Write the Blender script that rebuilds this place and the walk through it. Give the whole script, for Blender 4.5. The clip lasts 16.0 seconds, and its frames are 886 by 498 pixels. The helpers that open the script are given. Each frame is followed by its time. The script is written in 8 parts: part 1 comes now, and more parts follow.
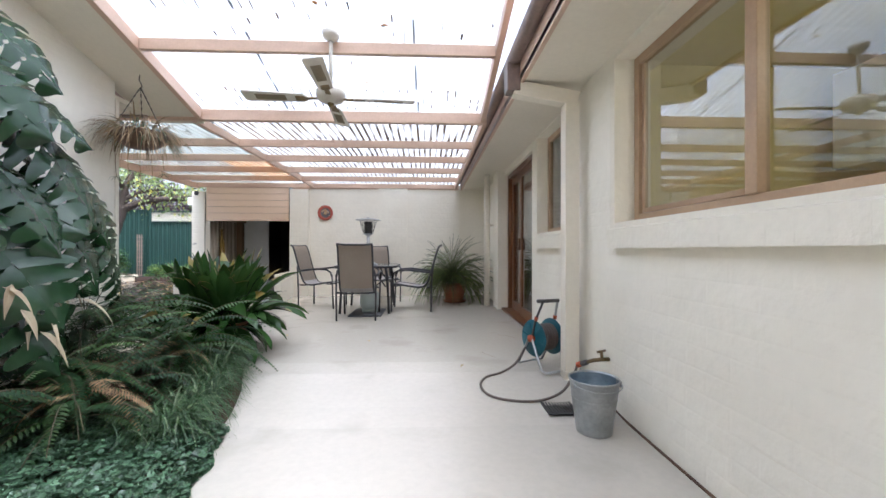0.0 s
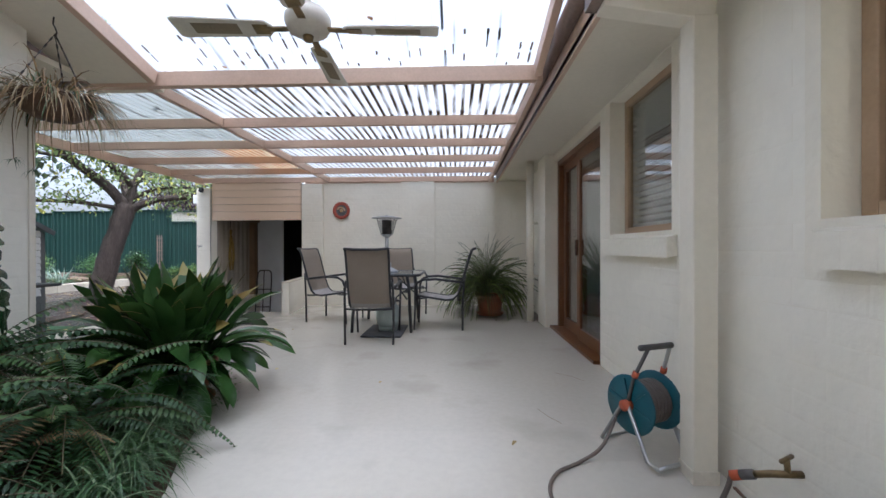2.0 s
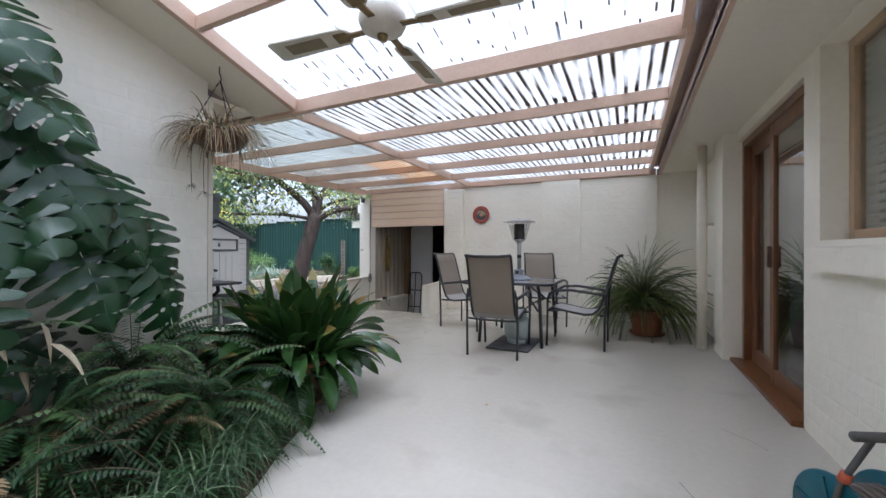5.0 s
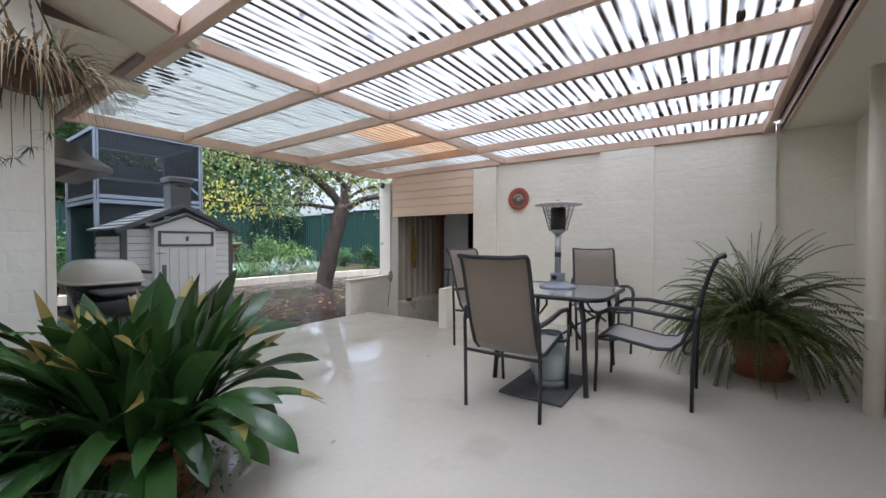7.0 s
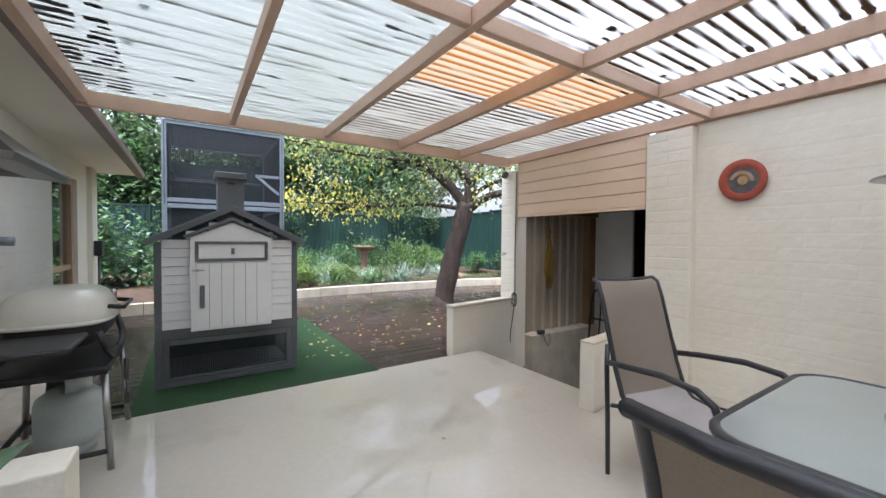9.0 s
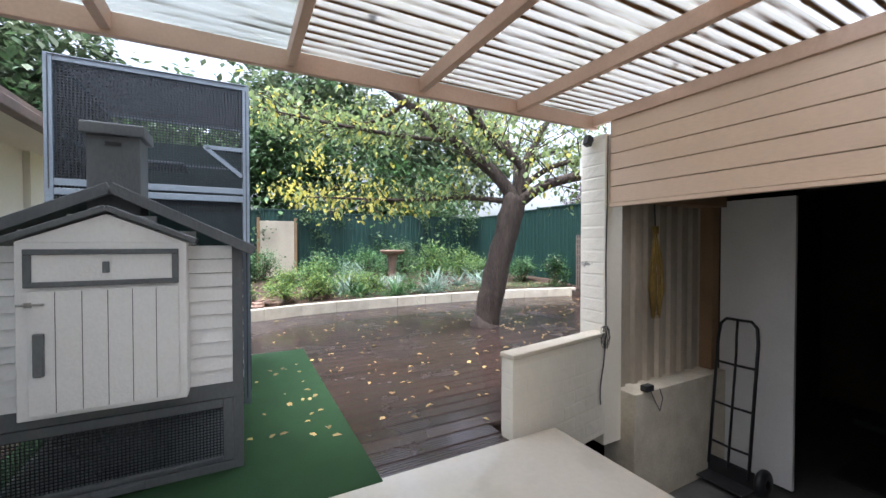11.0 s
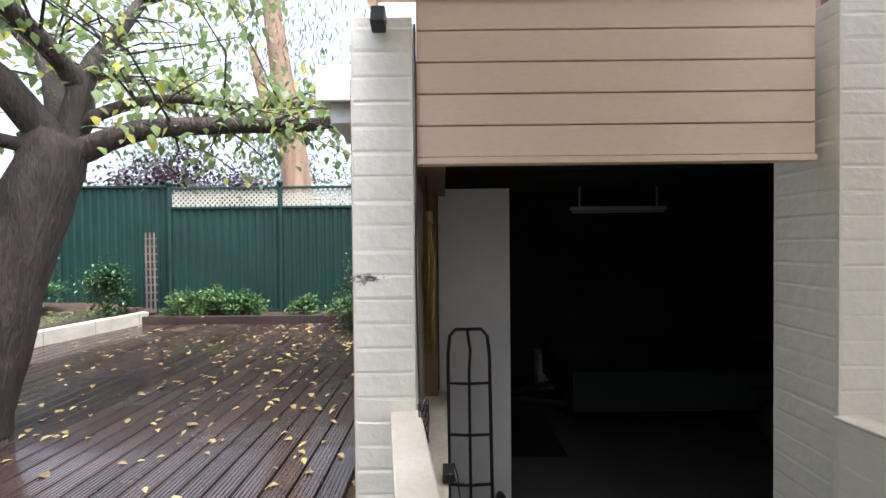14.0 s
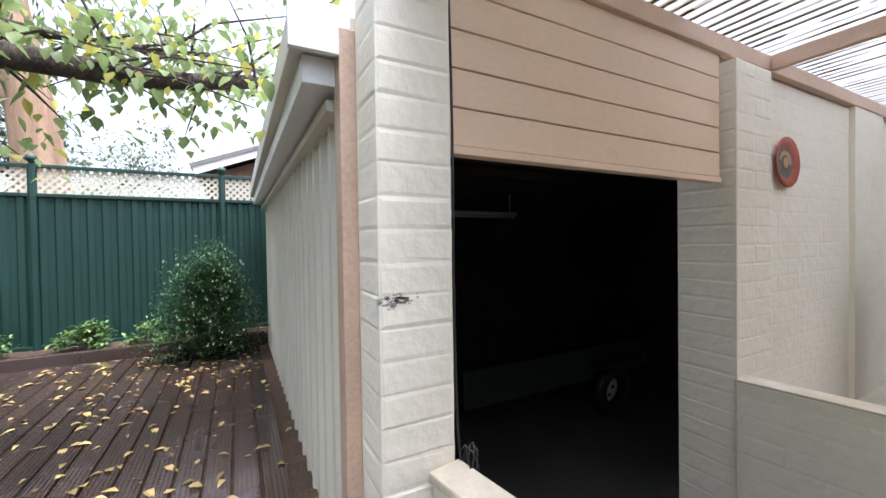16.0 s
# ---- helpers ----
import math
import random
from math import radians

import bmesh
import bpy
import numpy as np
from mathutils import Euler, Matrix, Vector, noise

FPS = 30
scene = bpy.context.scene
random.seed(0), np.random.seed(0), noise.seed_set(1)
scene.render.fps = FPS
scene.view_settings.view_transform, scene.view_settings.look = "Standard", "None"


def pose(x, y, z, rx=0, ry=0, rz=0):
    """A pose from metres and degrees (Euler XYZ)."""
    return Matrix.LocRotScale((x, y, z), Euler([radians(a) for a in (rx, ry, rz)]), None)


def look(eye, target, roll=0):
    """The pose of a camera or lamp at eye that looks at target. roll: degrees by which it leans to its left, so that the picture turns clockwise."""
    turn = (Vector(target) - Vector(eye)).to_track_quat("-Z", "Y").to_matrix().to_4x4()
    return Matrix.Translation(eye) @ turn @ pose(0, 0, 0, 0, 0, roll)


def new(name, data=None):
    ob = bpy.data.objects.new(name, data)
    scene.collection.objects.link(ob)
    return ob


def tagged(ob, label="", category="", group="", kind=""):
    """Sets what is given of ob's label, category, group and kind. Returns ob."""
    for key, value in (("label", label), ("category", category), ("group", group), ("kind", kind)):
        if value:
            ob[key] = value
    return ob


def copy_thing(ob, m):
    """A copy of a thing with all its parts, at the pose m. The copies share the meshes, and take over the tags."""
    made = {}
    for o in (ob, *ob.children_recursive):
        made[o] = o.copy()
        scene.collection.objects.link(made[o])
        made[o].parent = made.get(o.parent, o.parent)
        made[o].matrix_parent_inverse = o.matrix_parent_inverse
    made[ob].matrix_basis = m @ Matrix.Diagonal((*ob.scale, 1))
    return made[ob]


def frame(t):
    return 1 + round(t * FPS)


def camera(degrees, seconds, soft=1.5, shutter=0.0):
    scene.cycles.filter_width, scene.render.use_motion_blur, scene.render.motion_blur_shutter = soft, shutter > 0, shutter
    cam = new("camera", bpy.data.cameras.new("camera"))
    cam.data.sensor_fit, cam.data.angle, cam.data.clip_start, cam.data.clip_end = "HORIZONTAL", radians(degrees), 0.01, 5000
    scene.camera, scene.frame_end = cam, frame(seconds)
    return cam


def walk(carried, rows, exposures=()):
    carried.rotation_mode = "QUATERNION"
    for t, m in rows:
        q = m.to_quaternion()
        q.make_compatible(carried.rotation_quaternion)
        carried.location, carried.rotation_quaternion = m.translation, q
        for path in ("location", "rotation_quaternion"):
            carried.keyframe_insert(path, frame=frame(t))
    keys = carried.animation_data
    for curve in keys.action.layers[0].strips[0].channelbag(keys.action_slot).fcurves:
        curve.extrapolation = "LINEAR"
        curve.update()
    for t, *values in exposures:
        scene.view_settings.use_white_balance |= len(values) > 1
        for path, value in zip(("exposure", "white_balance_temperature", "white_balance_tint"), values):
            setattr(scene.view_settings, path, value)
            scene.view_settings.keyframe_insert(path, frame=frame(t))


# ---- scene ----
cam = camera(97.7, 16.0)
METRES, EYE, TILT, LEAN, TURN = 10.0, 0.95, 0.0, 0.0, -2.3
ROWS = [
    (0.0, 0.0, 0.0, 0.0, -0.0, 0.19, -0.08),
    (0.5, -0.0063, 0.0248, -0.0011, -0.17, 0.0, -0.12),
    (1.0, -0.011, 0.0554, 0.0001, -0.03, -0.24, -0.09),
    (1.5, -0.0093, 0.0916, 0.0029, 0.82, -0.35, 0.03),
    (2.0, -0.0061, 0.1119, 0.0084, 4.33, -0.14, 0.1),
    (2.5, -0.0004, 0.1247, 0.0124, 13.17, 0.03, 0.04),
    (3.0, 0.005, 0.1304, 0.0138, 21.76, 0.3, -0.09),
    (3.5, 0.0119, 0.1342, 0.0139, 24.63, 0.41, -0.18),
    (6.0, 0.0212, 0.2071, 0.0127, 30.77, -0.46, -0.03),
    (6.5, 0.018, 0.2546, 0.0134, 33.14, -0.88, 0.01),
    (7.0, 0.0044, 0.299, 0.0168, 37.31, -1.13, -0.09),
    (7.5, -0.016, 0.3454, 0.0221, 43.85, -1.29, -0.11),
    (8.0, -0.042, 0.3837, 0.0254, 49.52, -1.39, -0.18),
    (8.5, -0.074, 0.4239, 0.0286, 54.49, -1.39, -0.24),
    (9.0, -0.1067, 0.4549, 0.03, 59.18, -1.3, -0.38),
    (9.5, -0.1447, 0.4832, 0.0324, 63.35, -1.27, -0.43),
    (12.0, -0.3373, 0.5628, 0.0266, 64.57, -0.89, 0.0),
    (12.5, -0.3775, 0.5823, 0.0247, 49.38, -0.73, 0.09),
    (13.0, -0.4112, 0.5989, 0.0249, 31.31, -0.74, 0.22),
    (13.5, -0.442, 0.6167, 0.0253, 13.03, -0.73, 0.42),
    (14.0, -0.4667, 0.6294, 0.0267, 2.48, -0.78, 0.56),
    (14.5, -0.4933, 0.6403, 0.0273, -6.0, -0.68, 0.64),
    (15.0, -0.5115, 0.6542, 0.0257, -13.84, -0.75, 0.81),
    (15.5, -0.5258, 0.6658, 0.0279, -21.2, -0.87, 0.92),
    (16.0, -0.5429, 0.6747, 0.0299, -25.68, -0.91, 0.86),
]
walk(cam, [(t, pose(0, 0, EYE, TILT, LEAN, TURN) @ pose(METRES * x, METRES * y, METRES * z, 90 + pitch, roll, yaw)) for t, x, y, z, yaw, pitch, roll in ROWS],
     [(s, e, k, 13.0) for s, e, k in ((0.0, 2.15, 5700.0), (0.5, 1.80, 5650.0), (1.0, 1.62, 5650.0), (2.0, 1.60, 5550.0), (3.5, 1.70, 5480.0), (7.0, 1.82, 5620.0), (9.5, 1.98, 5850.0), (12.0, 1.86, 5700.0), (13.0, 1.86, 5800.0), (16.0, 1.96, 5850.0))])

# overcast daylight
world = bpy.data.worlds.new("world")
scene.world = world
world.use_nodes = True
wn, wl = world.node_tree.nodes, world.node_tree.links
sky = wn.new("ShaderNodeTexSky")
sky.sky_type = "NISHITA"
sky.sun_disc = False
sky.sun_elevation, sky.sun_rotation = radians(76), radians(142)
sky.dust_density, sky.ozone_density = 6.0, 1.0
cloud = wn.new("ShaderNodeHueSaturation")
cloud.inputs["Saturation"].default_value = 0.40
wl.new(sky.outputs[0], cloud.inputs["Color"])
wl.new(cloud.outputs[0], wn["Background"].inputs["Color"])
wn["Background"].inputs["Strength"].default_value = 0.15
sun = new("sun", bpy.data.lights.new("sun", "SUN"))
sun.data.energy, sun.data.angle, sun.data.color = 1.5, radians(45), (1.0, 0.98, 0.95)
sun.matrix_world = look((3.0, -3.8, 20), (0, 0, 0))


# ---- helpers of this scene ----
class MB:
    """Collects plain geometry for one mesh."""

    def __init__(self):
        self.v, self.f = [], []

    def box(self, x0, y0, z0, x1, y1, z1, m=None):
        c = [(x0, y0, z0), (x1, y0, z0), (x1, y1, z0), (x0, y1, z0), (x0, y0, z1), (x1, y0, z1), (x1, y1, z1), (x0, y1, z1)]
        if m is not None:
            c = [tuple(m @ Vector(p)) for p in c]
        n = len(self.v)
        self.v += c
        self.f += [tuple(n + i for i in q) for q in ((3, 2, 1, 0), (4, 5, 6, 7), (0, 1, 5, 4), (1, 2, 6, 5), (2, 3, 7, 6), (3, 0, 4, 7))]
        return self

    def beam(self, a, b, w, h, up=(0, 0, 1)):
        """A bar of section w x h from a to b."""
        a, b = Vector(a), Vector(b)
        d = (b - a).normalized()
        s = d.cross(Vector(up))
        if s.length < 1e-4:
            s = Vector((1, 0, 0))
        s.normalize()
        u = s.cross(d)
        n = len(self.v)
        for p in (a, b):
            for i, j in ((-1, -1), (1, -1), (1, 1), (-1, 1)):
                self.v.append(tuple(p + s * (i * w / 2) + u * (j * h / 2)))
        self.f += [tuple(n + i for i in q) for q in ((3, 2, 1, 0), (4, 5, 6, 7), (0, 1, 5, 4), (1, 2, 6, 5), (2, 3, 7, 6), (3, 0, 4, 7))]
        return self

    def tube(self, pts, r, seg=8, close=False, cap=True):
        """A round bar along points; r is one radius or one for each point."""
        pts = [Vector(p) for p in pts]
        rr = list(r) if isinstance(r, (list, tuple)) else [r] * len(pts)
        n0, k = len(self.v), len(pts)
        prev = None
        for i, p in enumerate(pts):
            a = pts[i - 1] if i else (pts[-1] if close else p)
            b = pts[i + 1] if i < k - 1 else (pts[0] if close else p)
            d = (b - a).normalized()
            if prev is None:
                s = d.orthogonal().normalized()
            else:
                s = prev - d * prev.dot(d)
                s = s.normalized() if s.length > 1e-5 else d.orthogonal().normalized()
            prev = s
            u = d.cross(s)
            for j in range(seg):
                t = 2 * math.pi * j / seg
                self.v.append(tuple(p + (s * math.cos(t) + u * math.sin(t)) * rr[i]))
        for i in range(k if close else k - 1):
            for j in range(seg):
                a, b = n0 + i * seg, n0 + ((i + 1) % k) * seg
                self.f.append((a + j, a + (j + 1) % seg, b + (j + 1) % seg, b + j))
        if cap and not close:
            self.f.append(tuple(n0 + j for j in reversed(range(seg))))
            self.f.append(tuple(n0 + (k - 1) * seg + j for j in range(seg)))
        return self

    def lathe(self, prof, seg=24, at=(0, 0, 0), arc=2 * math.pi):
        """A body of revolution about z from (radius, height) rows."""
        n0, k = len(self.v), len(prof)
        full = abs(arc - 2 * math.pi) < 1e-6
        cols = seg if full else seg + 1
        for r, z in prof:
            for j in range(cols):
                t = arc * j / seg
                self.v.append((at[0] + r * math.cos(t), at[1] + r * math.sin(t), at[2] + z))
        for i in range(k - 1):
            for j in range(seg):
                a, b = n0 + i * cols, n0 + (i + 1) * cols
                j2 = (j + 1) % cols
                self.f.append((a + j, a + j2, b + j2, b + j))
        return self

    def leaf(self, base, way, length, width, droop=0.5, seg=4, fold=0.15, shape=0.5, twist=0.0):
        """A blade that starts at base, leaves along way and bends down by droop."""
        p, d = Vector(base), Vector(way).normalized()
        s = d.cross(Vector((0, 0, 1)))
        s = s.normalized() if s.length > 1e-3 else Vector((1, 0, 0))
        if twist:
            s = (Matrix.Rotation(twist, 3, d) @ s).normalized()
        n0, step = len(self.v), length / seg
        for i in range(seg + 1):
            t = i / seg
            w = width * 0.5 * (math.sin(math.pi * min(1.0, t ** shape * 0.97 + 0.03)) if i < seg else 0.04)
            w = max(w, width * 0.04)
            up = s.cross(d)
            for k, o in ((-1, fold), (0, 0), (1, fold)):
                self.v.append(tuple(p + s * (k * w) + up * (abs(k) * w * o)))
            if i < seg:
                a = n0 + i * 3
                self.f += [(a, a + 1, a + 4, a + 3), (a + 1, a + 2, a + 5, a + 4)]
            d = (d + Vector((0, 0, -droop / seg))).normalized()
            p = p + d * step
        return self

    def quad(self, a, b, c, d):
        n = len(self.v)
        self.v += [tuple(a), tuple(b), tuple(c), tuple(d)]
        self.f.append((n, n + 1, n + 2, n + 3))
        return self

    def mesh(self, name, smooth=False):
        me = bpy.data.meshes.new(name)
        me.from_pydata(self.v, [], self.f)
        if smooth:
            me.polygons.foreach_set("use_smooth", [True] * len(me.polygons))
        me.update()
        return me


def part(name, mb, material, parent=None, label="", smooth=False, bevel=0.0, angle=40):
    """One mesh object under a thing or under a part, or on its own."""
    me = mb if isinstance(mb, bpy.types.Mesh) else mb.mesh(name, smooth)
    if not me.materials:
        me.materials.append(material)
    ob = new(name, me)
    if parent is not None:
        ob.parent = parent
    if label:
        ob["label"] = label
    if bevel:
        mod = ob.modifiers.new("edge", "BEVEL")
        mod.width, mod.segments, mod.limit_method, mod.angle_limit = bevel, 2, "ANGLE", radians(angle)
    return ob


def thing(name, m, label, category, group="", kind=""):
    ob = new(name)
    ob.empty_display_size = 0.1
    ob.matrix_basis = m
    return tagged(ob, label, category, group, kind)


def structure(name, mb, material, label="", bevel=0.0, smooth=False):
    return tagged(part(name, mb, material, None, "", smooth, bevel), label, "", "", "structure")


# ---- materials ----
def material(name, c1, c2=None, rough=0.6, scale=3.0, fine=40.0, bump=0.15, depth=0.01, metal=0.0, spread=0.0, fine_mix=0.25,
             island=0.0, stretch=(1, 1, 1), coat=0.0, rough2=None, translucent=0.0, spots=None):
    """A worn surface: two base colours mixed by broad noise, fine grain on top, bump, and variation from piece to piece."""
    m = bpy.data.materials.new(name)
    m.use_nodes = True
    n, l = m.node_tree.nodes, m.node_tree.links
    b = n["Principled BSDF"]
    c2 = c2 or tuple(min(1, x * 0.85) for x in c1)
    geo = n.new("ShaderNodeNewGeometry")
    mp = n.new("ShaderNodeVectorMath")
    mp.operation = "MULTIPLY"
    mp.inputs[1].default_value = stretch
    l.new(geo.outputs["Position"], mp.inputs[0])
    n1, n2 = n.new("ShaderNodeTexNoise"), n.new("ShaderNodeTexNoise")
    for node, s, det in ((n1, scale, 5), (n2, fine, 3)):
        node.inputs["Scale"].default_value = s
        node.inputs["Detail"].default_value = det
        l.new(mp.outputs[0], node.inputs["Vector"])
    ramp = n.new("ShaderNodeValToRGB")
    ramp.color_ramp.elements[0].position, ramp.color_ramp.elements[1].position = 0.35, 0.68
    ramp.color_ramp.elements[0].color = (*c1, 1)
    ramp.color_ramp.elements[1].color = (*c2, 1)
    l.new(n1.outputs["Fac"], ramp.inputs["Fac"])
    mix = n.new("ShaderNodeMix")
    mix.data_type, mix.blend_type = "RGBA", "MULTIPLY"
    mix.inputs["Factor"].default_value = fine_mix
    l.new(ramp.outputs["Color"], mix.inputs["A"])
    grey = n.new("ShaderNodeValToRGB")
    grey.color_ramp.elements[0].position, grey.color_ramp.elements[1].position = 0.3, 0.65
    grey.color_ramp.elements[0].color = (0.35, 0.35, 0.35, 1)
    l.new(n2.outputs["Fac"], grey.inputs["Fac"])
    l.new(grey.outputs["Color"], mix.inputs["B"])
    out = mix.outputs["Result"]
    if spots:
        # (colour, scale, threshold): stains with a shape of their own
        n3 = n.new("ShaderNodeTexNoise")
        n3.inputs["Scale"].default_value, n3.inputs["Detail"].default_value = spots[1], 6
        l.new(mp.outputs[0], n3.inputs["Vector"])
        r3 = n.new("ShaderNodeValToRGB")
        r3.color_ramp.elements[0].position, r3.color_ramp.elements[1].position = spots[2], min(0.99, spots[2] + 0.2)
        l.new(n3.outputs["Fac"], r3.inputs["Fac"])
        m3 = n.new("ShaderNodeMix")
        m3.data_type = "RGBA"
        m3.inputs["B"].default_value = (*spots[0], 1)
        l.new(r3.outputs["Color"], m3.inputs["Factor"])
        l.new(out, m3.inputs["A"])
        out = m3.outputs["Result"]
    if spread or island:
        hs = n.new("ShaderNodeHueSaturation")
        src = n.new("ShaderNodeObjectInfo").outputs["Random"] if spread else geo.outputs["Random Per Island"]
        amount = spread or island
        mr = n.new("ShaderNodeMapRange")
        mr.inputs["To Min"].default_value, mr.inputs["To Max"].default_value = 1 - amount, 1 + amount
        l.new(src, mr.inputs["Value"])
        l.new(mr.outputs["Result"], hs.inputs["Value"])
        l.new(out, hs.inputs["Color"])
        out = hs.outputs["Color"]
    l.new(out, b.inputs["Base Color"])
    b.inputs["Metallic"].default_value = metal
    b.inputs["Coat Weight"].default_value = coat
    if rough2 is None:
        b.inputs["Roughness"].default_value = rough
    else:
        rr = n.new("ShaderNodeMapRange")
        rr.inputs["From Min"].default_value, rr.inputs["From Max"].default_value = 0.4, 0.62
        rr.inputs["To Min"].default_value, rr.inputs["To Max"].default_value = rough, rough2
        l.new(n1.outputs["Fac"], rr.inputs["Value"])
        l.new(rr.outputs["Result"], b.inputs["Roughness"])
    if bump:
        bp = n.new("ShaderNodeBump")
        bp.inputs["Strength"].default_value, bp.inputs["Distance"].default_value = bump, depth
        l.new(n2.outputs["Fac"], bp.inputs["Height"])
        l.new(bp.outputs["Normal"], b.inputs["Normal"])
    if translucent:
        tr = n.new("ShaderNodeBsdfTranslucent")
        l.new(out, tr.inputs["Color"])
        ms = n.new("ShaderNodeMixShader")
        ms.inputs["Fac"].default_value = translucent
        l.new(b.outputs[0], ms.inputs[1])
        l.new(tr.outputs[0], ms.inputs[2])
        l.new(ms.outputs[0], n["Material Output"].inputs["Surface"])
    return m


def glass(name, tint, rough=0.0, mirror=0.2):
    """A thin pane: clear, with a sheen."""
    m = bpy.data.materials.new(name)
    m.use_nodes = True
    n, l = m.node_tree.nodes, m.node_tree.links
    gl, tr, mx, fr = n.new("ShaderNodeBsdfGlossy"), n.new("ShaderNodeBsdfTransparent"), n.new("ShaderNodeMixShader"), n.new("ShaderNodeLayerWeight")
    fr.inputs["Blend"].default_value = 0.5
    pw = n.new("ShaderNodeMath")
    pw.operation, pw.inputs[1].default_value = "POWER", 2.6
    l.new(fr.outputs["Facing"], pw.inputs[0])
    gl.inputs["Roughness"].default_value = rough
    tr.inputs["Color"].default_value = (*tint, 1)
    add = n.new("ShaderNodeMath")
    add.inputs[1].default_value = mirror
    add.use_clamp = True
    l.new(pw.outputs[0], add.inputs[0])
    l.new(add.outputs[0], mx.inputs["Fac"])
    l.new(tr.outputs[0], mx.inputs[1])
    l.new(gl.outputs[0], mx.inputs[2])
    l.new(mx.outputs[0], n["Material Output"].inputs["Surface"])
    return m


def sheet(name, tint, clear, white, dirt=0.5, brown=(0.12, 0.075, 0.045), layer="BsdfDiffuse"):
    """Plastic roofing: part of the light goes straight through, part is scattered."""
    m = bpy.data.materials.new(name)
    m.use_nodes = True
    n, l = m.node_tree.nodes, m.node_tree.links
    tr, tl, df, gl = (n.new("ShaderNodeBsdf" + k) for k in ("Transparent", "Translucent", "Diffuse", "Glossy"))
    geo, no, rp = n.new("ShaderNodeNewGeometry"), n.new("ShaderNodeTexNoise"), n.new("ShaderNodeMapRange")
    no.inputs["Scale"].default_value, no.inputs["Detail"].default_value = 2.5, 6
    l.new(geo.outputs["Position"], no.inputs["Vector"])
    rp.inputs["From Min"].default_value, rp.inputs["From Max"].default_value = 0.3, 0.7
    rp.inputs["To Min"].default_value, rp.inputs["To Max"].default_value = clear * 0.75, clear * 1.25
    l.new(no.outputs["Fac"], rp.inputs["Value"])
    tr.inputs["Color"].default_value = (*tint, 1)
    tl.inputs["Color"].default_value = (*white, 1)
    df.inputs["Color"].default_value = (*white, 1)
    gl.inputs["Roughness"].default_value = 0.25
    a, b2, c = (n.new("ShaderNodeMixShader") for _ in range(3))
    a.inputs["Fac"].default_value = 0.25
    l.new(tl.outputs[0], a.inputs[1])
    l.new(df.outputs[0], a.inputs[2])
    l.new(rp.outputs["Result"], b2.inputs["Fac"])
    l.new(a.outputs[0], b2.inputs[1])
    l.new(tr.outputs[0], b2.inputs[2])
    c.inputs["Fac"].default_value = 0.05
    l.new(b2.outputs[0], c.inputs[1])
    l.new(gl.outputs[0], c.inputs[2])
    # dirt settled in uneven streaks in the corrugation valleys, with their shading painted in
    sep, co, mu, ra, st, n2, r2, mm, dd, out = (n.new("ShaderNode" + k) for k in ("SeparateXYZ", "Math", "Math", "MapRange", "VectorMath", "TexNoise", "MapRange", "Math", layer, "MixShader"))
    l.new(geo.outputs["Position"], sep.inputs[0])
    mu.operation, mu.inputs[1].default_value = "MULTIPLY", 2 * math.pi / 0.076
    l.new(sep.outputs["X"], mu.inputs[0])
    co.operation = "COSINE"
    l.new(mu.outputs[0], co.inputs[0])
    ra.inputs["From Min"].default_value, ra.inputs["From Max"].default_value = 0.15, -0.75
    l.new(co.outputs[0], ra.inputs["Value"])
    st.operation, st.inputs[1].default_value = "MULTIPLY", (9.0, 1.1, 1.0)
    l.new(geo.outputs["Position"], st.inputs[0])
    n2.inputs["Scale"].default_value, n2.inputs["Detail"].default_value = 1.6, 7
    l.new(st.outputs[0], n2.inputs["Vector"])
    r2.inputs["From Min"].default_value, r2.inputs["From Max"].default_value = 0.72 - 0.5 * dirt, 0.92 - 0.5 * dirt
    l.new(n2.outputs["Fac"], r2.inputs["Value"])
    mm.operation = "MULTIPLY"
    l.new(ra.outputs["Result"], mm.inputs[0])
    l.new(r2.outputs["Result"], mm.inputs[1])
    dd.inputs["Color"].default_value = (*brown, 1)
    l.new(mm.outputs[0], out.inputs["Fac"])
    l.new(c.outputs[0], out.inputs[1])
    l.new(dd.outputs[0], out.inputs[2])
    l.new(out.outputs[0], n["Material Output"].inputs["Surface"])
    return m


CREAM = material("cream painted brick", (0.87, 0.82, 0.70), (0.83, 0.775, 0.65), 0.62, 1.3, 26, 0.5, 0.010, fine_mix=0.05, spots=((0.55, 0.47, 0.36), 2.3, 0.70))
CREAM_PIECE = material("cream painted brick faces", (0.885, 0.84, 0.73), (0.85, 0.80, 0.685), 0.6, 2.0, 16, 0.4, 0.012, fine_mix=0.05, spread=0.012)
RENDER_CREAM = material("cream soffit paint", (0.82, 0.76, 0.64), (0.77, 0.71, 0.59), 0.7, 1.2, 30, 0.1, 0.004, fine_mix=0.06)
FLOOR = material("cream painted concrete", (0.555, 0.515, 0.445), (0.525, 0.485, 0.415), 0.12, 0.7, 26, 0.05, 0.004, fine_mix=0.07, rough2=0.17, spots=((0.43, 0.39, 0.325), 1.7, 0.56))


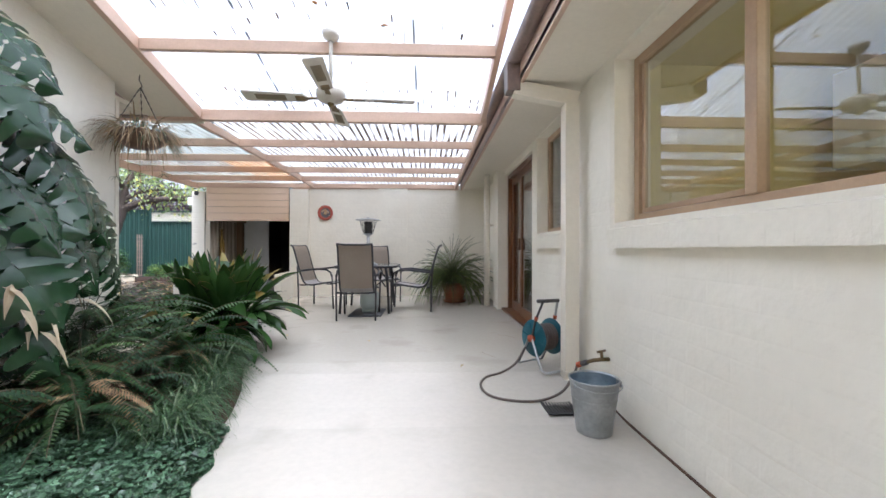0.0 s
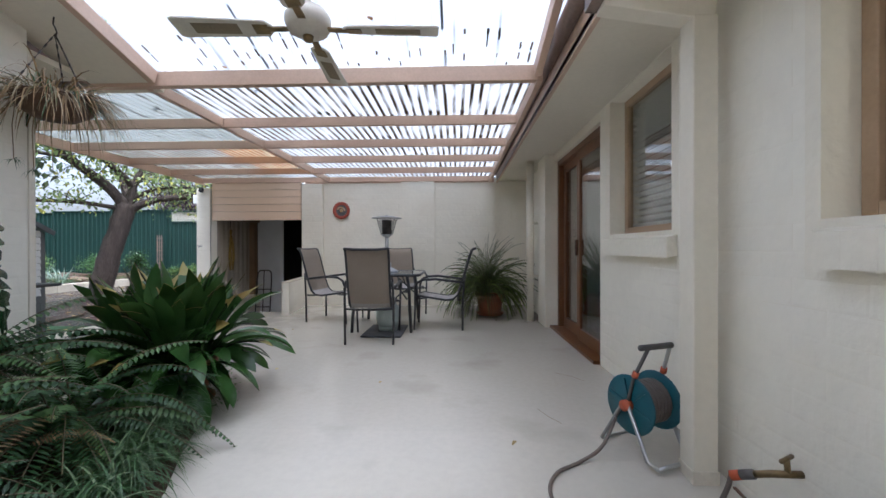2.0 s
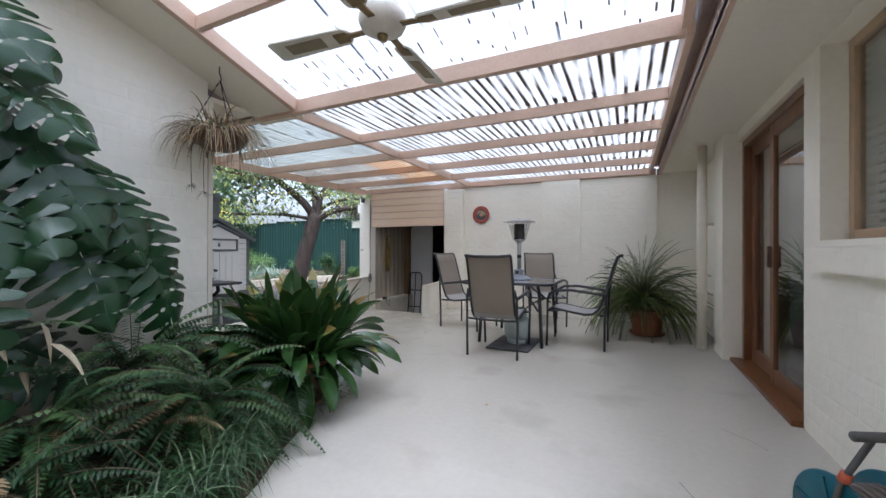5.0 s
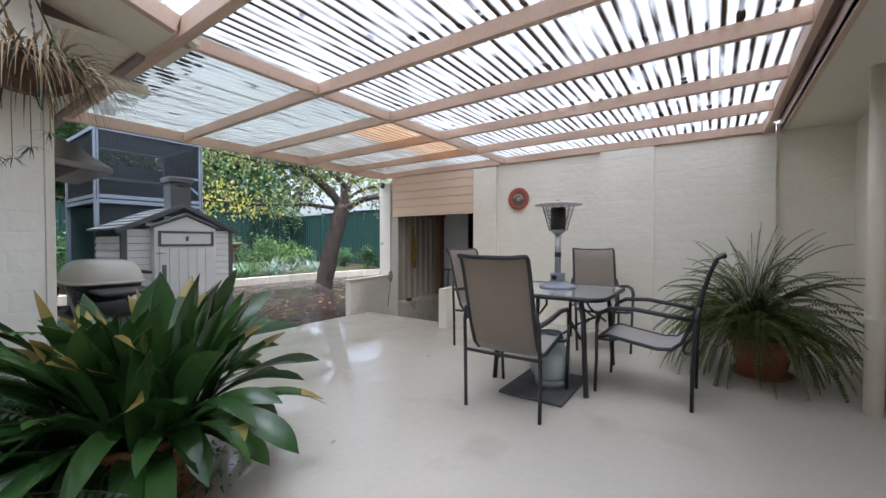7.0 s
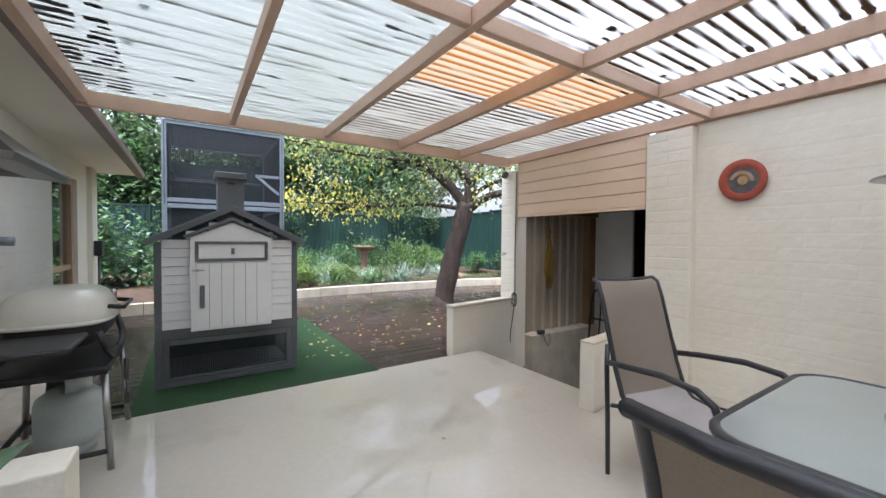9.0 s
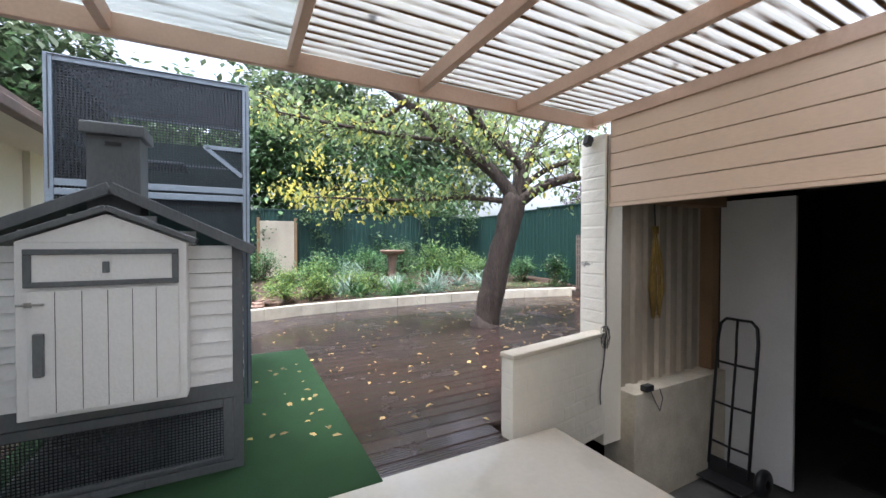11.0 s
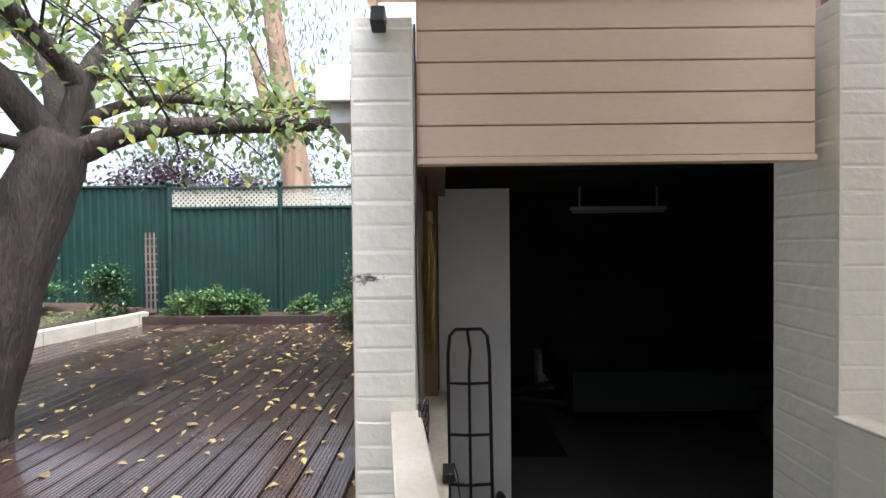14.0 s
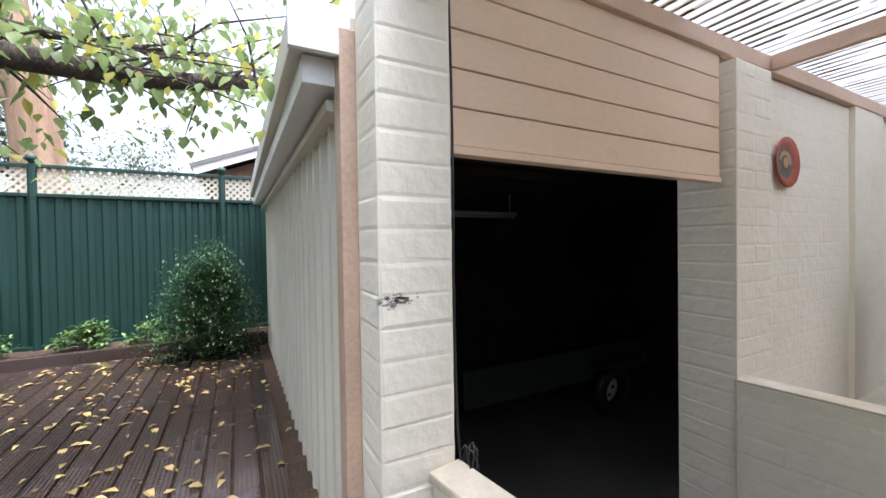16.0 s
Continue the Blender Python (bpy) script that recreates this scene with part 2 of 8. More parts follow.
def wet(m, scale, lo, hi, dry, shine):
    """Rain water lying on a surface in patches: smooth and flat where it lies."""
    n, l = m.node_tree.nodes, m.node_tree.links
    b = n["Principled BSDF"]
    geo, sep, no, near, mul, mr, ru, st = (n.new("ShaderNode" + k) for k in ("NewGeometry", "SeparateXYZ", "TexNoise", "MapRange", "Math", "MapRange", "MapRange", "MapRange"))
    l.new(geo.outputs["Position"], sep.inputs[0])
    l.new(geo.outputs["Position"], no.inputs["Vector"])
    no.inputs["Scale"].default_value, no.inputs["Detail"].default_value, no.inputs["Roughness"].default_value = scale, 5, 0.55
    # rain blows in from the open side only
    near.inputs["From Min"].default_value, near.inputs["From Max"].default_value = -1.3, -2.6
    near.inputs["To Min"].default_value, near.inputs["To Max"].default_value = -0.16, 0.05
    l.new(sep.outputs["X"], near.inputs["Value"])
    mul.operation = "ADD"
    l.new(no.outputs["Fac"], mul.inputs[0])
    l.new(near.outputs["Result"], mul.inputs[1])
    mr.inputs["From Min"].default_value, mr.inputs["From Max"].default_value = lo, hi
    l.new(mul.outputs[0], mr.inputs["Value"])
    ru.inputs["To Min"].default_value, ru.inputs["To Max"].default_value = dry, shine
    l.new(mr.outputs["Result"], ru.inputs["Value"])
    l.new(ru.outputs["Result"], b.inputs["Roughness"])
    for k in n:
        if k.bl_idname == "ShaderNodeBump":
            st.inputs["To Min"].default_value, st.inputs["To Max"].default_value = k.inputs["Strength"].default_value, 0.0
            l.new(mr.outputs["Result"], st.inputs["Value"])
            l.new(st.outputs["Result"], k.inputs["Strength"])


wet(FLOOR, 3.2, 0.515, 0.53, 0.23, 0.012)
TIMBER = material("pink beige painted timber", (0.66, 0.47, 0.35), (0.58, 0.40, 0.29), 0.5, 2.5, 60, 0.15, 0.003, fine_mix=0.12, stretch=(1, 1, 1), spots=((0.45, 0.33, 0.25), 5, 0.7))
PEACH = material("peach painted boards", (0.83, 0.64, 0.48), (0.79, 0.60, 0.445), 0.5, 1.5, 80, 0.12, 0.003, fine_mix=0.1, stretch=(0.3, 1, 1))
TAN = material("tan painted window timber", (0.50, 0.35, 0.22), (0.44, 0.30, 0.18), 0.4, 3, 60, 0.1, 0.003, fine_mix=0.12)
WOOD = material("varnished brown door timber", (0.21, 0.085, 0.032), (0.15, 0.058, 0.02), 0.3, 4, 60, 0.15, 0.003, fine_mix=0.3, stretch=(8, 8, 0.6))
DARK = material("dark rusted edge and gap shade", (0.09, 0.05, 0.035), (0.16, 0.09, 0.05), 0.8, 6, 60, 0.3)
SHEET = sheet("clear corrugated plastic", (0.92, 0.96, 1.0), 0.21, (0.43, 0.455, 0.48), 0.22)
SHEET_GREEN = sheet("aged greenish corrugated plastic", (0.84, 0.88, 0.84), 0.075, (0.195, 0.208, 0.192), 0.46, (0.24, 0.22, 0.17))
SHEET_PALE = sheet("aged pale corrugated plastic", (0.90, 0.88, 0.82), 0.09, (0.25, 0.24, 0.21), 0.86, (0.17, 0.085, 0.035))
SHEET_OLD = sheet("aged white corrugated plastic", (0.92, 0.94, 0.95), 0.17, (0.40, 0.405, 0.40), 0.80, (0.15, 0.095, 0.055))
SHEET_ORANGE = sheet("orange stained corrugated plastic", (0.90, 0.74, 0.52), 0.06, (0.265, 0.215, 0.145), 0.96, (0.125, 0.042, 0.008), "BsdfTranslucent")
GREEN_METAL = material("dark green steel fence", (0.0085, 0.037, 0.030), (0.011, 0.045, 0.036), 0.5, 2, 40, 0.05, 0.003, fine_mix=0.12)
LATTICE = material("cream lattice", (0.74, 0.70, 0.58), (0.66, 0.62, 0.5), 0.6, 4, 50, 0.1)
DECK = material("wet reddish brown deck timber", (0.064, 0.041, 0.034), (0.046, 0.031, 0.026), 0.10, 1.6, 60, 0.12, 0.004, fine_mix=0.35, spread=0.25, rough2=0.30, coat=0.35)
CONCRETE = material("grey garage concrete", (0.10, 0.098, 0.092), (0.07, 0.069, 0.065), 0.7, 1.2, 30, 0.2, fine_mix=0.25)
SOIL = material("dark mulch soil", (0.055, 0.032, 0.020), (0.10, 0.058, 0.034), 0.95, 6, 40, 0.9, 0.03, fine_mix=0.6)
WHITE_STEEL = material("off-white ribbed steel wall", (0.70, 0.67, 0.58), (0.62, 0.59, 0.5), 0.45, 1.5, 40, 0.05, 0.003, fine_mix=0.08)
WHITE = material("white paint", (0.80, 0.80, 0.79), (0.74, 0.74, 0.73), 0.45, 3, 60, 0.08, 0.003, fine_mix=0.08)
BLOCK = material("cream edging block", (0.68, 0.62, 0.5), (0.55, 0.49, 0.38), 0.75, 5, 50, 0.3, fine_mix=0.2, spread=0.06)
PANE = glass("window glass", (0.88, 0.91, 0.90), 0.0, 0.07)
INSIDE = material("dim room wall", (0.35, 0.33, 0.30), (0.28, 0.26, 0.24), 0.8, 2, 20, 0.05)
# garage walls and ceiling: the dim interior is put into this dark colour
GARAGE_DIM = material("garage lining darkened for dim interior", (0.10, 0.085, 0.065), (0.07, 0.06, 0.045), 0.85, 2, 20, 0.1)

# ---- the large structure ----
WALL_A, WALL_B, BACK, GAR = 1.22, 1.25, 8.12, 8.12   # right wall faces, back wall face, garage front


def floor_z(y):
    t = max(0.0, min(1.0, (3.3 - y) / 1.1))
    return -0.10 * t * t * (3 - 2 * t)


# patio slab: dips towards the drain
mb = MB()
ys = [-3.2 + 0.25 * i for i in range(27)] + [3.45]
ys = sorted(set(y for y in ys if y <= 3.45))


def slab(mb, x0, x1, ys):
    for a, b in zip(ys, ys[1:]):
        mb.quad((x0, a, floor_z(a)), (x1, a, floor_z(a)), (x1, b, floor_z(b)), (x0, b, floor_z(b)))


slab(mb, -2.8, 1.6, ys)
slab(mb, -4.33, 1.6, [3.45, 4.2, 5.0, 6.0, 7.03])
slab(mb, -4.33, 1.6, [7.03, 7.33])
slab(mb, -2.72, 1.6, [7.33, 8.3])
mb.quad((-4.33, 3.45, -0.3), (-4.33, 7.33, -0.3), (-4.33, 7.33, 0), (-4.33, 3.45, 0))
mb.quad((-4.33, 7.33, -0.3), (-2.72, 7.33, -0.3), (-2.72, 7.33, 0), (-4.33, 7.33, 0))
structure("floor", mb, FLOOR, "cream painted concrete patio floor with wet patches")

# right house wall with window and door openings: built of blocks round the openings
def wall_x(mb, x0, x1, y0, y1, z0, z1, holes):
    """A wall between two x planes with rectangular holes (y0, y1, z0, z1)."""
    cuts = sorted({y0, y1, *[h[0] for h in holes], *[h[1] for h in holes]})
    for a, b in zip(cuts, cuts[1:]):
        inside = [h for h in holes if h[0] <= a + 1e-6 and h[1] >= b - 1e-6]
        z = z0
        for h in sorted(inside, key=lambda q: q[2]):
            if h[2] > z:
                mb.box(x0, a, z, x1, b, h[2])
            z = h[3]
        if z < z1:
            mb.box(x0, a, z, x1, b, z1)


def wall_y(mb, y0, y1, x0, x1, z0, z1, holes):
    cuts = sorted({x0, x1, *[h[0] for h in holes], *[h[1] for h in holes]})
    for a, b in zip(cuts, cuts[1:]):
        inside = [h for h in holes if h[0] <= a + 1e-6 and h[1] >= b - 1e-6]
        z = z0
        for h in sorted(inside, key=lambda q: q[2]):
            if h[2] > z:
                mb.box(a, y0, z, b, y1, h[2])
            z = h[3]
        if z < z1:
            mb.box(a, y0, z, b, y1, z1)


WIN1 = (0.60, 2.48, 1.13, 2.20)
WIN2 = (3.45, 4.37, 1.14, 2.23)
DOOR = (4.585, 6.19, 0.0, 2.15)
mb = MB()
wall_x(mb, WALL_A, WALL_A + 0.24, -3.0, 3.02, -0.2, 2.32, [WIN1])
structure("wall_east", mb, CREAM, "cream painted brick house wall beside the patio")
mb = MB()
wall_x(mb, WALL_B, WALL_B + 0.24, 3.02, 6.19, -0.2, 2.32, [WIN2, DOOR])
mb.box(1.13, 6.19, -0.2, 1.54, 6.62, 2.32)
mb.box(1.24, 6.62, -0.2, 1.54, 8.3, 2.32)
structure("wall_east_far", mb, CREAM, "cream painted brick house wall round the sliding door")
mb = MB()
mb.box(-2.44, BACK, -0.2, 0.67, BACK + 0.23, 2.22)
mb.box(-2.82, BACK - 0.08, -1.0, -2.44, BACK + 0.23, 2.2)
mb.box(-1.02, BACK - 0.035, -0.2, -0.42, BACK, 2.3)
mb.box(0.67, BACK + 0.05, -0.2, 1.3, BACK + 0.23, 2.32)
structure("wall_north", mb, CREAM, "cream painted brick wall behind the table")
# left house
mb = MB()
mb.box(-2.95, -3.0, -0.2, -2.70, 3.45, 3.9)
structure("wall_west", mb, CREAM, "cream painted brick house wall behind the plants")
mb = MB()
wall_y(mb, 3.10, 3.36, -8.6, -2.95, -0.3, 2.3, [(-7.7, -6.6, 0.25, 2.0)])
mb.box(-8.6, 3.36, -0.3, -8.25, 3.42, 2.3)
structure("wall_house_rear", mb, CREAM, "cream rendered rear wall of the house")
mb = MB()
mb.box(-2.95, -3.2, -0.2, 1.5, -3.0, 4.2)
structure("wall_south", mb, CREAM, "plain cream end wall")
# eaves
mb = MB()
mb.box(0.70, -3.0, 2.24, 1.6, 8.3, 2.28)
structure("ceiling_eave_east", mb, RENDER_CREAM, "cream eave lining of the house")
mb = MB()
mb.beam((-2.52, 4.02, 2.245), (-2.52, -3.0, 4.30), 0.52, 0.03)
structure("ceiling_eave_west", mb, RENDER_CREAM, "cream raked eave lining")
mb = MB()
mb.box(-8.9, 3.1, 2.26, -2.72, 3.86, 2.30)
structure("ceiling_eave_rear", mb, RENDER_CREAM, "cream eave lining at the rear")

# roofing
BEAMS = [3.94, 4.90, 5.70, 6.50, 7.30, 8.10]


def corrugated(mb, x0, x1, y0, y1, z0, z1, pitch=0.076, depth=0.009, per=6):
    n = int((x1 - x0) / pitch * per)
    base = len(mb.v)
    for i in range(n + 1):
        x = x0 + (x1 - x0) * i / n
        dz = depth * math.cos(2 * math.pi * x / pitch)
        mb.v += [(x, y0, z0 + dz), (x, y1, z1 + dz)]
    for i in range(n):
        a = base + 2 * i
        mb.f.append((a, a + 2, a + 3, a + 1))


def roof_z(y):
    return 2.335 if y >= 3.94 else 2.335 + (3.94 - y) * 0.295


for nm, x0, x1, y0, y1, m, lab in (
        ("roof_sheet", -2.24, 0.62, -3.0, 3.99, SHEET, "clear corrugated plastic roofing with leaf litter"),
        ("roof_sheet_main", -2.33, 0.62, 3.95, 8.2, SHEET_OLD, "aged white corrugated plastic roofing with dirt streaks and painted valley shading"),
        ("roof_sheet_side", -4.72, -2.33, 3.95, 5.7, SHEET_GREEN, "aged greenish corrugated plastic roofing"),
        ("roof_sheet_end", -4.72, -3.20, 5.7, 8.2, SHEET_PALE, "aged corrugated plastic roofing with brown valleys"),
        ("roof_sheet_stained", -3.20, -2.33, 5.7, 7.34, SHEET_ORANGE, "aged corrugated plastic roofing stained orange"),
        ("roof_sheet_corner", -3.20, -2.33, 7.34, 8.2, SHEET_OLD, "aged corrugated plastic roofing over the garage opening")):
    mb = MB()
    corrugated(mb, x0, x1, y0, y1, roof_z(y0) + (0.02 if y1 == 3.99 else 0), roof_z(y1) + (0.02 if y1 == 3.99 else 0))
    structure(nm, mb, m, lab, smooth=True)

pergola = thing("pergola", pose(0, 0, 0), "pink beige painted timber pergola frame under plastic roofing", "pergola", "", "structure")
for y in BEAMS:
    w, h = (0.06, 0.11) if y == 3.94 else (0.045, 0.09)
    part("beam", MB().beam((-4.68, y, 2.235 + h / 2), (0.56, y, 2.235 + h / 2), w, h), TIMBER, pergola, bevel=0.004)
part("edge_beam", MB().beam((-4.70, 3.9, 2.27), (-4.70, 8.14, 2.27), 0.04, 0.11), TIMBER, pergola, bevel=0.004)
part("edge_beam", MB().beam((0.58, 3.9, 2.27), (0.58, 8.14, 2.27), 0.04, 0.10), TIMBER, pergola, bevel=0.004)
for a, b in zip(BEAMS, BEAMS[1:]):
    part("noggin", MB().beam((-2.34, a + 0.03, 2.277), (-2.34, b - 0.03, 2.277), 0.045, 0.085), TIMBER, pergola, bevel=0.004)
for y in (3.08, 2.15, 1.2, 0.2, -0.8, -1.8):
    z = roof_z(y) - 0.05
    part("beam", MB().beam((-2.22, y, z), (0.54, y, z), 0.045, 0.09), TIMBER, pergola, bevel=0.004)
part("rafter", MB().beam((-2.25, 3.9, 2.295), (-2.25, -3.0, 4.33), 0.05, 0.10), TIMBER, pergola, bevel=0.004)
part("rafter", MB().beam((0.56, 3.9, 2.295), (0.56, -3.0, 4.33), 0.05, 0.10), TIMBER, pergola, bevel=0.004)

# garage
mb = MB()
mb.box(-4.9, 8.3, -1.1, 1.4, 13.0, -0.92)
structure("garage_floor", mb, CONCRETE, "grey concrete garage floor")
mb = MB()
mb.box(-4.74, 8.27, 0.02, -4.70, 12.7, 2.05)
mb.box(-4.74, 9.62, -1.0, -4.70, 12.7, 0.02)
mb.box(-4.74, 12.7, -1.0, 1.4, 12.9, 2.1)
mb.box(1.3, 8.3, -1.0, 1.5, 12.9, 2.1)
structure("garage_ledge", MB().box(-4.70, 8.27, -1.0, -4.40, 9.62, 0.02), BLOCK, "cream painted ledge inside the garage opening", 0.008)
structure("garage_walls", mb, GARAGE_DIM, "garage walls coloured dark for the dim interior")
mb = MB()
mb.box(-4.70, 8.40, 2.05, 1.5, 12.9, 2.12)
structure("ceiling_garage", mb, GARAGE_DIM, "garage ceiling coloured dark for the dim interior")
mb = MB()
for i in range(5):
    mb.box(-4.5, 7.33 + 0.24 * i, -1.0, -2.82, 7.57 + 0.24 * i, -0.18 * (i + 1))
structure("stairs", mb, CONCRETE, "concrete steps down into the garage")
mb = MB()
mb.box(-4.785, 8.065, -0.4, -4.535, 8.27, 2.14)
structure("pillar", mb, CREAM, "white painted brick pillar at the garage opening")

# ground
mb = MB()
mb.quad((-70, -60, -0.32), (60, -60, -0.32), (60, 3.3, -0.32), (-70, 3.3, -0.32))
mb.quad((-70, 3.3, -0.32), (-4.9, 3.3, -0.32), (-4.9, 70, -0.32), (-70, 70, -0.32))
mb.quad((-4.9, 13, -0.32), (60, 13, -0.32), (60, 70, -0.32), (-4.9, 70, -0.32))
structure("ground", mb, SOIL, "dark soil and mulch")
# ---- boards, openings and outside structure ----
STAIN = material("pink beige timber ends", (0.62, 0.44, 0.33), (0.5, 0.36, 0.27), 0.5, 3, 60, 0.12)
STONE = material("brown garden stone", (0.24, 0.15, 0.11), (0.15, 0.10, 0.075), 0.85, 5, 40, 0.5, 0.02, fine_mix=0.4, spread=0.2)
BLIND = material("pale blind slat", (0.85, 0.85, 0.84), (0.80, 0.80, 0.80), 0.4, 4, 50, 0.02)
CURTAIN = material("pale grey curtain", (0.50, 0.50, 0.48), (0.40, 0.40, 0.39), 0.8, 5, 90, 0.2, 0.004)
ROOM_YELLOW = material("yellow kitchen wall", (0.78, 0.68, 0.30), (0.72, 0.62, 0.26), 0.6, 2, 30, 0.03)
# lining for unlit rooms behind glass, their dimness put into the colour
ROOM_DIM = material("room lining darkened for dimness", (0.16, 0.15, 0.14), (0.12, 0.115, 0.11), 0.8, 2, 20, 0.05)
GUTTER = material("brown grey gutter", (0.30, 0.21, 0.17), (0.20, 0.15, 0.13), 0.5, 4, 40, 0.1)
RIB = material("beige ribbed garage lining", (0.46, 0.40, 0.31), (0.36, 0.31, 0.24), 0.6, 1.5, 40, 0.08, stretch=(1, 1, 0.4), fine_mix=0.15)
BROWN_BOARD = material("raw brown board", (0.30, 0.19, 0.10), (0.24, 0.15, 0.08), 0.7, 3, 60, 0.15)
TURF = material("artificial green turf", (0.017, 0.072, 0.016), (0.012, 0.055, 0.013), 0.85, 5, 220, 0.9, 0.012, fine_mix=0.6)
CAP = material("worn cream wall top", (0.72, 0.66, 0.55), (0.58, 0.51, 0.40), 0.7, 4, 50, 0.3, 0.006, fine_mix=0.15)

# peach boards above the garage opening
boards = thing("garage_fascia", pose(0, 0, 0), "peach painted horizontal boards above the garage opening", "fascia", "", "structure")
z = 1.58
for i in range(5):
    h = 0.132
    part("board", MB().box(-4.52, 8.10, z, -2.86, 8.135, z + h - 0.006), PEACH, boards, bevel=0.003)
    z += h
part("bottom_rail", MB().box(-4.52, 8.09, 1.548, -2.86, 8.145, 1.576), PEACH, boards, bevel=0.003)
# dark backing: shade of the gaps between boards put into its colour
part("backing", MB().box(-4.52, 8.137, 1.58, -2.86, 8.16, 2.24), DARK, boards)

# low walls by the steps
low = MB()
for a, b, w in (((-4.405, 6.985), (-4.575, 8.06), 0.10),):
    low.beam((a[0], a[1], 0.10), (b[0], b[1], 0.10), w, 0.80)
structure("low_wall_deck", low, CREAM, "cream painted low brick wall beside the deck", 0.008)
tagged(part("coping", MB().beam((-4.403, 6.98, 0.515), (-4.577, 8.06, 0.515), 0.125, 0.035), CAP, bpy.data.objects["low_wall_deck"], bevel=0.008), "worn cream coping")
structure("low_wall_steps", MB().beam((-2.675, 7.03, -0.195), (-2.80, 8.036, -0.195), 0.115, 1.39), CREAM, "cream painted low brick wall beside the steps", 0.008)
part("coping", MB().beam((-2.675, 7.026, 0.504), (-2.80, 8.036, 0.504), 0.119, 0.014), CAP, bpy.data.objects["low_wall_steps"], "worn cream coping", bevel=0.005)

# downpipe on the far wall
pipe = thing("downpipe", pose(1.02, 6.62, 0), "cream painted round downpipe on the house wall", "downpipe")
part("pipe", MB().tube([(0, 0, 0.0), (0, 0, 2.24)], 0.048, 16), RENDER_CREAM, pipe, smooth=True)
for z in (0.62, 1.36):
    part("bracket", MB().tube([(0, 0, z), (0, 0, z + 0.03)], 0.052, 16).box(0.0, -0.012, z, 0.12, 0.012, z + 0.03), RENDER_CREAM, pipe)
# square post with bracket arm carrying the gutter outlet
post = thing("veranda_post", pose(1.10, 2.95, -0.09), "cream painted square post on the brick wall with a bracket arm", "post")
part("shaft", MB().box(-0.055, -0.055, 0, 0.055, 0.055, 2.17), RENDER_CREAM, post, bevel=0.006)
part("bracket_arm", MB().beam((0.05, 0, 2.20), (-0.44, 0, 2.28), 0.10, 0.11), RENDER_CREAM, post, bevel=0.006)
part("gutter_outlet", MB().box(-0.50, -0.06, 2.25, -0.40, 0.06, 2.46), GUTTER, post, bevel=0.004)
part("base_wrap", MB().box(-0.06, -0.06, 0.0, 0.06, 0.06, 0.12), CAP, post, "peeling base sleeve", bevel=0.004)
gut = thing("gutter", pose(0, 0, 0), "brown grey metal eave gutter with timber fascia", "gutter", "", "structure")
part("trough", MB().tube([(0.66, -3, 2.42), (0.66, 8.2, 2.40)], 0.055, 12), GUTTER, gut, smooth=True)
part("fascia", MB().box(0.70, -3, 2.22, 0.73, 8.3, 2.52), TIMBER, gut, bevel=0.003)
part("trough", MB().box(-9.0, 3.86, 2.24, -2.74, 3.96, 2.33), GUTTER, gut, bevel=0.01)
part("overflow_pipe", MB().tube([(-2.95, 3.40, 2.14), (-2.95, 3.98, 2.11)], 0.04, 12), RENDER_CREAM, gut, smooth=True)
structure("roof_cover_east", MB().box(0.73, -3, 2.50, 1.7, 8.3, 2.54), GUTTER, "dark house roof edge")
structure("roof_cover_rear", MB().box(-9.0, -3.2, 2.40, -2.72, 3.86, 2.44), GUTTER, "dark house roof edge")

structure("wall_plate", MB().box(-2.80, BACK + 0.02, 2.18, 0.66, BACK + 0.06, 2.325), TIMBER, "pink beige timber plate on top of the brick wall", 0.004)

# windows
def casement(name, x, y0, y1, z0, z1, sill_x, mullions, label):
    w = thing(name, pose(0, 0, 0), label, "window", "", "structure")
    fr = MB()
    t, d = 0.055, 0.05
    fr.box(x, y0, z0, x + d, y0 + t, z1).box(x, y1 - t, z0, x + d, y1, z1)
    fr.box(x, y0 + t, z0, x + d, y1 - t, z0 + t).box(x, y0 + t, z1 - t, x + d, y1 - t, z1)
    fo = part("window_frame", fr, TAN, w, bevel=0.004)
    for m in mullions:
        part("mullion", MB().box(x - 0.012, m - 0.03, z0 + t, x + d - 0.004, m + 0.03, z1 - t), TAN, w, bevel=0.004)
    edges = [y0 + t, *mullions, y1 - t]
    for a, b in zip(edges, edges[1:]):
        part("pane", MB().box(x + 0.024, a, z0 + t, x + 0.03, b, z1 - t), PANE, w).visible_shadow = False
    s = MB()
    n = max(3, int((y1 - y0 + 0.2) / 0.11))
    for i in range(n):
        a = y0 - 0.06 + (y1 - y0 + 0.04) * i / n
        b = y0 - 0.06 + (y1 - y0 + 0.04) * (i + 1) / n
        c = [(sill_x, a, z0 - 0.165), (x, a, z0 - 0.12), (x, a, z0 - 0.002), (sill_x, a, z0 - 0.045)]
        e = [(p[0], b - 0.0008, p[2]) for p in c]
        k = len(s.v)
        s.v += c + e
        s.f += [(k, k + 1, k + 2, k + 3), (k + 7, k + 6, k + 5, k + 4), (k, k + 3, k + 7, k + 4), (k + 3, k + 2, k + 6, k + 7), (k + 1, k, k + 4, k + 5)]
    part("window_sill", s, CREAM, w, "cream painted sloping brick sill")
    return w


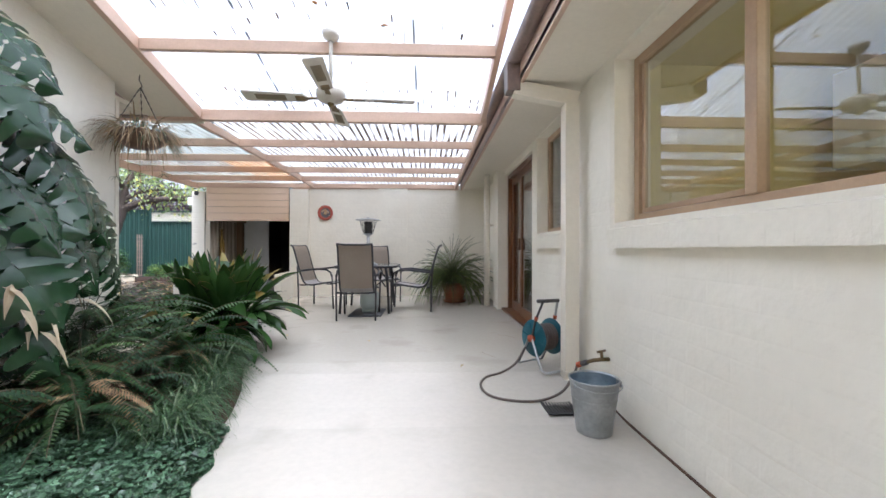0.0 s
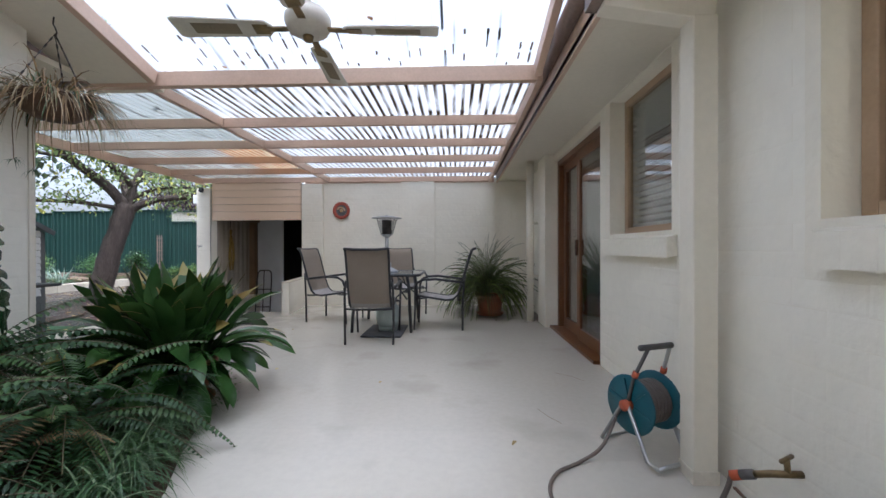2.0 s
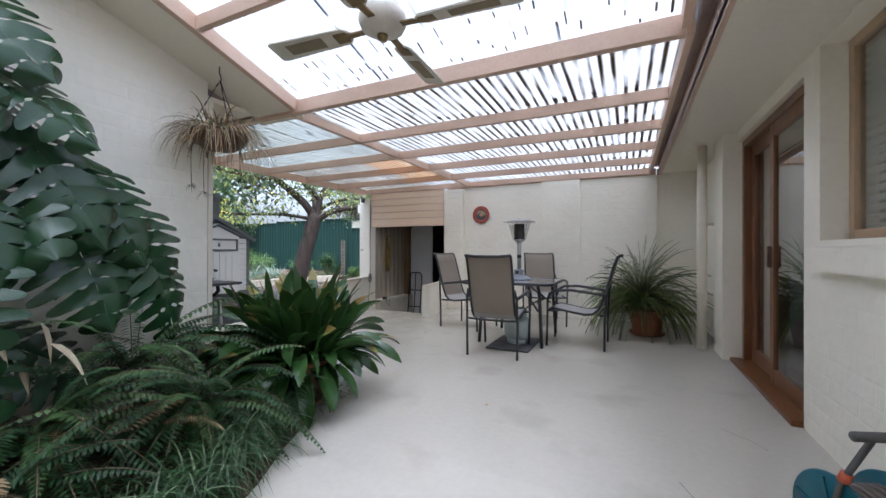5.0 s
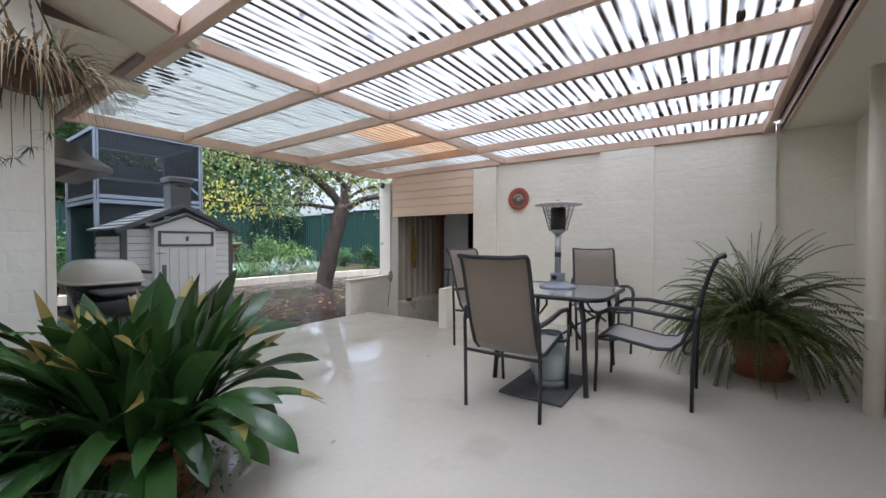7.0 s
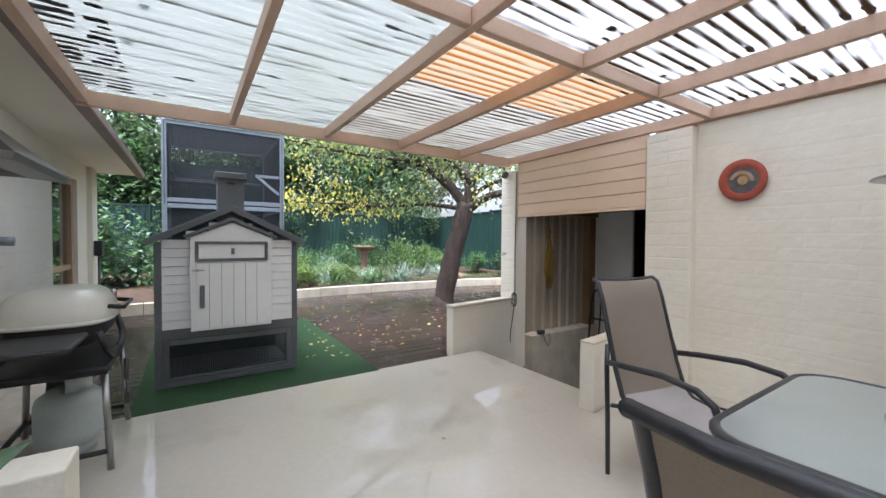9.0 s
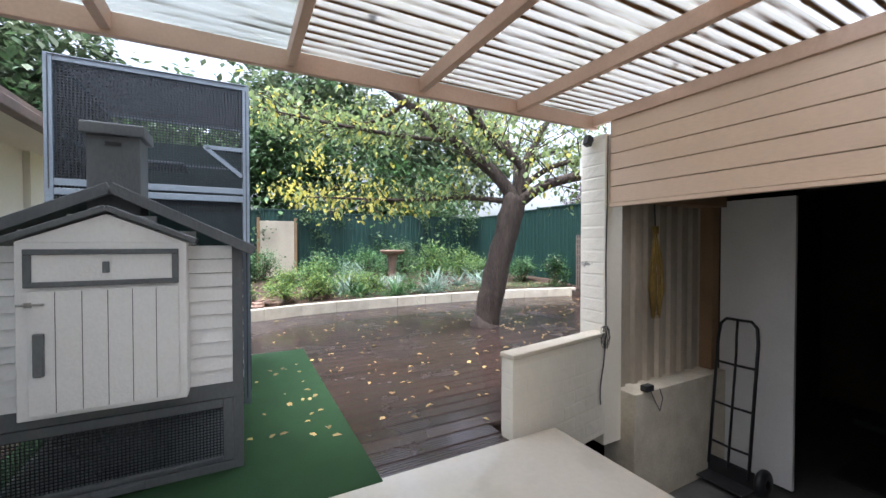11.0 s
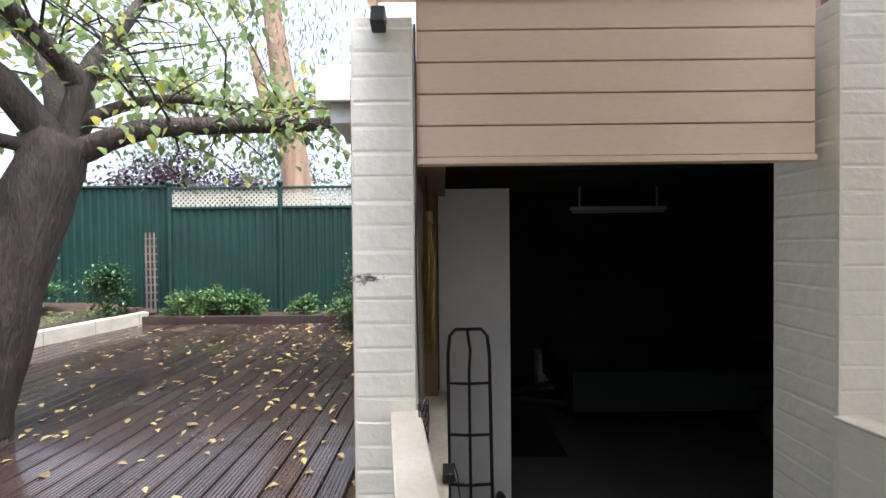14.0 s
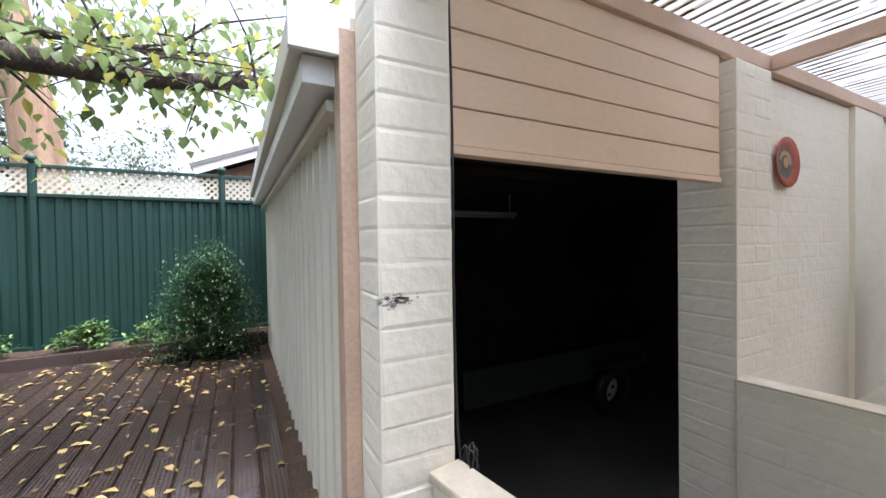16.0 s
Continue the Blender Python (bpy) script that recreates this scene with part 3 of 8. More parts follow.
w1 = casement("window_1", WALL_A + 0.13, WIN1[0], WIN1[1], WIN1[2], WIN1[3], WALL_A - 0.06, [1.55], "tan timber kitchen window with two sliding panes")
part("sash", MB().box(WALL_A + 0.15, 1.59, 1.19, WALL_A + 0.175, 1.62, 2.14).box(WALL_A + 0.15, 2.39, 1.19, WALL_A + 0.175, 2.42, 2.14).box(WALL_A + 0.15, 1.62, 1.19, WALL_A + 0.175, 2.39, 1.22), TAN, w1, bevel=0.003)
w2 = casement("window_2", WALL_B + 0.12, WIN2[0], WIN2[1], WIN2[2], WIN2[3], WALL_B - 0.06, [], "tan timber window with a pale slatted blind")
z = 1.21
while z < 2.17:
    part("blind_slat", MB().beam((WALL_B + 0.172, WIN2[0] + 0.07, z), (WALL_B + 0.172, WIN2[1] - 0.07, z), 0.044, 0.003, (0.42, 0, 0.91)), BLIND, w2)
    z += 0.048

# sliding door
door = thing("door_1", pose(0, 0, 0), "brown varnished timber sliding glass door", "door", "", "structure")
X = WALL_B + 0.04
part("door_frame", MB().box(X, 4.587, 0, X + 0.12, 4.65, 2.148).box(X, 6.12, 0, X + 0.12, 6.188, 2.148).box(X, 4.65, 2.085, X + 0.12, 6.12, 2.148), WOOD, door, bevel=0.004)
part("threshold", MB().box(X - 0.10, 4.587, 0.0, X + 0.12, 6.188, 0.035), WOOD, door, bevel=0.006)
for y0, y1, dx in ((4.65, 5.43, 0.015), (5.35, 6.12, 0.06)):
    leafd = part("door_leaf", MB().box(X + dx, y0, 0.035, X + dx + 0.04, y0 + 0.09, 2.085).box(X + dx, y1 - 0.09, 0.035, X + dx + 0.04, y1, 2.085)
                 .box(X + dx, y0 + 0.09, 0.035, X + dx + 0.04, y1 - 0.09, 0.16).box(X + dx, y0 + 0.09, 1.98, X + dx + 0.04, y1 - 0.09, 2.085), WOOD, door, bevel=0.004)
    part("pane", MB().box(X + dx + 0.016, y0 + 0.09, 0.16, X + dx + 0.022, y1 - 0.09, 1.98), PANE, leafd).visible_shadow = False
part("door_handle", MB().box(X - 0.012, 5.38, 0.95, X + 0.015, 5.41, 1.12), DARK, door, bevel=0.004)

# rooms behind the glass
def room(name, x0, x1, y0, y1, m, label):
    mb = MB()
    mb.box(x1, y0, 0, x1 + 0.05, y1, 2.4).box(x0, y0 - 0.05, 0, x1, y0, 2.4).box(x0, y1, 0, x1, y1 + 0.05, 2.4)
    mb.box(x0, y0, -0.06, x1, y1, 0.0).box(x0, y0, 2.4, x1, y1, 2.45)
    structure(name, mb, m, label)


room("room_kitchen", 1.47, 3.6, -1.4, 2.95, ROOM_YELLOW, "yellow kitchen walls behind the window")
room("room_living", 1.56, 4.4, 3.05, 6.9, ROOM_DIM, "room behind the sliding door, coloured dark for dimness")
bench = thing("kitchen_bench", pose(1.75, 1.0, 0), "dark kitchen bench behind the window", "bench")
part("top", MB().box(-0.27, -1.9, 0.98, 0.3, 1.85, 1.02), GUTTER, bench, bevel=0.004)
part("cupboard", MB().box(-0.25, -1.9, 0.0, 0.27, 1.85, 0.98), TAN, bench, bevel=0.004)
cup = thing("overhead_cupboard", pose(3.3, 1.75, 1.55), "pale overhead kitchen cupboard", "cupboard")
part("body", MB().box(-0.3, -1.0, 0, 0.25, 1.0, 0.7), WHITE, cup, bevel=0.004)
for y in (-0.5, 0.0, 0.5):
    part("door", MB().box(-0.325, y - 0.24, 0.01, -0.303, y + 0.24, 0.69), WHITE, cup, bevel=0.003)
lampk = thing("kitchen_light", pose(2.4, 0.9, 2.33), "lit round kitchen ceiling light", "light")
GLOW = bpy.data.materials.new("lit diffuser")
GLOW.use_nodes = True
GLOW.node_tree.nodes["Principled BSDF"].inputs["Emission Color"].default_value = (1.0, 0.93, 0.72, 1)
GLOW.node_tree.nodes["Principled BSDF"].inputs["Emission Strength"].default_value = 2.0
part("diffuser", MB().lathe([(0.001, -0.05), (0.16, -0.045), (0.2, 0.0), (0.2, 0.06)], 24), GLOW, lampk, smooth=True)
part("rim", MB().lathe([(0.2, 0.0), (0.225, 0.01), (0.225, 0.065), (0.2, 0.065)], 24), WHITE, lampk, smooth=True)
bulb = new("kitchen_bulb", bpy.data.lights.new("kitchen_bulb", "POINT"))
bulb.data.energy, bulb.data.color, bulb.data.shadow_soft_size = 4.0, (1.0, 0.92, 0.72), 0.15
bulb.matrix_world = Matrix.Translation((2.4, 0.9, 2.12))
curt = MB()
n = 60
for i in range(n):
    y0, y1 = 5.42 + 0.62 * i / n, 5.42 + 0.62 * (i + 1) / n
    x0, x1 = (1.62 + 0.025 * math.sin(k * 0.9) for k in (i, i + 1))
    curt.quad((x0, y0, 0.05), (x1, y1, 0.05), (x1, y1, 2.05), (x0, y0, 2.05))
tagged(part("curtain", curt, CURTAIN, None, smooth=True), "pale grey curtain hanging behind the sliding door", "curtain")

# rear house window
w3 = thing("window_3", pose(0, 0, 0), "tan timber window in the rear house wall", "window", "", "structure")
part("window_frame", MB().box(-7.7, 3.24, 0.25, -7.62, 3.32, 2.0).box(-6.68, 3.24, 0.25, -6.6, 3.32, 2.0).box(-7.62, 3.24, 0.25, -6.68, 3.32, 0.33)
     .box(-7.62, 3.24, 1.92, -6.68, 3.32, 2.0).box(-7.62, 3.24, 0.85, -6.68, 3.31, 0.91), TAN, w3, bevel=0.004)
part("pane", MB().box(-7.62, 3.27, 0.33, -6.68, 3.276, 1.92), PANE, w3)
structure("room_rear", MB().box(-8.2, 1.6, -0.2, -6.2, 1.65, 2.3).box(-8.2, 1.65, -0.2, -8.15, 3.1, 2.3).box(-6.25, 1.65, -0.2, -6.2, 3.1, 2.3).box(-8.2, 1.6, 2.3, -6.2, 3.1, 2.34), ROOM_DIM, "room behind the rear window, coloured dark for dimness")
structure("rear_path", MB().box(-9.0, 3.36, -0.2, -4.36, 3.62, -0.012), CAP, "cream concrete strip along the house")

# garage: outside wall, lining and board
def ribbed(mb, p0, p1, z0, z1, normal, pitch=0.19, depth=0.025, rib=0.05):
    """Trapezoidal ribs on an upright sheet from p0 to p1."""
    a, b, n = Vector((*p0, 0)), Vector((*p1, 0)), Vector((*normal, 0))
    length = (b - a).length
    d = (b - a) / length
    prof, s = [], 0.0
    while s < length:
        for ds, h in ((0, 0), (rib * 0.3, 1), (rib, 1), (rib * 1.3, 0)):
            if s + ds <= length:
                prof.append((s + ds, h * depth))
        s += pitch
    prof.append((length, 0))
    k = len(mb.v)
    for s, h in prof:
        p = a + d * s + n * h
        mb.v += [(p.x, p.y, z0), (p.x, p.y, z1)]
    for i in range(len(prof) - 1):
        q = k + 2 * i
        mb.f.append((q, q + 2, q + 3, q + 1))


mb = MB()
ribbed(mb, (-4.79, 8.36), (-4.79, 12.72), -0.1, 1.74, (-1, 0))
structure("garage_wall_outside", mb, WHITE_STEEL, "off-white ribbed steel wall of the garage")
structure("garage_corner_post", MB().box(-4.84, 8.275, -0.1, -4.765, 8.36, 1.98), STAIN, "beige painted timber corner post", 0.004)
gg = thing("garage_gutter", pose(0, 0, 0), "off-white box gutter and fascia on the garage", "gutter", "", "structure")
part("trough", MB().box(-4.99, 8.30, 1.90, -4.76, 12.8, 2.04), WHITE_STEEL, gg, bevel=0.006)
part("soffit", MB().box(-4.95, 8.34, 1.80, -4.76, 12.8, 1.896), WHITE, gg, bevel=0.003)
part("end_cap", MB().box(-5.0, 8.276, 1.885, -4.80, 8.298, 2.05), WHITE, gg, bevel=0.003)
part("batten", MB().box(-4.86, 8.4, 1.735, -4.80, 12.75, 1.775), WHITE_STEEL, gg)
mb = MB()
ribbed(mb, (-4.60, 8.30), (-4.60, 9.58), 0.02, 1.60, (1, 0), 0.17, 0.03, 0.07)
structure("garage_lining", mb, RIB, "beige ribbed steel lining inside the garage")
structure("garage_lintel", MB().box(-4.62, 8.30, 1.60, -4.40, 9.6, 1.70), BROWN_BOARD, "raw timber lintel")
structure("garage_door_post", MB().box(-4.62, 9.50, -0.92, -4.47, 9.62, 1.62), BROWN_BOARD, "brown board beside the white panel", 0.003)
structure("garage_panel", MB().box(-4.46, 9.62, -0.88, -3.88, 9.66, 1.66), WHITE, "white painted panel standing in the garage", 0.003)
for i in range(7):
    part("roof_batten", MB().beam((-4.6, 8.6 + 0.55 * i, 1.96), (1.3, 8.6 + 0.55 * i, 1.96), 0.045, 0.09), GARAGE_DIM, bpy.data.objects["ceiling_garage"])

# deck boards along y
DX0, DX1 = -4.36, -9.75
deck = thing("deck", pose(0, 0, 0), "wet reddish brown grooved timber deck", "deck", "", "structure")
bw, gap = 0.128, 0.014


def deck_mesh(length):
    mb = MB()
    prof, n = [(0.0, -0.006), (0.004, 0.0)], 5
    for i in range(n):
        a = 0.004 + (bw - 0.008) * (i + 0.5) / n
        prof += [(a - 0.004, 0.0), (a - 0.002, -0.005), (a + 0.002, -0.005), (a + 0.004, 0.0)]
    prof += [(bw - 0.004, 0.0), (bw, -0.006)]
    for x, z in prof:
        mb.v += [(-x, 0, z), (-x, length, z)]
    for i in range(len(prof) - 1):
        mb.f.append((2 * i, 2 * i + 1, 2 * i + 3, 2 * i + 2))
    k = len(mb.v)
    mb.v += [(0, 0, -0.03), (0, length, -0.03), (-bw, 0, -0.03), (-bw, length, -0.03)]
    mb.f += [(k, k + 1, 1, 0), (2 * len(prof) - 2, 2 * len(prof) - 1, k + 3, k + 2)]
    return mb.mesh("deck_board")


dmesh = {}
rng = random.Random(5)
x, i = DX0, 0
while x - bw > DX1:
    end = 12.62 if x < -4.84 else (8.0 if x - bw < -4.68 else 7.0)
    cuts = [3.62, 3.62 + (2.6, 4.4, 3.3, 5.2)[i % 4], end] if end > 9 else [3.62, end]
    for a, b in zip(cuts, cuts[1:]):
        k = round(b - a - 0.004, 3)
        if k not in dmesh:
            dmesh[k] = deck_mesh(k)
        o = part("deck_board", dmesh[k], DECK, deck)
        o.location = (x, a, -0.03 + rng.uniform(-0.001, 0.001))
    x -= bw + gap
    i += 1
structure("deck_base", MB().box(DX1 - 0.3, 3.5, -0.3, DX0, 7.0, -0.075).box(DX1 - 0.3, 7.0, -0.3, -4.80, 12.8, -0.075), SOIL, "dark space under the deck")
structure("sleeper", MB().box(-9.3, 12.62, -0.1, -4.86, 12.70, 0.10), DECK, "dark timber sleeper edging below the fence", 0.01)
structure("fence_bed", MB().box(-9.6, 12.70, -0.3, -4.7, 13.18, 0.06), SOIL, "narrow mulch bed below the fence")
mat_ob = MB().box(-7.18, 4.22, -0.029, -4.30, 6.10, 0.004)
tagged(part("turf_mat", mat_ob, TURF, None, bevel=0.004), "green artificial turf mat under the coop", "mat")

# fences
def fence_run(name, p0, p1, n, panels, z0, tops, label, lattice=()):
    f = thing(name, pose(0, 0, 0), label, "fence", "", "structure")
    a, b, nn = Vector((*p0, 0)), Vector((*p1, 0)), Vector((*n, 0))
    for i in range(panels):
        q0, q1 = a.lerp(b, i / panels), a.lerp(b, (i + 1) / panels)
        d = (q1 - q0).normalized()
        top = tops[i] if i < len(tops) else tops[-1]
        lat = i in lattice
        mb = MB()
        ribbed(mb, (q0 + d * 0.03).xy, (q1 - d * 0.03).xy, z0, top - (0.34 if lat else 0.03), n, 0.145, 0.022, 0.075)
        part("sheet", mb, GREEN_METAL, f)
        part("post", MB().tube([q0 + nn * 0.02 + Vector((0, 0, z0 - 0.2)), q0 + nn * 0.02 + Vector((0, 0, top + 0.02))], 0.042, 10), GREEN_METAL, f)
        for z in ((z0 + 0.03, top - 0.34, top) if lat else (z0 + 0.03, top - 0.02)):
            part("rail", MB().beam(q0 + nn * 0.02 + Vector((0, 0, z)), q1 + nn * 0.02 + Vector((0, 0, z)), 0.045, 0.04), GREEN_METAL, f, bevel=0.004)
        if lat:
            part("post_ball", MB().lathe([(0.001, 0.0), (0.03, 0.0), (0.028, 0.02), (0.052, 0.04), (0.058, 0.07), (0.045, 0.105), (0.001, 0.12)], 14, tuple(q0 + nn * 0.02 + Vector((0, 0, top + 0.02)))), GREEN_METAL, f, smooth=True)
            mb, length, h = MB(), (q1 - q0).length, 0.30
            s = -h
            while s < length:
                for sg in (1, -1):
                    u0, u1 = (s, s + h) if sg > 0 else (s + h, s)
                    v0, v1 = top - 0.32, top - 0.02
                    if u0 > u1:
                        u0, u1, v0, v1 = u1, u0, v1, v0
                    if u1 <= 0.02 or u0 >= length - 0.02:
                        continue
                    if u0 < 0.02:
                        v0 += (v1 - v0) * (0.02 - u0) / (u1 - u0)
                        u0 = 0.02
                    if u1 > length - 0.02:
                        v1 -= (v1 - v0) * (u1 - length + 0.02) / (u1 - u0)
                        u1 = length - 0.02
                    off = nn * (0.006 if sg > 0 else -0.002)
                    mb.beam(q0 + d * u0 + off + Vector((0, 0, v0)), q0 + d * u1 + off + Vector((0, 0, v1)), 0.007, 0.028)
                s += 0.085
            part("lattice", mb, LATTICE, f)
    return f


fence_run("fence_north", (-9.18, 13.22), (-3.4, 13.22), (0, -1), 3, 0.06, [2.22], "dark green steel fence with cream lattice on top", (0, 1, 2))
fence_run("fence_corner", (-15.0, 13.24), (-9.2, 13.24), (0, -1), 3, 0.0, [2.2, 2.25, 2.28], "dark green steel fence with plain top")
fence_run("fence_west", (-15.0, -6.0), (-15.0, 13.2), (1, 0), 8, 0.0, [2.22, 2.22, 2.22, 2.22, 2.22, 2.26, 2.2], "dark green ribbed steel fence behind the garden bed")

# garden bed with block edging
EDGE = [(-9.0, 3.3), (-9.12, 4.6), (-9.40, 5.6), (-9.62, 6.4), (-9.74, 7.6), (-9.76, 9.2), (-9.68, 10.6), (-9.5, 11.8), (-9.28, 12.75)]


def edge_x(y):
    for (x0, y0), (x1, y1) in zip(EDGE, EDGE[1:]):
        if y <= y1:
            return x0 + (x1 - x0) * max(0, (y - y0)) / (y1 - y0)
    return EDGE[-1][0]


edging = thing("garden_edging", pose(0, 0, 0), "cream block edging round the garden bed", "edging", "", "structure")
y = 3.3
while y < 12.7:
    L = 0.62
    a, b = Vector((edge_x(y), y, 0.05)), Vector((edge_x(min(y + L, 12.75)), min(y + L, 12.75), 0.05))
    d = (b - a).normalized()
    part("edging_block", MB().beam(a + d * 0.004, b - d * 0.004, 0.13, 0.22), BLOCK, edging, bevel=0.008)
    y += L
mb = MB()
ny, nx = 60, 24
for j in range(ny + 1):
    yy = -6 + 19.2 * j / ny
    ex = edge_x(max(3.3, yy))
    for i in range(nx + 1):
        xx = ex - 0.06 + (-15.0 - ex) * i / nx
        h = 0.10 + 0.16 * min(1, i / 6) + 0.05 * noise.noise(Vector((xx * 1.3, yy * 1.3, 0)))
        mb.v.append((xx, yy, h))
for j in range(ny):
    for i in range(nx):
        a = j * (nx + 1) + i
        mb.f.append((a, a + nx + 1, a + nx + 2, a + 1))
structure("garden_bed", mb, SOIL, "mulched garden bed strewn with leaves", smooth=True)
# ---- furniture and loose things ----
BLACK_TUBE = material("dark grey powder-coated steel", (0.035, 0.035, 0.038), (0.055, 0.055, 0.058), 0.4, 6, 80, 0.08, metal=0.3, fine_mix=0.15)
SLING = material("taupe woven sling fabric", (0.40, 0.335, 0.27), (0.36, 0.30, 0.24), 0.75, 3, 420, 0.5, 0.004, fine_mix=0.3, translucent=0.3)
SLING_SEAT = material("pale grey woven sling fabric", (0.42, 0.39, 0.37), (0.37, 0.345, 0.33), 0.75, 3, 420, 0.6, 0.004, fine_mix=0.3)
TABLE_GLASS = material("frosted grey green table glass", (0.33, 0.37, 0.36), (0.29, 0.33, 0.325), 0.12, 2, 160, 0.12, 0.002, fine_mix=0.1, coat=0.5)
HEATER_GREY = material("grey enamelled steel", (0.34, 0.36, 0.40), (0.28, 0.30, 0.34), 0.35, 5, 60, 0.05, metal=0.4)
STEEL = material("brushed stainless steel", (0.50, 0.50, 0.49), (0.40, 0.40, 0.40), 0.3, 6, 120, 0.08, metal=0.95, fine_mix=0.15)
DARK_WIRE = material("blackened wire", (0.05, 0.045, 0.045), (0.09, 0.08, 0.075), 0.5, 8, 80, 0.1, metal=0.7)
GAS = material("pale grey-green gas bottle enamel", (0.50, 0.57, 0.55), (0.42, 0.49, 0.47), 0.35, 5, 60, 0.06, fine_mix=0.12, spots=((0.35, 0.30, 0.26), 9, 0.7))
PAVER = material("dark grey rubber mat", (0.075, 0.075, 0.08), (0.11, 0.11, 0.115), 0.75, 5, 120, 0.4, fine_mix=0.25)
TERRACOTTA = material("weathered terracotta", (0.33, 0.12, 0.055), (0.24, 0.10, 0.055), 0.8, 5, 60, 0.2, fine_mix=0.25, spots=((0.35, 0.27, 0.2), 6, 0.66))
GALV = material("dull galvanised steel", (0.48, 0.50, 0.50), (0.36, 0.38, 0.39), 0.38, 9, 50, 0.12, metal=0.85, fine_mix=0.2)
GALV_IN = material("blue grey bucket inside", (0.28, 0.36, 0.42), (0.20, 0.27, 0.33), 0.4, 9, 50, 0.12, metal=0.6, fine_mix=0.2)
TEAL = material("teal blue reel plastic", (0.006, 0.10, 0.135), (0.005, 0.085, 0.115), 0.4, 6, 90, 0.06, fine_mix=0.15)
ORANGE = material("orange plastic", (0.55, 0.11, 0.04), (0.48, 0.09, 0.03), 0.45, 6, 90, 0.05)
GREY_PLASTIC = material("dark grey plastic", (0.07, 0.065, 0.06), (0.10, 0.09, 0.085), 0.5, 6, 90, 0.08)
HOSE = material("grey brown garden hose", (0.15, 0.115, 0.095), (0.11, 0.085, 0.07), 0.5, 10, 140, 0.15, fine_mix=0.2)
BRASS = material("tarnished brass tap", (0.30, 0.21, 0.10), (0.18, 0.13, 0.07), 0.45, 12, 90, 0.2, metal=0.8)
CASTIRON = material("black cast iron grate", (0.03, 0.03, 0.03), (0.05, 0.045, 0.04), 0.6, 12, 90, 0.3)
FAN_IVORY = material("aged ivory fan enamel", (0.66, 0.61, 0.52), (0.58, 0.53, 0.45), 0.35, 6, 60, 0.05, fine_mix=0.12)
CANE = material("cane weave insert", (0.30, 0.24, 0.15), (0.24, 0.19, 0.12), 0.7, 6, 260, 0.7, 0.004, fine_mix=0.5)
COOP_GREY = material("slate grey coop timber", (0.115, 0.125, 0.135), (0.145, 0.155, 0.165), 0.6, 4, 70, 0.2, fine_mix=0.2, stretch=(1, 1, 0.5))
COOP_WHITE = material("white painted coop timber", (0.87, 0.87, 0.87), (0.82, 0.82, 0.82), 0.5, 3, 70, 0.2, fine_mix=0.08, spots=((0.55, 0.53, 0.50), 7, 0.72))
CAGE_GREY = material("blue grey cage timber", (0.17, 0.205, 0.235), (0.14, 0.17, 0.20), 0.6, 4, 70, 0.15, fine_mix=0.2)
WIRE = material("dark wire netting", (0.035, 0.04, 0.045), (0.05, 0.055, 0.06), 0.5, 10, 60, 0.0, metal=0.5)
SHADE = material("dark green shade cloth", (0.02, 0.055, 0.05), (0.028, 0.07, 0.062), 0.85, 4, 300, 0.4, fine_mix=0.4)
BBQ_LID = material("cream enamelled lid", (0.72, 0.70, 0.62), (0.66, 0.63, 0.55), 0.28, 3, 60, 0.03, fine_mix=0.06, coat=0.4)
BLACK = material("black plastic", (0.018, 0.018, 0.020), (0.03, 0.03, 0.032), 0.45, 6, 90, 0.1)
HOOD = material("dull range hood steel", (0.25, 0.235, 0.21), (0.20, 0.19, 0.17), 0.35, 4, 90, 0.08, metal=0.7)
ROPE = material("dirty yellow rope", (0.30, 0.19, 0.035), (0.22, 0.14, 0.03), 0.85, 20, 160, 0.7, fine_mix=0.35)
PLATE_RED = material("terracotta red plate rim", (0.46, 0.10, 0.06), (0.38, 0.08, 0.05), 0.45, 8, 60, 0.05)
PLATE_DARK = material("dark painted plate centre", (0.09, 0.09, 0.10), (0.16, 0.15, 0.15), 0.4, 14, 60, 0.05)
PLATE_GOLD = material("ochre plate motif", (0.55, 0.30, 0.08), (0.45, 0.40, 0.36), 0.4, 22, 60, 0.05)


def arc_pts(n, f):
    return [f(i / n) for i in range(n + 1)]


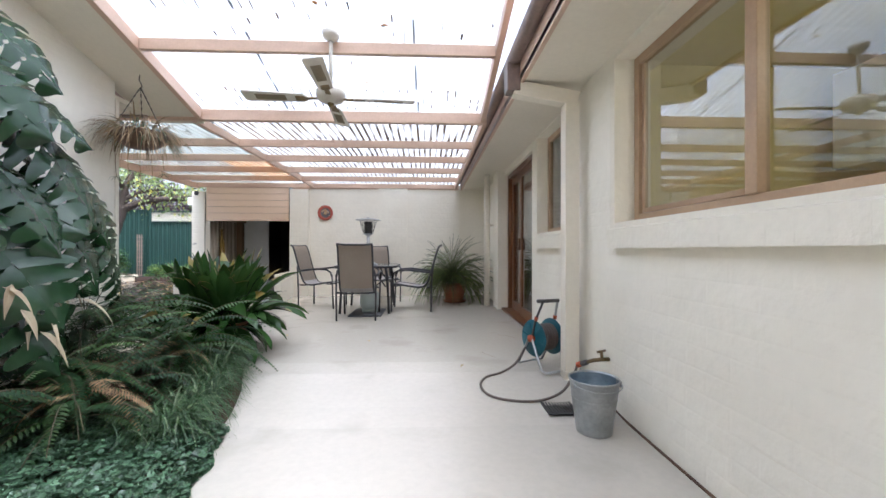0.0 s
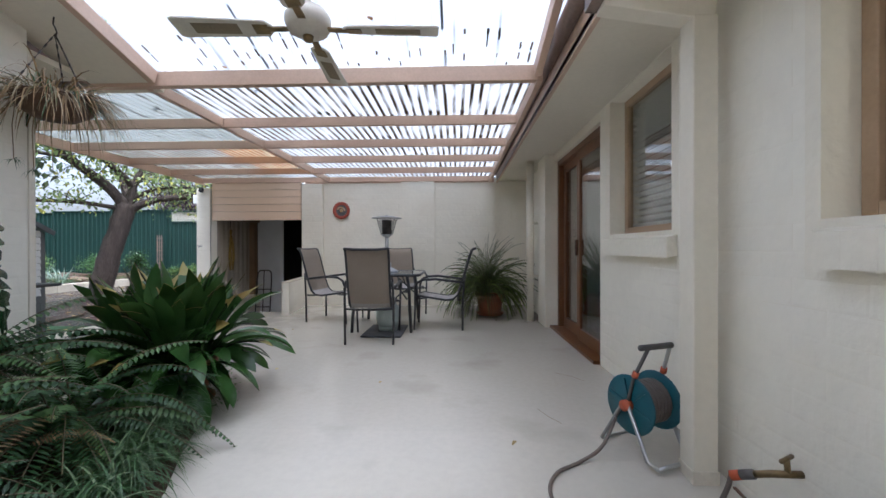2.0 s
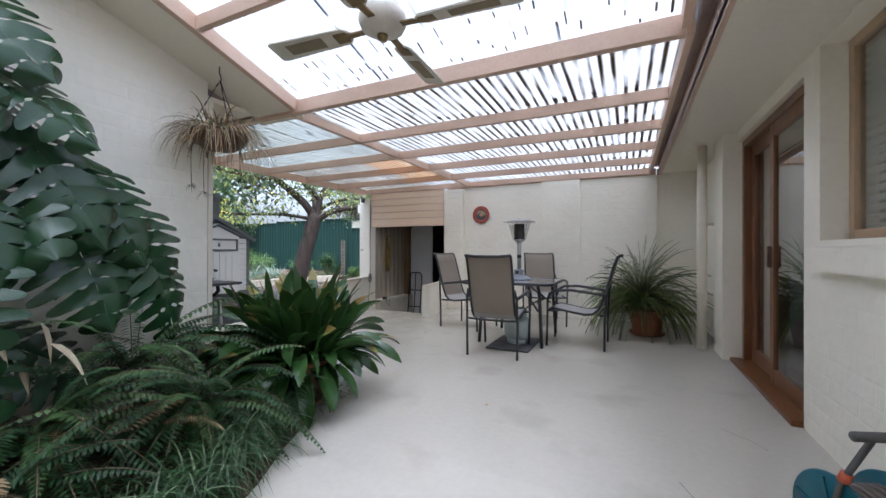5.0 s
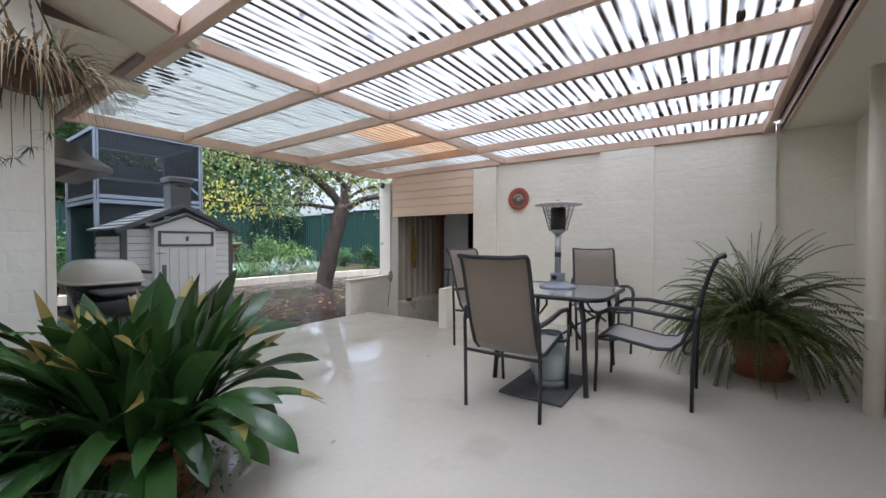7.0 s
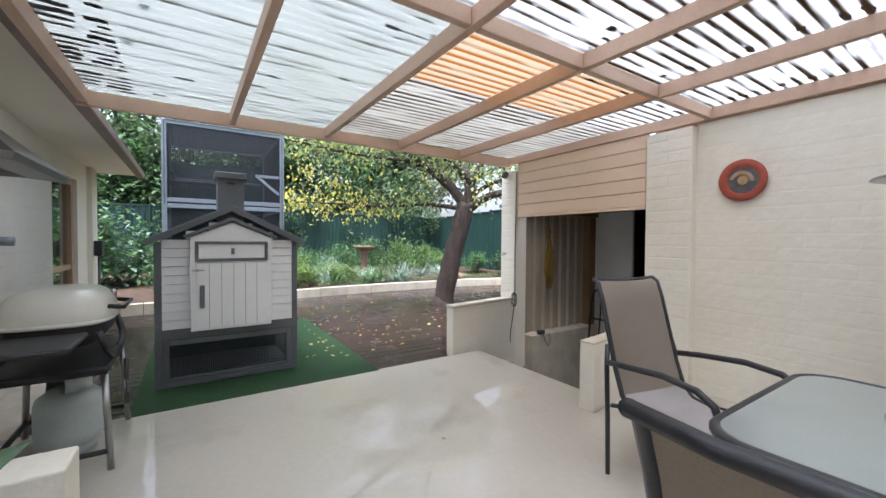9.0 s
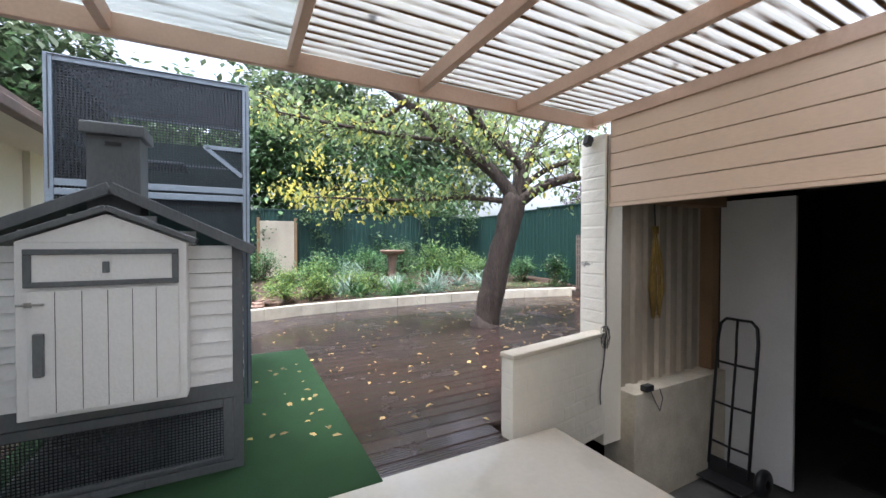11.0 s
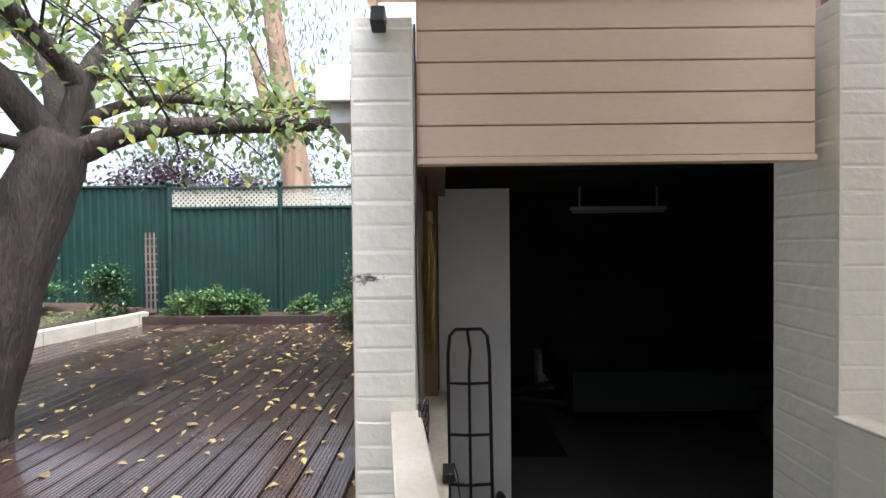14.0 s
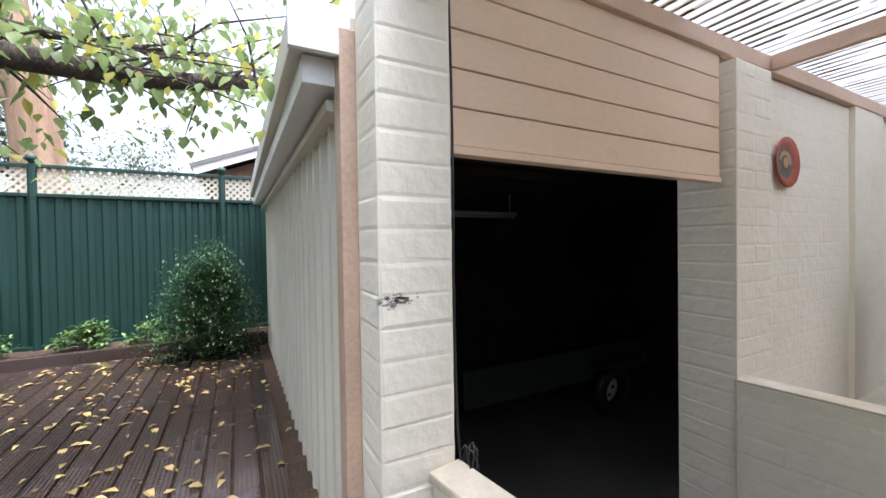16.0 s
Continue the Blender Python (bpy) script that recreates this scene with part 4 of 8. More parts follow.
def sling_chair(m, label):
    c = thing("patio_chair", m, label, "chair", "chairs round the table")
    path = [(0.33, 0.405), (0.27, 0.425), (0.12, 0.40), (-0.05, 0.375), (-0.14, 0.385), (-0.20, 0.44), (-0.25, 0.57), (-0.305, 0.76), (-0.35, 0.92), (-0.385, 1.01), (-0.42, 1.03)]
    for s in (-1, 1):
        part("side_rail", MB().tube([(s * 0.225, y, z) for y, z in path], 0.0135, 8), BLACK_TUBE, c, smooth=True)
        part("arm", MB().tube([(s * 0.258, -0.275, 0.60), (s * 0.28, -0.14, 0.62), (s * 0.285, 0.08, 0.645), (s * 0.285, 0.24, 0.635), (s * 0.28, 0.31, 0.595), (s * 0.272, 0.335, 0.52)], 0.016, 8), BLACK_TUBE, c, smooth=True)
        part("leg", MB().tube([(s * 0.272, 0.335, 0.52), (s * 0.262, 0.34, 0.25), (s * 0.255, 0.35, 0.0)], 0.0125, 8), BLACK_TUBE, c, smooth=True)
        part("leg", MB().tube([(s * 0.238, -0.295, 0.69), (s * 0.258, -0.278, 0.60), (s * 0.262, -0.262, 0.30), (s * 0.258, -0.26, 0.0)], 0.0125, 8), BLACK_TUBE, c, smooth=True)
        part("seat_brace", MB().tube([(s * 0.225, 0.20, 0.405), (s * 0.262, 0.25, 0.40), (s * 0.265, 0.335, 0.40)], 0.010, 8), BLACK_TUBE, c, smooth=True)
    part("crossbar", MB().tube([(-0.262, -0.238, 0.38), (-0.15, -0.20, 0.365), (0.15, -0.20, 0.365), (0.262, -0.238, 0.38)], 0.0115, 8), BLACK_TUBE, c, smooth=True)
    part("crossbar", MB().tube([(-0.225, 0.33, 0.405), (0.225, 0.33, 0.405)], 0.0115, 8), BLACK_TUBE, c, smooth=True)
    part("top_bar", MB().tube([(-0.225, -0.42, 1.03), (-0.12, -0.423, 1.02), (0.12, -0.423, 1.02), (0.225, -0.42, 1.03)], 0.0135, 8), BLACK_TUBE, c, smooth=True)

    def panel(pts):
        mb = MB()
        n = 6
        for k, (y, z) in enumerate(pts):
            for side in (0.004, -0.004):
                for i in range(n + 1):
                    u = -1 + 2 * i / n
                    sag = 0.010 * (1 - u * u)
                    mb.v.append((u * 0.218, y - sag * 0.7 + (side if z > 0.45 else 0), z - sag * 0.7 + (0 if z > 0.45 else side)))
        row = 2 * (n + 1)
        for k in range(len(pts) - 1):
            for side in (0, 1):
                for i in range(n):
                    a = k * row + side * (n + 1) + i
                    mb.f.append((a, a + 1, a + row + 1, a + row))
        return mb
    part("seat", panel(path[:6]), SLING_SEAT, c, "pale grey woven seat", smooth=True)
    part("backrest", panel(path[5:]), SLING, c, "taupe woven backrest", smooth=True)
    return c


chair = sling_chair(pose(-0.965, 5.50, 0, 0, 0, 2), "taupe sling patio chair with its back to the open floor")
for m, lab in ((pose(-0.20, 6.245, 0, 0, 0, 89), "taupe sling patio chair with dark frame beside the potted fern"),
               (pose(-1.81, 6.66, 0, 0, 0, -102), "taupe sling patio chair with dark frame near the garage steps"),
               (pose(-0.87, 7.43, 0, 0, 0, 202), "taupe sling patio chair with dark frame against the brick wall")):
    o = copy_thing(chair, m)
    tagged(o, lab)

# table
table = thing("patio_table", pose(-0.94, 6.28, 0), "square patio table with frosted glass top and dark steel legs", "table")


def rounded(h, r, n=6):
    pts = []
    for cx, cy, a0 in ((h - r, h - r, 0), (-h + r, h - r, 90), (-h + r, -h + r, 180), (h - r, -h + r, 270)):
        for i in range(n + 1):
            a = radians(a0 + 90 * i / n)
            pts.append((cx + r * math.cos(a), cy + r * math.sin(a)))
    return pts


ring = rounded(0.465, 0.13)
part("rim", MB().tube([(x, y, 0.70) for x, y in ring], 0.017, 10, close=True), BLACK_TUBE, table, smooth=True)
mb = MB()
inner = rounded(0.458, 0.125)
k = len(inner)
mb.v = [(x, y, 0.712) for x, y in inner] + [(x, y, 0.705) for x, y in inner]
mb.f = [tuple(range(k)), tuple(reversed(range(k, 2 * k)))]
part("tabletop", mb, TABLE_GLASS, table, "frosted grey glass tabletop")
for sx in (-1, 1):
    for sy in (-1, 1):
        part("leg", MB().tube([(sx * 0.31, sy * 0.40, 0.69), (sx * 0.335, sy * 0.425, 0.55), (sx * 0.365, sy * 0.45, 0.0)], 0.019, 10), BLACK_TUBE, table, smooth=True)
        part("corner_stay", MB().tube([(sx * 0.31, sy * 0.40, 0.40), (sx * 0.20, sy * 0.30, 0.52), (sx * 0.16, sy * 0.16, 0.68)], 0.010, 8), BLACK_TUBE, table, smooth=True)
    part("stretcher", MB().tube([(sx * 0.335, -0.42, 0.50), (sx * 0.25, -0.15, 0.46), (sx * 0.25, 0.15, 0.46), (sx * 0.335, 0.42, 0.50)], 0.010, 8), BLACK_TUBE, table, smooth=True)

# tabletop heater
heater = thing("patio_heater", pose(-0.97, 6.38, 0.712), "grey tabletop gas patio heater with wire guard and dish", "heater")
part("base", MB().lathe([(0.001, 0.0), (0.155, 0.0), (0.158, 0.012), (0.12, 0.028), (0.085, 0.05), (0.055, 0.06), (0.001, 0.062)], 28), HEATER_GREY, heater, smooth=True)
part("valve_box", MB().box(-0.055, -0.05, 0.05, 0.055, 0.05, 0.13), HEATER_GREY, heater, bevel=0.012)
part("knob", MB().tube([(-0.012, -0.05, 0.092), (-0.012, -0.066, 0.092)], 0.022, 14), BLACK, heater, smooth=True)
part("pole", MB().tube([(0, 0, 0.12), (0, 0, 0.50)], 0.026, 14), STEEL, heater, smooth=True)
part("pole_band", MB().tube([(0, 0, 0.27), (0, 0, 0.31)], 0.0275, 14), DARK_WIRE, heater)
part("burner", MB().lathe([(0.001, 0.50), (0.06, 0.50), (0.065, 0.53), (0.065, 0.70), (0.001, 0.70)], 20), DARK_WIRE, heater, smooth=True)
part("collar", MB().lathe([(0.03, 0.47), (0.07, 0.50), (0.075, 0.51), (0.03, 0.51)], 20), STEEL, heater, smooth=True)
guard = MB()
for i in range(9):
    z = 0.52 + 0.022 * i
    r = 0.082 + 0.0062 * i
    guard.tube([(r * math.cos(a), r * math.sin(a), z) for a in [2 * math.pi * j / 24 for j in range(24)]], 0.0022, 4, close=True)
for j in range(12):
    a = 2 * math.pi * j / 12
    guard.tube([(0.075 * math.cos(a), 0.075 * math.sin(a), 0.50), (0.138 * math.cos(a), 0.138 * math.sin(a), 0.72)], 0.0025, 4)
part("wire_guard", guard, DARK_WIRE, heater, "dark wire guard")
part("dish", MB().lathe([(0.001, 0.765), (0.10, 0.755), (0.20, 0.735), (0.205, 0.728), (0.20, 0.727), (0.10, 0.745), (0.001, 0.752)], 32), STEEL, heater, "steel reflector dish", smooth=True)
part("dish_cap", MB().lathe([(0.001, 0.775), (0.02, 0.773), (0.022, 0.76), (0.001, 0.758)], 12), STEEL, heater)

# gas bottle on a mat under the table
tagged(part("rubber_mat", MB().box(-1.13, 5.55, 0.001, -0.66, 6.22, 0.022), PAVER, None, bevel=0.006), "dark grey rubber mat under the gas bottle", "mat")


def gas_bottle(m, r, h, label):
    g = thing("gas_bottle", m, label, "gas bottle")
    part("body", MB().lathe([(0.001, 0.04), (r * 0.75, 0.045), (r * 0.95, 0.08), (r, 0.12), (r, h * 0.68), (r * 0.93, h * 0.78), (r * 0.6, h * 0.88), (0.001, h * 0.9)], 28), GAS, g, smooth=True)
    part("foot_ring", MB().lathe([(r * 0.72, 0.0), (r * 0.78, 0.0), (r * 0.78, 0.06), (r * 0.72, 0.06)], 24), GAS, g, smooth=True)
    part("collar", MB().lathe([(r * 0.62, h * 0.86), (r * 0.66, h * 0.86), (r * 0.62, h * 1.1), (r * 0.58, h * 1.1)], 24, arc=math.pi * 1.5), GAS, g, smooth=True)
    part("valve", MB().tube([(0, 0, h * 0.88), (0, 0, h * 1.0)], 0.018, 10).tube([(-0.03, 0, h * 0.98), (0.05, 0, h * 0.98)], 0.014, 10), BRASS, g, smooth=True)
    return g


gas_bottle(pose(-0.87, 5.92, 0.022), 0.15, 0.36, "pale grey-green gas bottle on a rubber mat")
tagged(part("gas_hose", MB().tube(arc_pts(14, lambda t: (-0.84 + 0.25 * math.sin(3.1 * t), 5.93 + 0.40 * t, 0.39 + 0.31 * t + 0.06 * math.sin(6 * t) - 0.03)), 0.008, 8), BLACK, None, smooth=True), "black rubber gas hose below the table", "hose")

# wall plate
plate = thing("wall_plate", pose(-2.11, BACK - 0.008, 1.72, 90, 0, 0), "round red plate with a painted bird-like motif on the wall", "plate")
part("rim", MB().lathe([(0.10, 0.012), (0.155, 0.03), (0.158, 0.024), (0.10, 0.0)], 32), PLATE_RED, plate, smooth=True)
part("centre", MB().lathe([(0.001, 0.012), (0.10, 0.013)], 28), PLATE_DARK, plate, "dark plate centre", smooth=True)
part("motif", MB().lathe([(0.055, 0.016), (0.082, 0.016)], 20, (-0.01, -0.01, 0), math.pi * 0.9).lathe([(0.001, 0.017), (0.035, 0.016)], 12, (0.0, 0.0, 0)), PLATE_GOLD, plate, "ochre and grey painted curve")

# ceiling fan
fan = thing("ceiling_fan", pose(-0.743, 3.0, 2.11), "ivory four-blade ceiling fan with cane inserts", "ceiling fan")
part("rod", MB().tube([(0, 0, 0.08), (0, 0, 0.50)], 0.014, 10), FAN_IVORY, fan, smooth=True)
part("canopy", MB().lathe([(0.02, 0.44), (0.06, 0.47), (0.07, 0.51), (0.001, 0.51)], 20), FAN_IVORY, fan, smooth=True)
part("motor", MB().lathe([(0.001, -0.035), (0.05, -0.035), (0.055, -0.02), (0.095, -0.01), (0.11, 0.02), (0.11, 0.05), (0.09, 0.085), (0.04, 0.095), (0.001, 0.1)], 28), FAN_IVORY, fan, smooth=True)
part("switch_cap", MB().lathe([(0.001, -0.06), (0.022, -0.058), (0.026, -0.035), (0.001, -0.033)], 16), BRASS, fan, smooth=True)
for a in (4, 94, 184, 274):
    m = Matrix.Rotation(radians(a), 4, "Z") @ Matrix.Rotation(radians(11), 4, "X")
    mb = MB()
    out = [(0.20, -0.05), (0.62, -0.066), (0.64, -0.058), (0.64, 0.058), (0.62, 0.066), (0.20, 0.05), (0.17, 0.02), (0.17, -0.02)]
    mb.v = [tuple(m @ Vector((x, y, z))) for z in (0.004, -0.004) for x, y in out]
    mb.f = [tuple(range(8)), tuple(reversed(range(8, 16)))] + [(i, i + 8, (i + 1) % 8 + 8, (i + 1) % 8) for i in range(8)]
    bl = part("blade", mb, FAN_IVORY, fan)
    part("cane_insert", MB().box(0.33, -0.033, -0.0065, 0.55, 0.033, 0.0065, m), CANE, bl, "woven cane insert")
    part("blade_arm", MB().beam(m @ Vector((0.09, 0, 0.0)), m @ Vector((0.20, 0, -0.004)), 0.035, 0.008).box(0.19, -0.03, -0.008, 0.26, 0.03, -0.004, m), BRASS, fan)

# hanging basket hook and chains; the plant in it comes with the plants
basket = thing("hanging_basket", pose(-2.42, 3.36, 1.86), "hanging basket of dried spider plant on chains", "basket")
part("bowl", MB().lathe([(0.001, -0.06), (0.10, -0.05), (0.17, 0.0), (0.20, 0.07), (0.19, 0.075), (0.15, 0.01), (0.001, -0.03)], 20), DARK, basket, smooth=True)
for a in (0, 120, 240):
    q = Vector((0.19 * math.cos(radians(a)), 0.19 * math.sin(radians(a)), 0.07))
    mb = MB()
    for i in range(16):
        p = q.lerp(Vector((0, 0, 0.46)), (i + 0.5) / 16)
        d = (Vector((0, 0, 0.46)) - q).normalized()
        mb.beam(p - d * 0.014, p + d * 0.014, 0.009 if i % 2 else 0.003, 0.003 if i % 2 else 0.009)
    part("chain", mb, DARK_WIRE, basket)
part("hook", MB().tube([(0, 0, 0.44), (0.012, 0, 0.47), (0.0, 0, 0.50), (-0.012, 0, 0.52), (0, 0, 0.62)], 0.004, 6), DARK_WIRE, basket)

# bucket, tap, grate
bucket = thing("bucket", pose(0.97, 2.22, -0.098), "dull galvanised steel bucket under the tap", "bucket")
part("shell", MB().lathe([(0.001, 0.006), (0.095, 0.006), (0.098, 0.0), (0.10, 0.006), (0.138, 0.295), (0.143, 0.30), (0.143, 0.308), (0.136, 0.308), (0.134, 0.29)], 36), GALV, bucket, smooth=True)
part("lining", MB().lathe([(0.1335, 0.30), (0.097, 0.012), (0.001, 0.012)], 36), GALV_IN, bucket, "blue grey inside", smooth=True)
part("seam", MB().lathe([(0.1252, 0.19), (0.1272, 0.196), (0.1262, 0.202)], 36), GALV, bucket, smooth=True)
part("bail_handle", MB().tube(arc_pts(16, lambda t: (0.141 * math.cos(math.pi * t) , -0.03 - 0.125 * math.sin(math.pi * t), 0.29 - 0.02 * math.sin(math.pi * t))), 0.0035, 6), GALV, bucket, smooth=True)
for s in (-1, 1):
    part("ear", MB().box(s * 0.134 - 0.004, -0.05, 0.265, s * 0.134 + 0.008, 0.0, 0.30), GALV, bucket, bevel=0.003)
tap = thing("garden_tap", pose(WALL_A, 2.55, 0.22), "tarnished brass garden tap with hose connector", "tap")
part("spout", MB().tube([(0, 0, 0), (-0.06, 0, 0.0), (-0.10, 0.02, -0.01), (-0.13, 0.05, -0.03)], 0.013, 10), BRASS, tap, smooth=True)
part("stem", MB().tube([(-0.05, 0, 0), (-0.055, 0, 0.05)], 0.010, 10), BRASS, tap, smooth=True)
part("tap_handle", MB().tube([(-0.09, -0.02, 0.055), (-0.02, 0.02, 0.055)], 0.008, 8), BRASS, tap, smooth=True)
part("hose_connector", MB().tube([(-0.13, 0.05, -0.03), (-0.16, 0.08, -0.05)], 0.018, 10), GREY_PLASTIC, tap, smooth=True)
part("connector_ring", MB().tube([(-0.16, 0.08, -0.05), (-0.18, 0.10, -0.065)], 0.019, 10), ORANGE, tap, smooth=True)
grate = thing("drain_grate", pose(0.86, 2.50, floor_z(2.5) + 0.003), "black cast iron drain grate in the floor", "drain")
part("frame", MB().box(-0.10, -0.11, 0, 0.10, -0.095, 0.008).box(-0.10, 0.095, 0, 0.10, 0.11, 0.008).box(-0.10, -0.095, 0, -0.088, 0.095, 0.008).box(0.088, -0.095, 0, 0.10, 0.095, 0.008), CASTIRON, grate)
for i in range(9):
    part("bar", MB().box(-0.088 + 0.0196 * i, -0.095, 0.0, -0.079 + 0.0196 * i, 0.095, 0.007), CASTIRON, grate)
# flat black sheet that paints the shade of a pit below the bars
part("pit", MB().box(-0.088, -0.095, -0.0005, 0.088, 0.095, 0.0015), BLACK, grate)

# hose reel
reel = thing("hose_reel", pose(0.95, 3.16, floor_z(3.2) - 0.012, 0, 0, 24) @ Matrix.Diagonal((0.93, 0.93, 0.93, 1)), "teal hose reel on a tubular stand with grey hose", "hose reel")
for s in (-1, 1):
    part("flange", MB().lathe([(0.03, -0.008), (0.155, -0.006), (0.16, 0.0), (0.155, 0.006), (0.03, 0.008)], 30).mesh("flange", True), TEAL, reel).matrix_basis = pose(s * 0.10, 0, 0.27, 0, 90, 0)
    fr = part("stand", MB().tube([(s * 0.13, -0.20, 0.02), (s * 0.135, -0.14, 0.03), (s * 0.135, -0.02, 0.27), (s * 0.135, 0.02, 0.27), (s * 0.135, 0.17, 0.02)], 0.011, 8), STEEL, reel, smooth=True)
    part("hub", MB().tube([(s * 0.105, 0, 0.27), (s * 0.15, 0, 0.27)], 0.03, 12), ORANGE if s < 0 else GREY_PLASTIC, reel, smooth=True)
    part("handle_tube", MB().tube([(s * 0.12, 0.0, 0.27), (s * 0.11, -0.03, 0.42), (s * 0.08, -0.10, 0.60)], 0.010, 8), STEEL if s > 0 else GREY_PLASTIC, reel, smooth=True)
    part("clip", MB().tube([(s * 0.108, -0.035, 0.43), (s * 0.104, -0.045, 0.46)], 0.017, 10), ORANGE, reel, smooth=True)
    for i in range(6):
        a = radians(60 * i + 15)
        part("rib", MB().beam((s * 0.109, 0.04 * math.cos(a), 0.27 + 0.04 * math.sin(a)), (s * 0.109, 0.14 * math.cos(a), 0.27 + 0.14 * math.sin(a)), 0.014, 0.008, (1, 0, 0)), TEAL, reel)
part("grip", MB().tube([(-0.14, -0.10, 0.605), (0.09, -0.10, 0.60)], 0.016, 10), GREY_PLASTIC, reel, smooth=True)
part("spindle", MB().tube([(-0.10, 0, 0.27), (0.10, 0, 0.27)], 0.055, 16), TEAL, reel, smooth=True)
part("foot_bar", MB().tube([(-0.13, -0.20, 0.02), (0.13, -0.20, 0.02)], 0.011, 8), STEEL, reel, smooth=True)
part("foot_bar", MB().tube([(-0.135, 0.17, 0.02), (0.135, 0.17, 0.02)], 0.011, 8), STEEL, reel, smooth=True)
coil = [((-0.085 + 0.17 * abs(((i / 16) / 6.0) % 2 - 1)), (0.075 + 0.009 * (i // 96)) * math.cos(2 * math.pi * i / 16), 0.27 + (0.075 + 0.009 * (i // 96)) * math.sin(2 * math.pi * i / 16)) for i in range(480)]
part("wound_hose", MB().tube(coil, 0.0085, 6), HOSE, reel, "grey hose wound on the reel", smooth=True)
hs = [(x, y, max(z, floor_z(y) + 0.010)) for x, y, z in ((0.80, 3.14, 0.16), (0.70, 3.06, 0.05), (0.58, 3.02, -0.03), (0.45, 2.94, -0.05), (0.39, 2.82, -0.06), (0.42, 2.68, -0.07), (0.54, 2.60, -0.08), (0.74, 2.58, -0.08), (0.92, 2.62, -0.02), (1.01, 2.64, 0.09), (1.04, 2.65, 0.155))]


def smooth_path(pts, n=6):
    out = []
    p = [Vector(pts[0]), *[Vector(q) for q in pts], Vector(pts[-1])]
    for i in range(1, len(p) - 2):
        for j in range(n):
            t = j / n
            a, b, c, d = p[i - 1:i + 3]
            out.append(0.5 * ((2 * b) + (c - a) * t + (2 * a - 5 * b + 4 * c - d) * t * t + (3 * b - a - 3 * c + d) * t ** 3))
    out.append(p[-2])
    return out


tagged(part("garden_hose", MB().tube(smooth_path(hs), 0.009, 8), HOSE, None, smooth=True), "grey brown garden hose looping over the floor to the tap", "hose")

# coop on the turf
coop = thing("chicken_coop", pose(-4.80, 4.895, 0.004) @ Matrix.Diagonal((1.045, 1.045, 1.045, 1)), "white and slate grey timber chicken coop with a chimney", "coop")
HW, EZ, PZ, DEP = 0.535, 1.165, 1.405, 0.87


def gable(y):
    return EZ + (PZ - EZ) * (1 - abs(y) / HW)


for s in (-1, 1):
    for x in (-0.04, -DEP):
        part("corner_post", MB().box(x, s * HW - (0.05 if s > 0 else 0), 0, x + 0.045, s * HW + (0 if s > 0 else 0.05), EZ), COOP_GREY, coop, bevel=0.003)
part("floor_frame", MB().box(-0.04, -HW, 0.385, 0.008, HW, 0.465), COOP_GREY, coop, bevel=0.003)
part("base_rail", MB().box(-0.04, -HW + 0.05, 0.0, 0.006, HW - 0.05, 0.045), COOP_GREY, coop, bevel=0.003)
part("drawer_pull", MB().box(0.006, -0.09, 0.012, 0.028, 0.11, 0.042), COOP_GREY, coop, bevel=0.003)
for s in (-1, 1):
    part("run_frame", MB().box(-0.035, s * 0.462 - 0.022, 0.05, 0.004, s * 0.462 + 0.022, 0.38), COOP_GREY, coop, bevel=0.003)
part("run_frame", MB().box(-0.035, -0.438, 0.335, 0.004, 0.438, 0.38).box(-0.035, -0.438, 0.05, 0.004, 0.438, 0.072), COOP_GREY, coop, bevel=0.003)


def netting(p0, du, dv, nu, nv, r=0.0012):
    """Square wire netting: p0 plus a du x dv field."""
    mb, p0, du, dv = MB(), Vector(p0), Vector(du), Vector(dv)
    for i in range(nu + 1):
        a = p0 + du * (i / nu)
        mb.beam(a, a + dv, r * 2, r * 2, du)
    for j in range(nv + 1):
        a = p0 + dv * (j / nv)
        mb.beam(a, a + du, r * 2, r * 2, dv)
    return mb


part("netting", netting((-0.02, -0.44, 0.07), (0, 0.88, 0), (0, 0, 0.27), 58, 18, 0.0022), WIRE, coop, "dark wire netting")
part("run_floor", MB().box(-DEP, -HW + 0.05, 0.0, -0.05, HW - 0.05, 0.03), COOP_GREY, coop)
part("run_back", MB().box(-DEP + 0.05, -HW + 0.05, 0.04, -DEP + 0.07, HW - 0.05, 0.40), SHADE, coop)
bd = 0.072
for face in range(3):
    z = 0.467
    while z < PZ - 0.02:
        z1 = z + bd - 0.004
        if face == 0:
            half = HW - 0.05 if z1 < EZ else HW * (1 - (z1 - EZ) / (PZ - EZ)) - 0.01
            if half > 0.05:
                mb = MB()
                k = 0
                mb.v = [(-0.02, -half, z), (0.012, -half, z), (0.0, -half, z1), (-0.02, -half, z1), (-0.02, half, z), (0.012, half, z), (0.0, half, z1), (-0.02, half, z1)]
                mb.f = [(0, 1, 2, 3), (7, 6, 5, 4), (1, 5, 6, 2), (0, 4, 5, 1), (2, 6, 7, 3)]
                part("weatherboard", mb, COOP_WHITE, coop)
        elif z1 < EZ:
            s = -1 if face == 1 else 1
            mb = MB()
            mb.v = [(-DEP + 0.045, s * (HW - 0.03), z), (-DEP + 0.045, s * (HW + 0.002), z), (-DEP + 0.045, s * (HW - 0.010), z1), (-DEP + 0.045, s * (HW - 0.03), z1)]
            mb.v += [(-0.04, y, zz) for _, y, zz in mb.v]
            mb.f = [(0, 1, 2, 3), (7, 6, 5, 4), (1, 5, 6, 2), (0, 4, 5, 1), (2, 6, 7, 3)]
            part("weatherboard", mb, COOP_WHITE, coop)
        z += bd
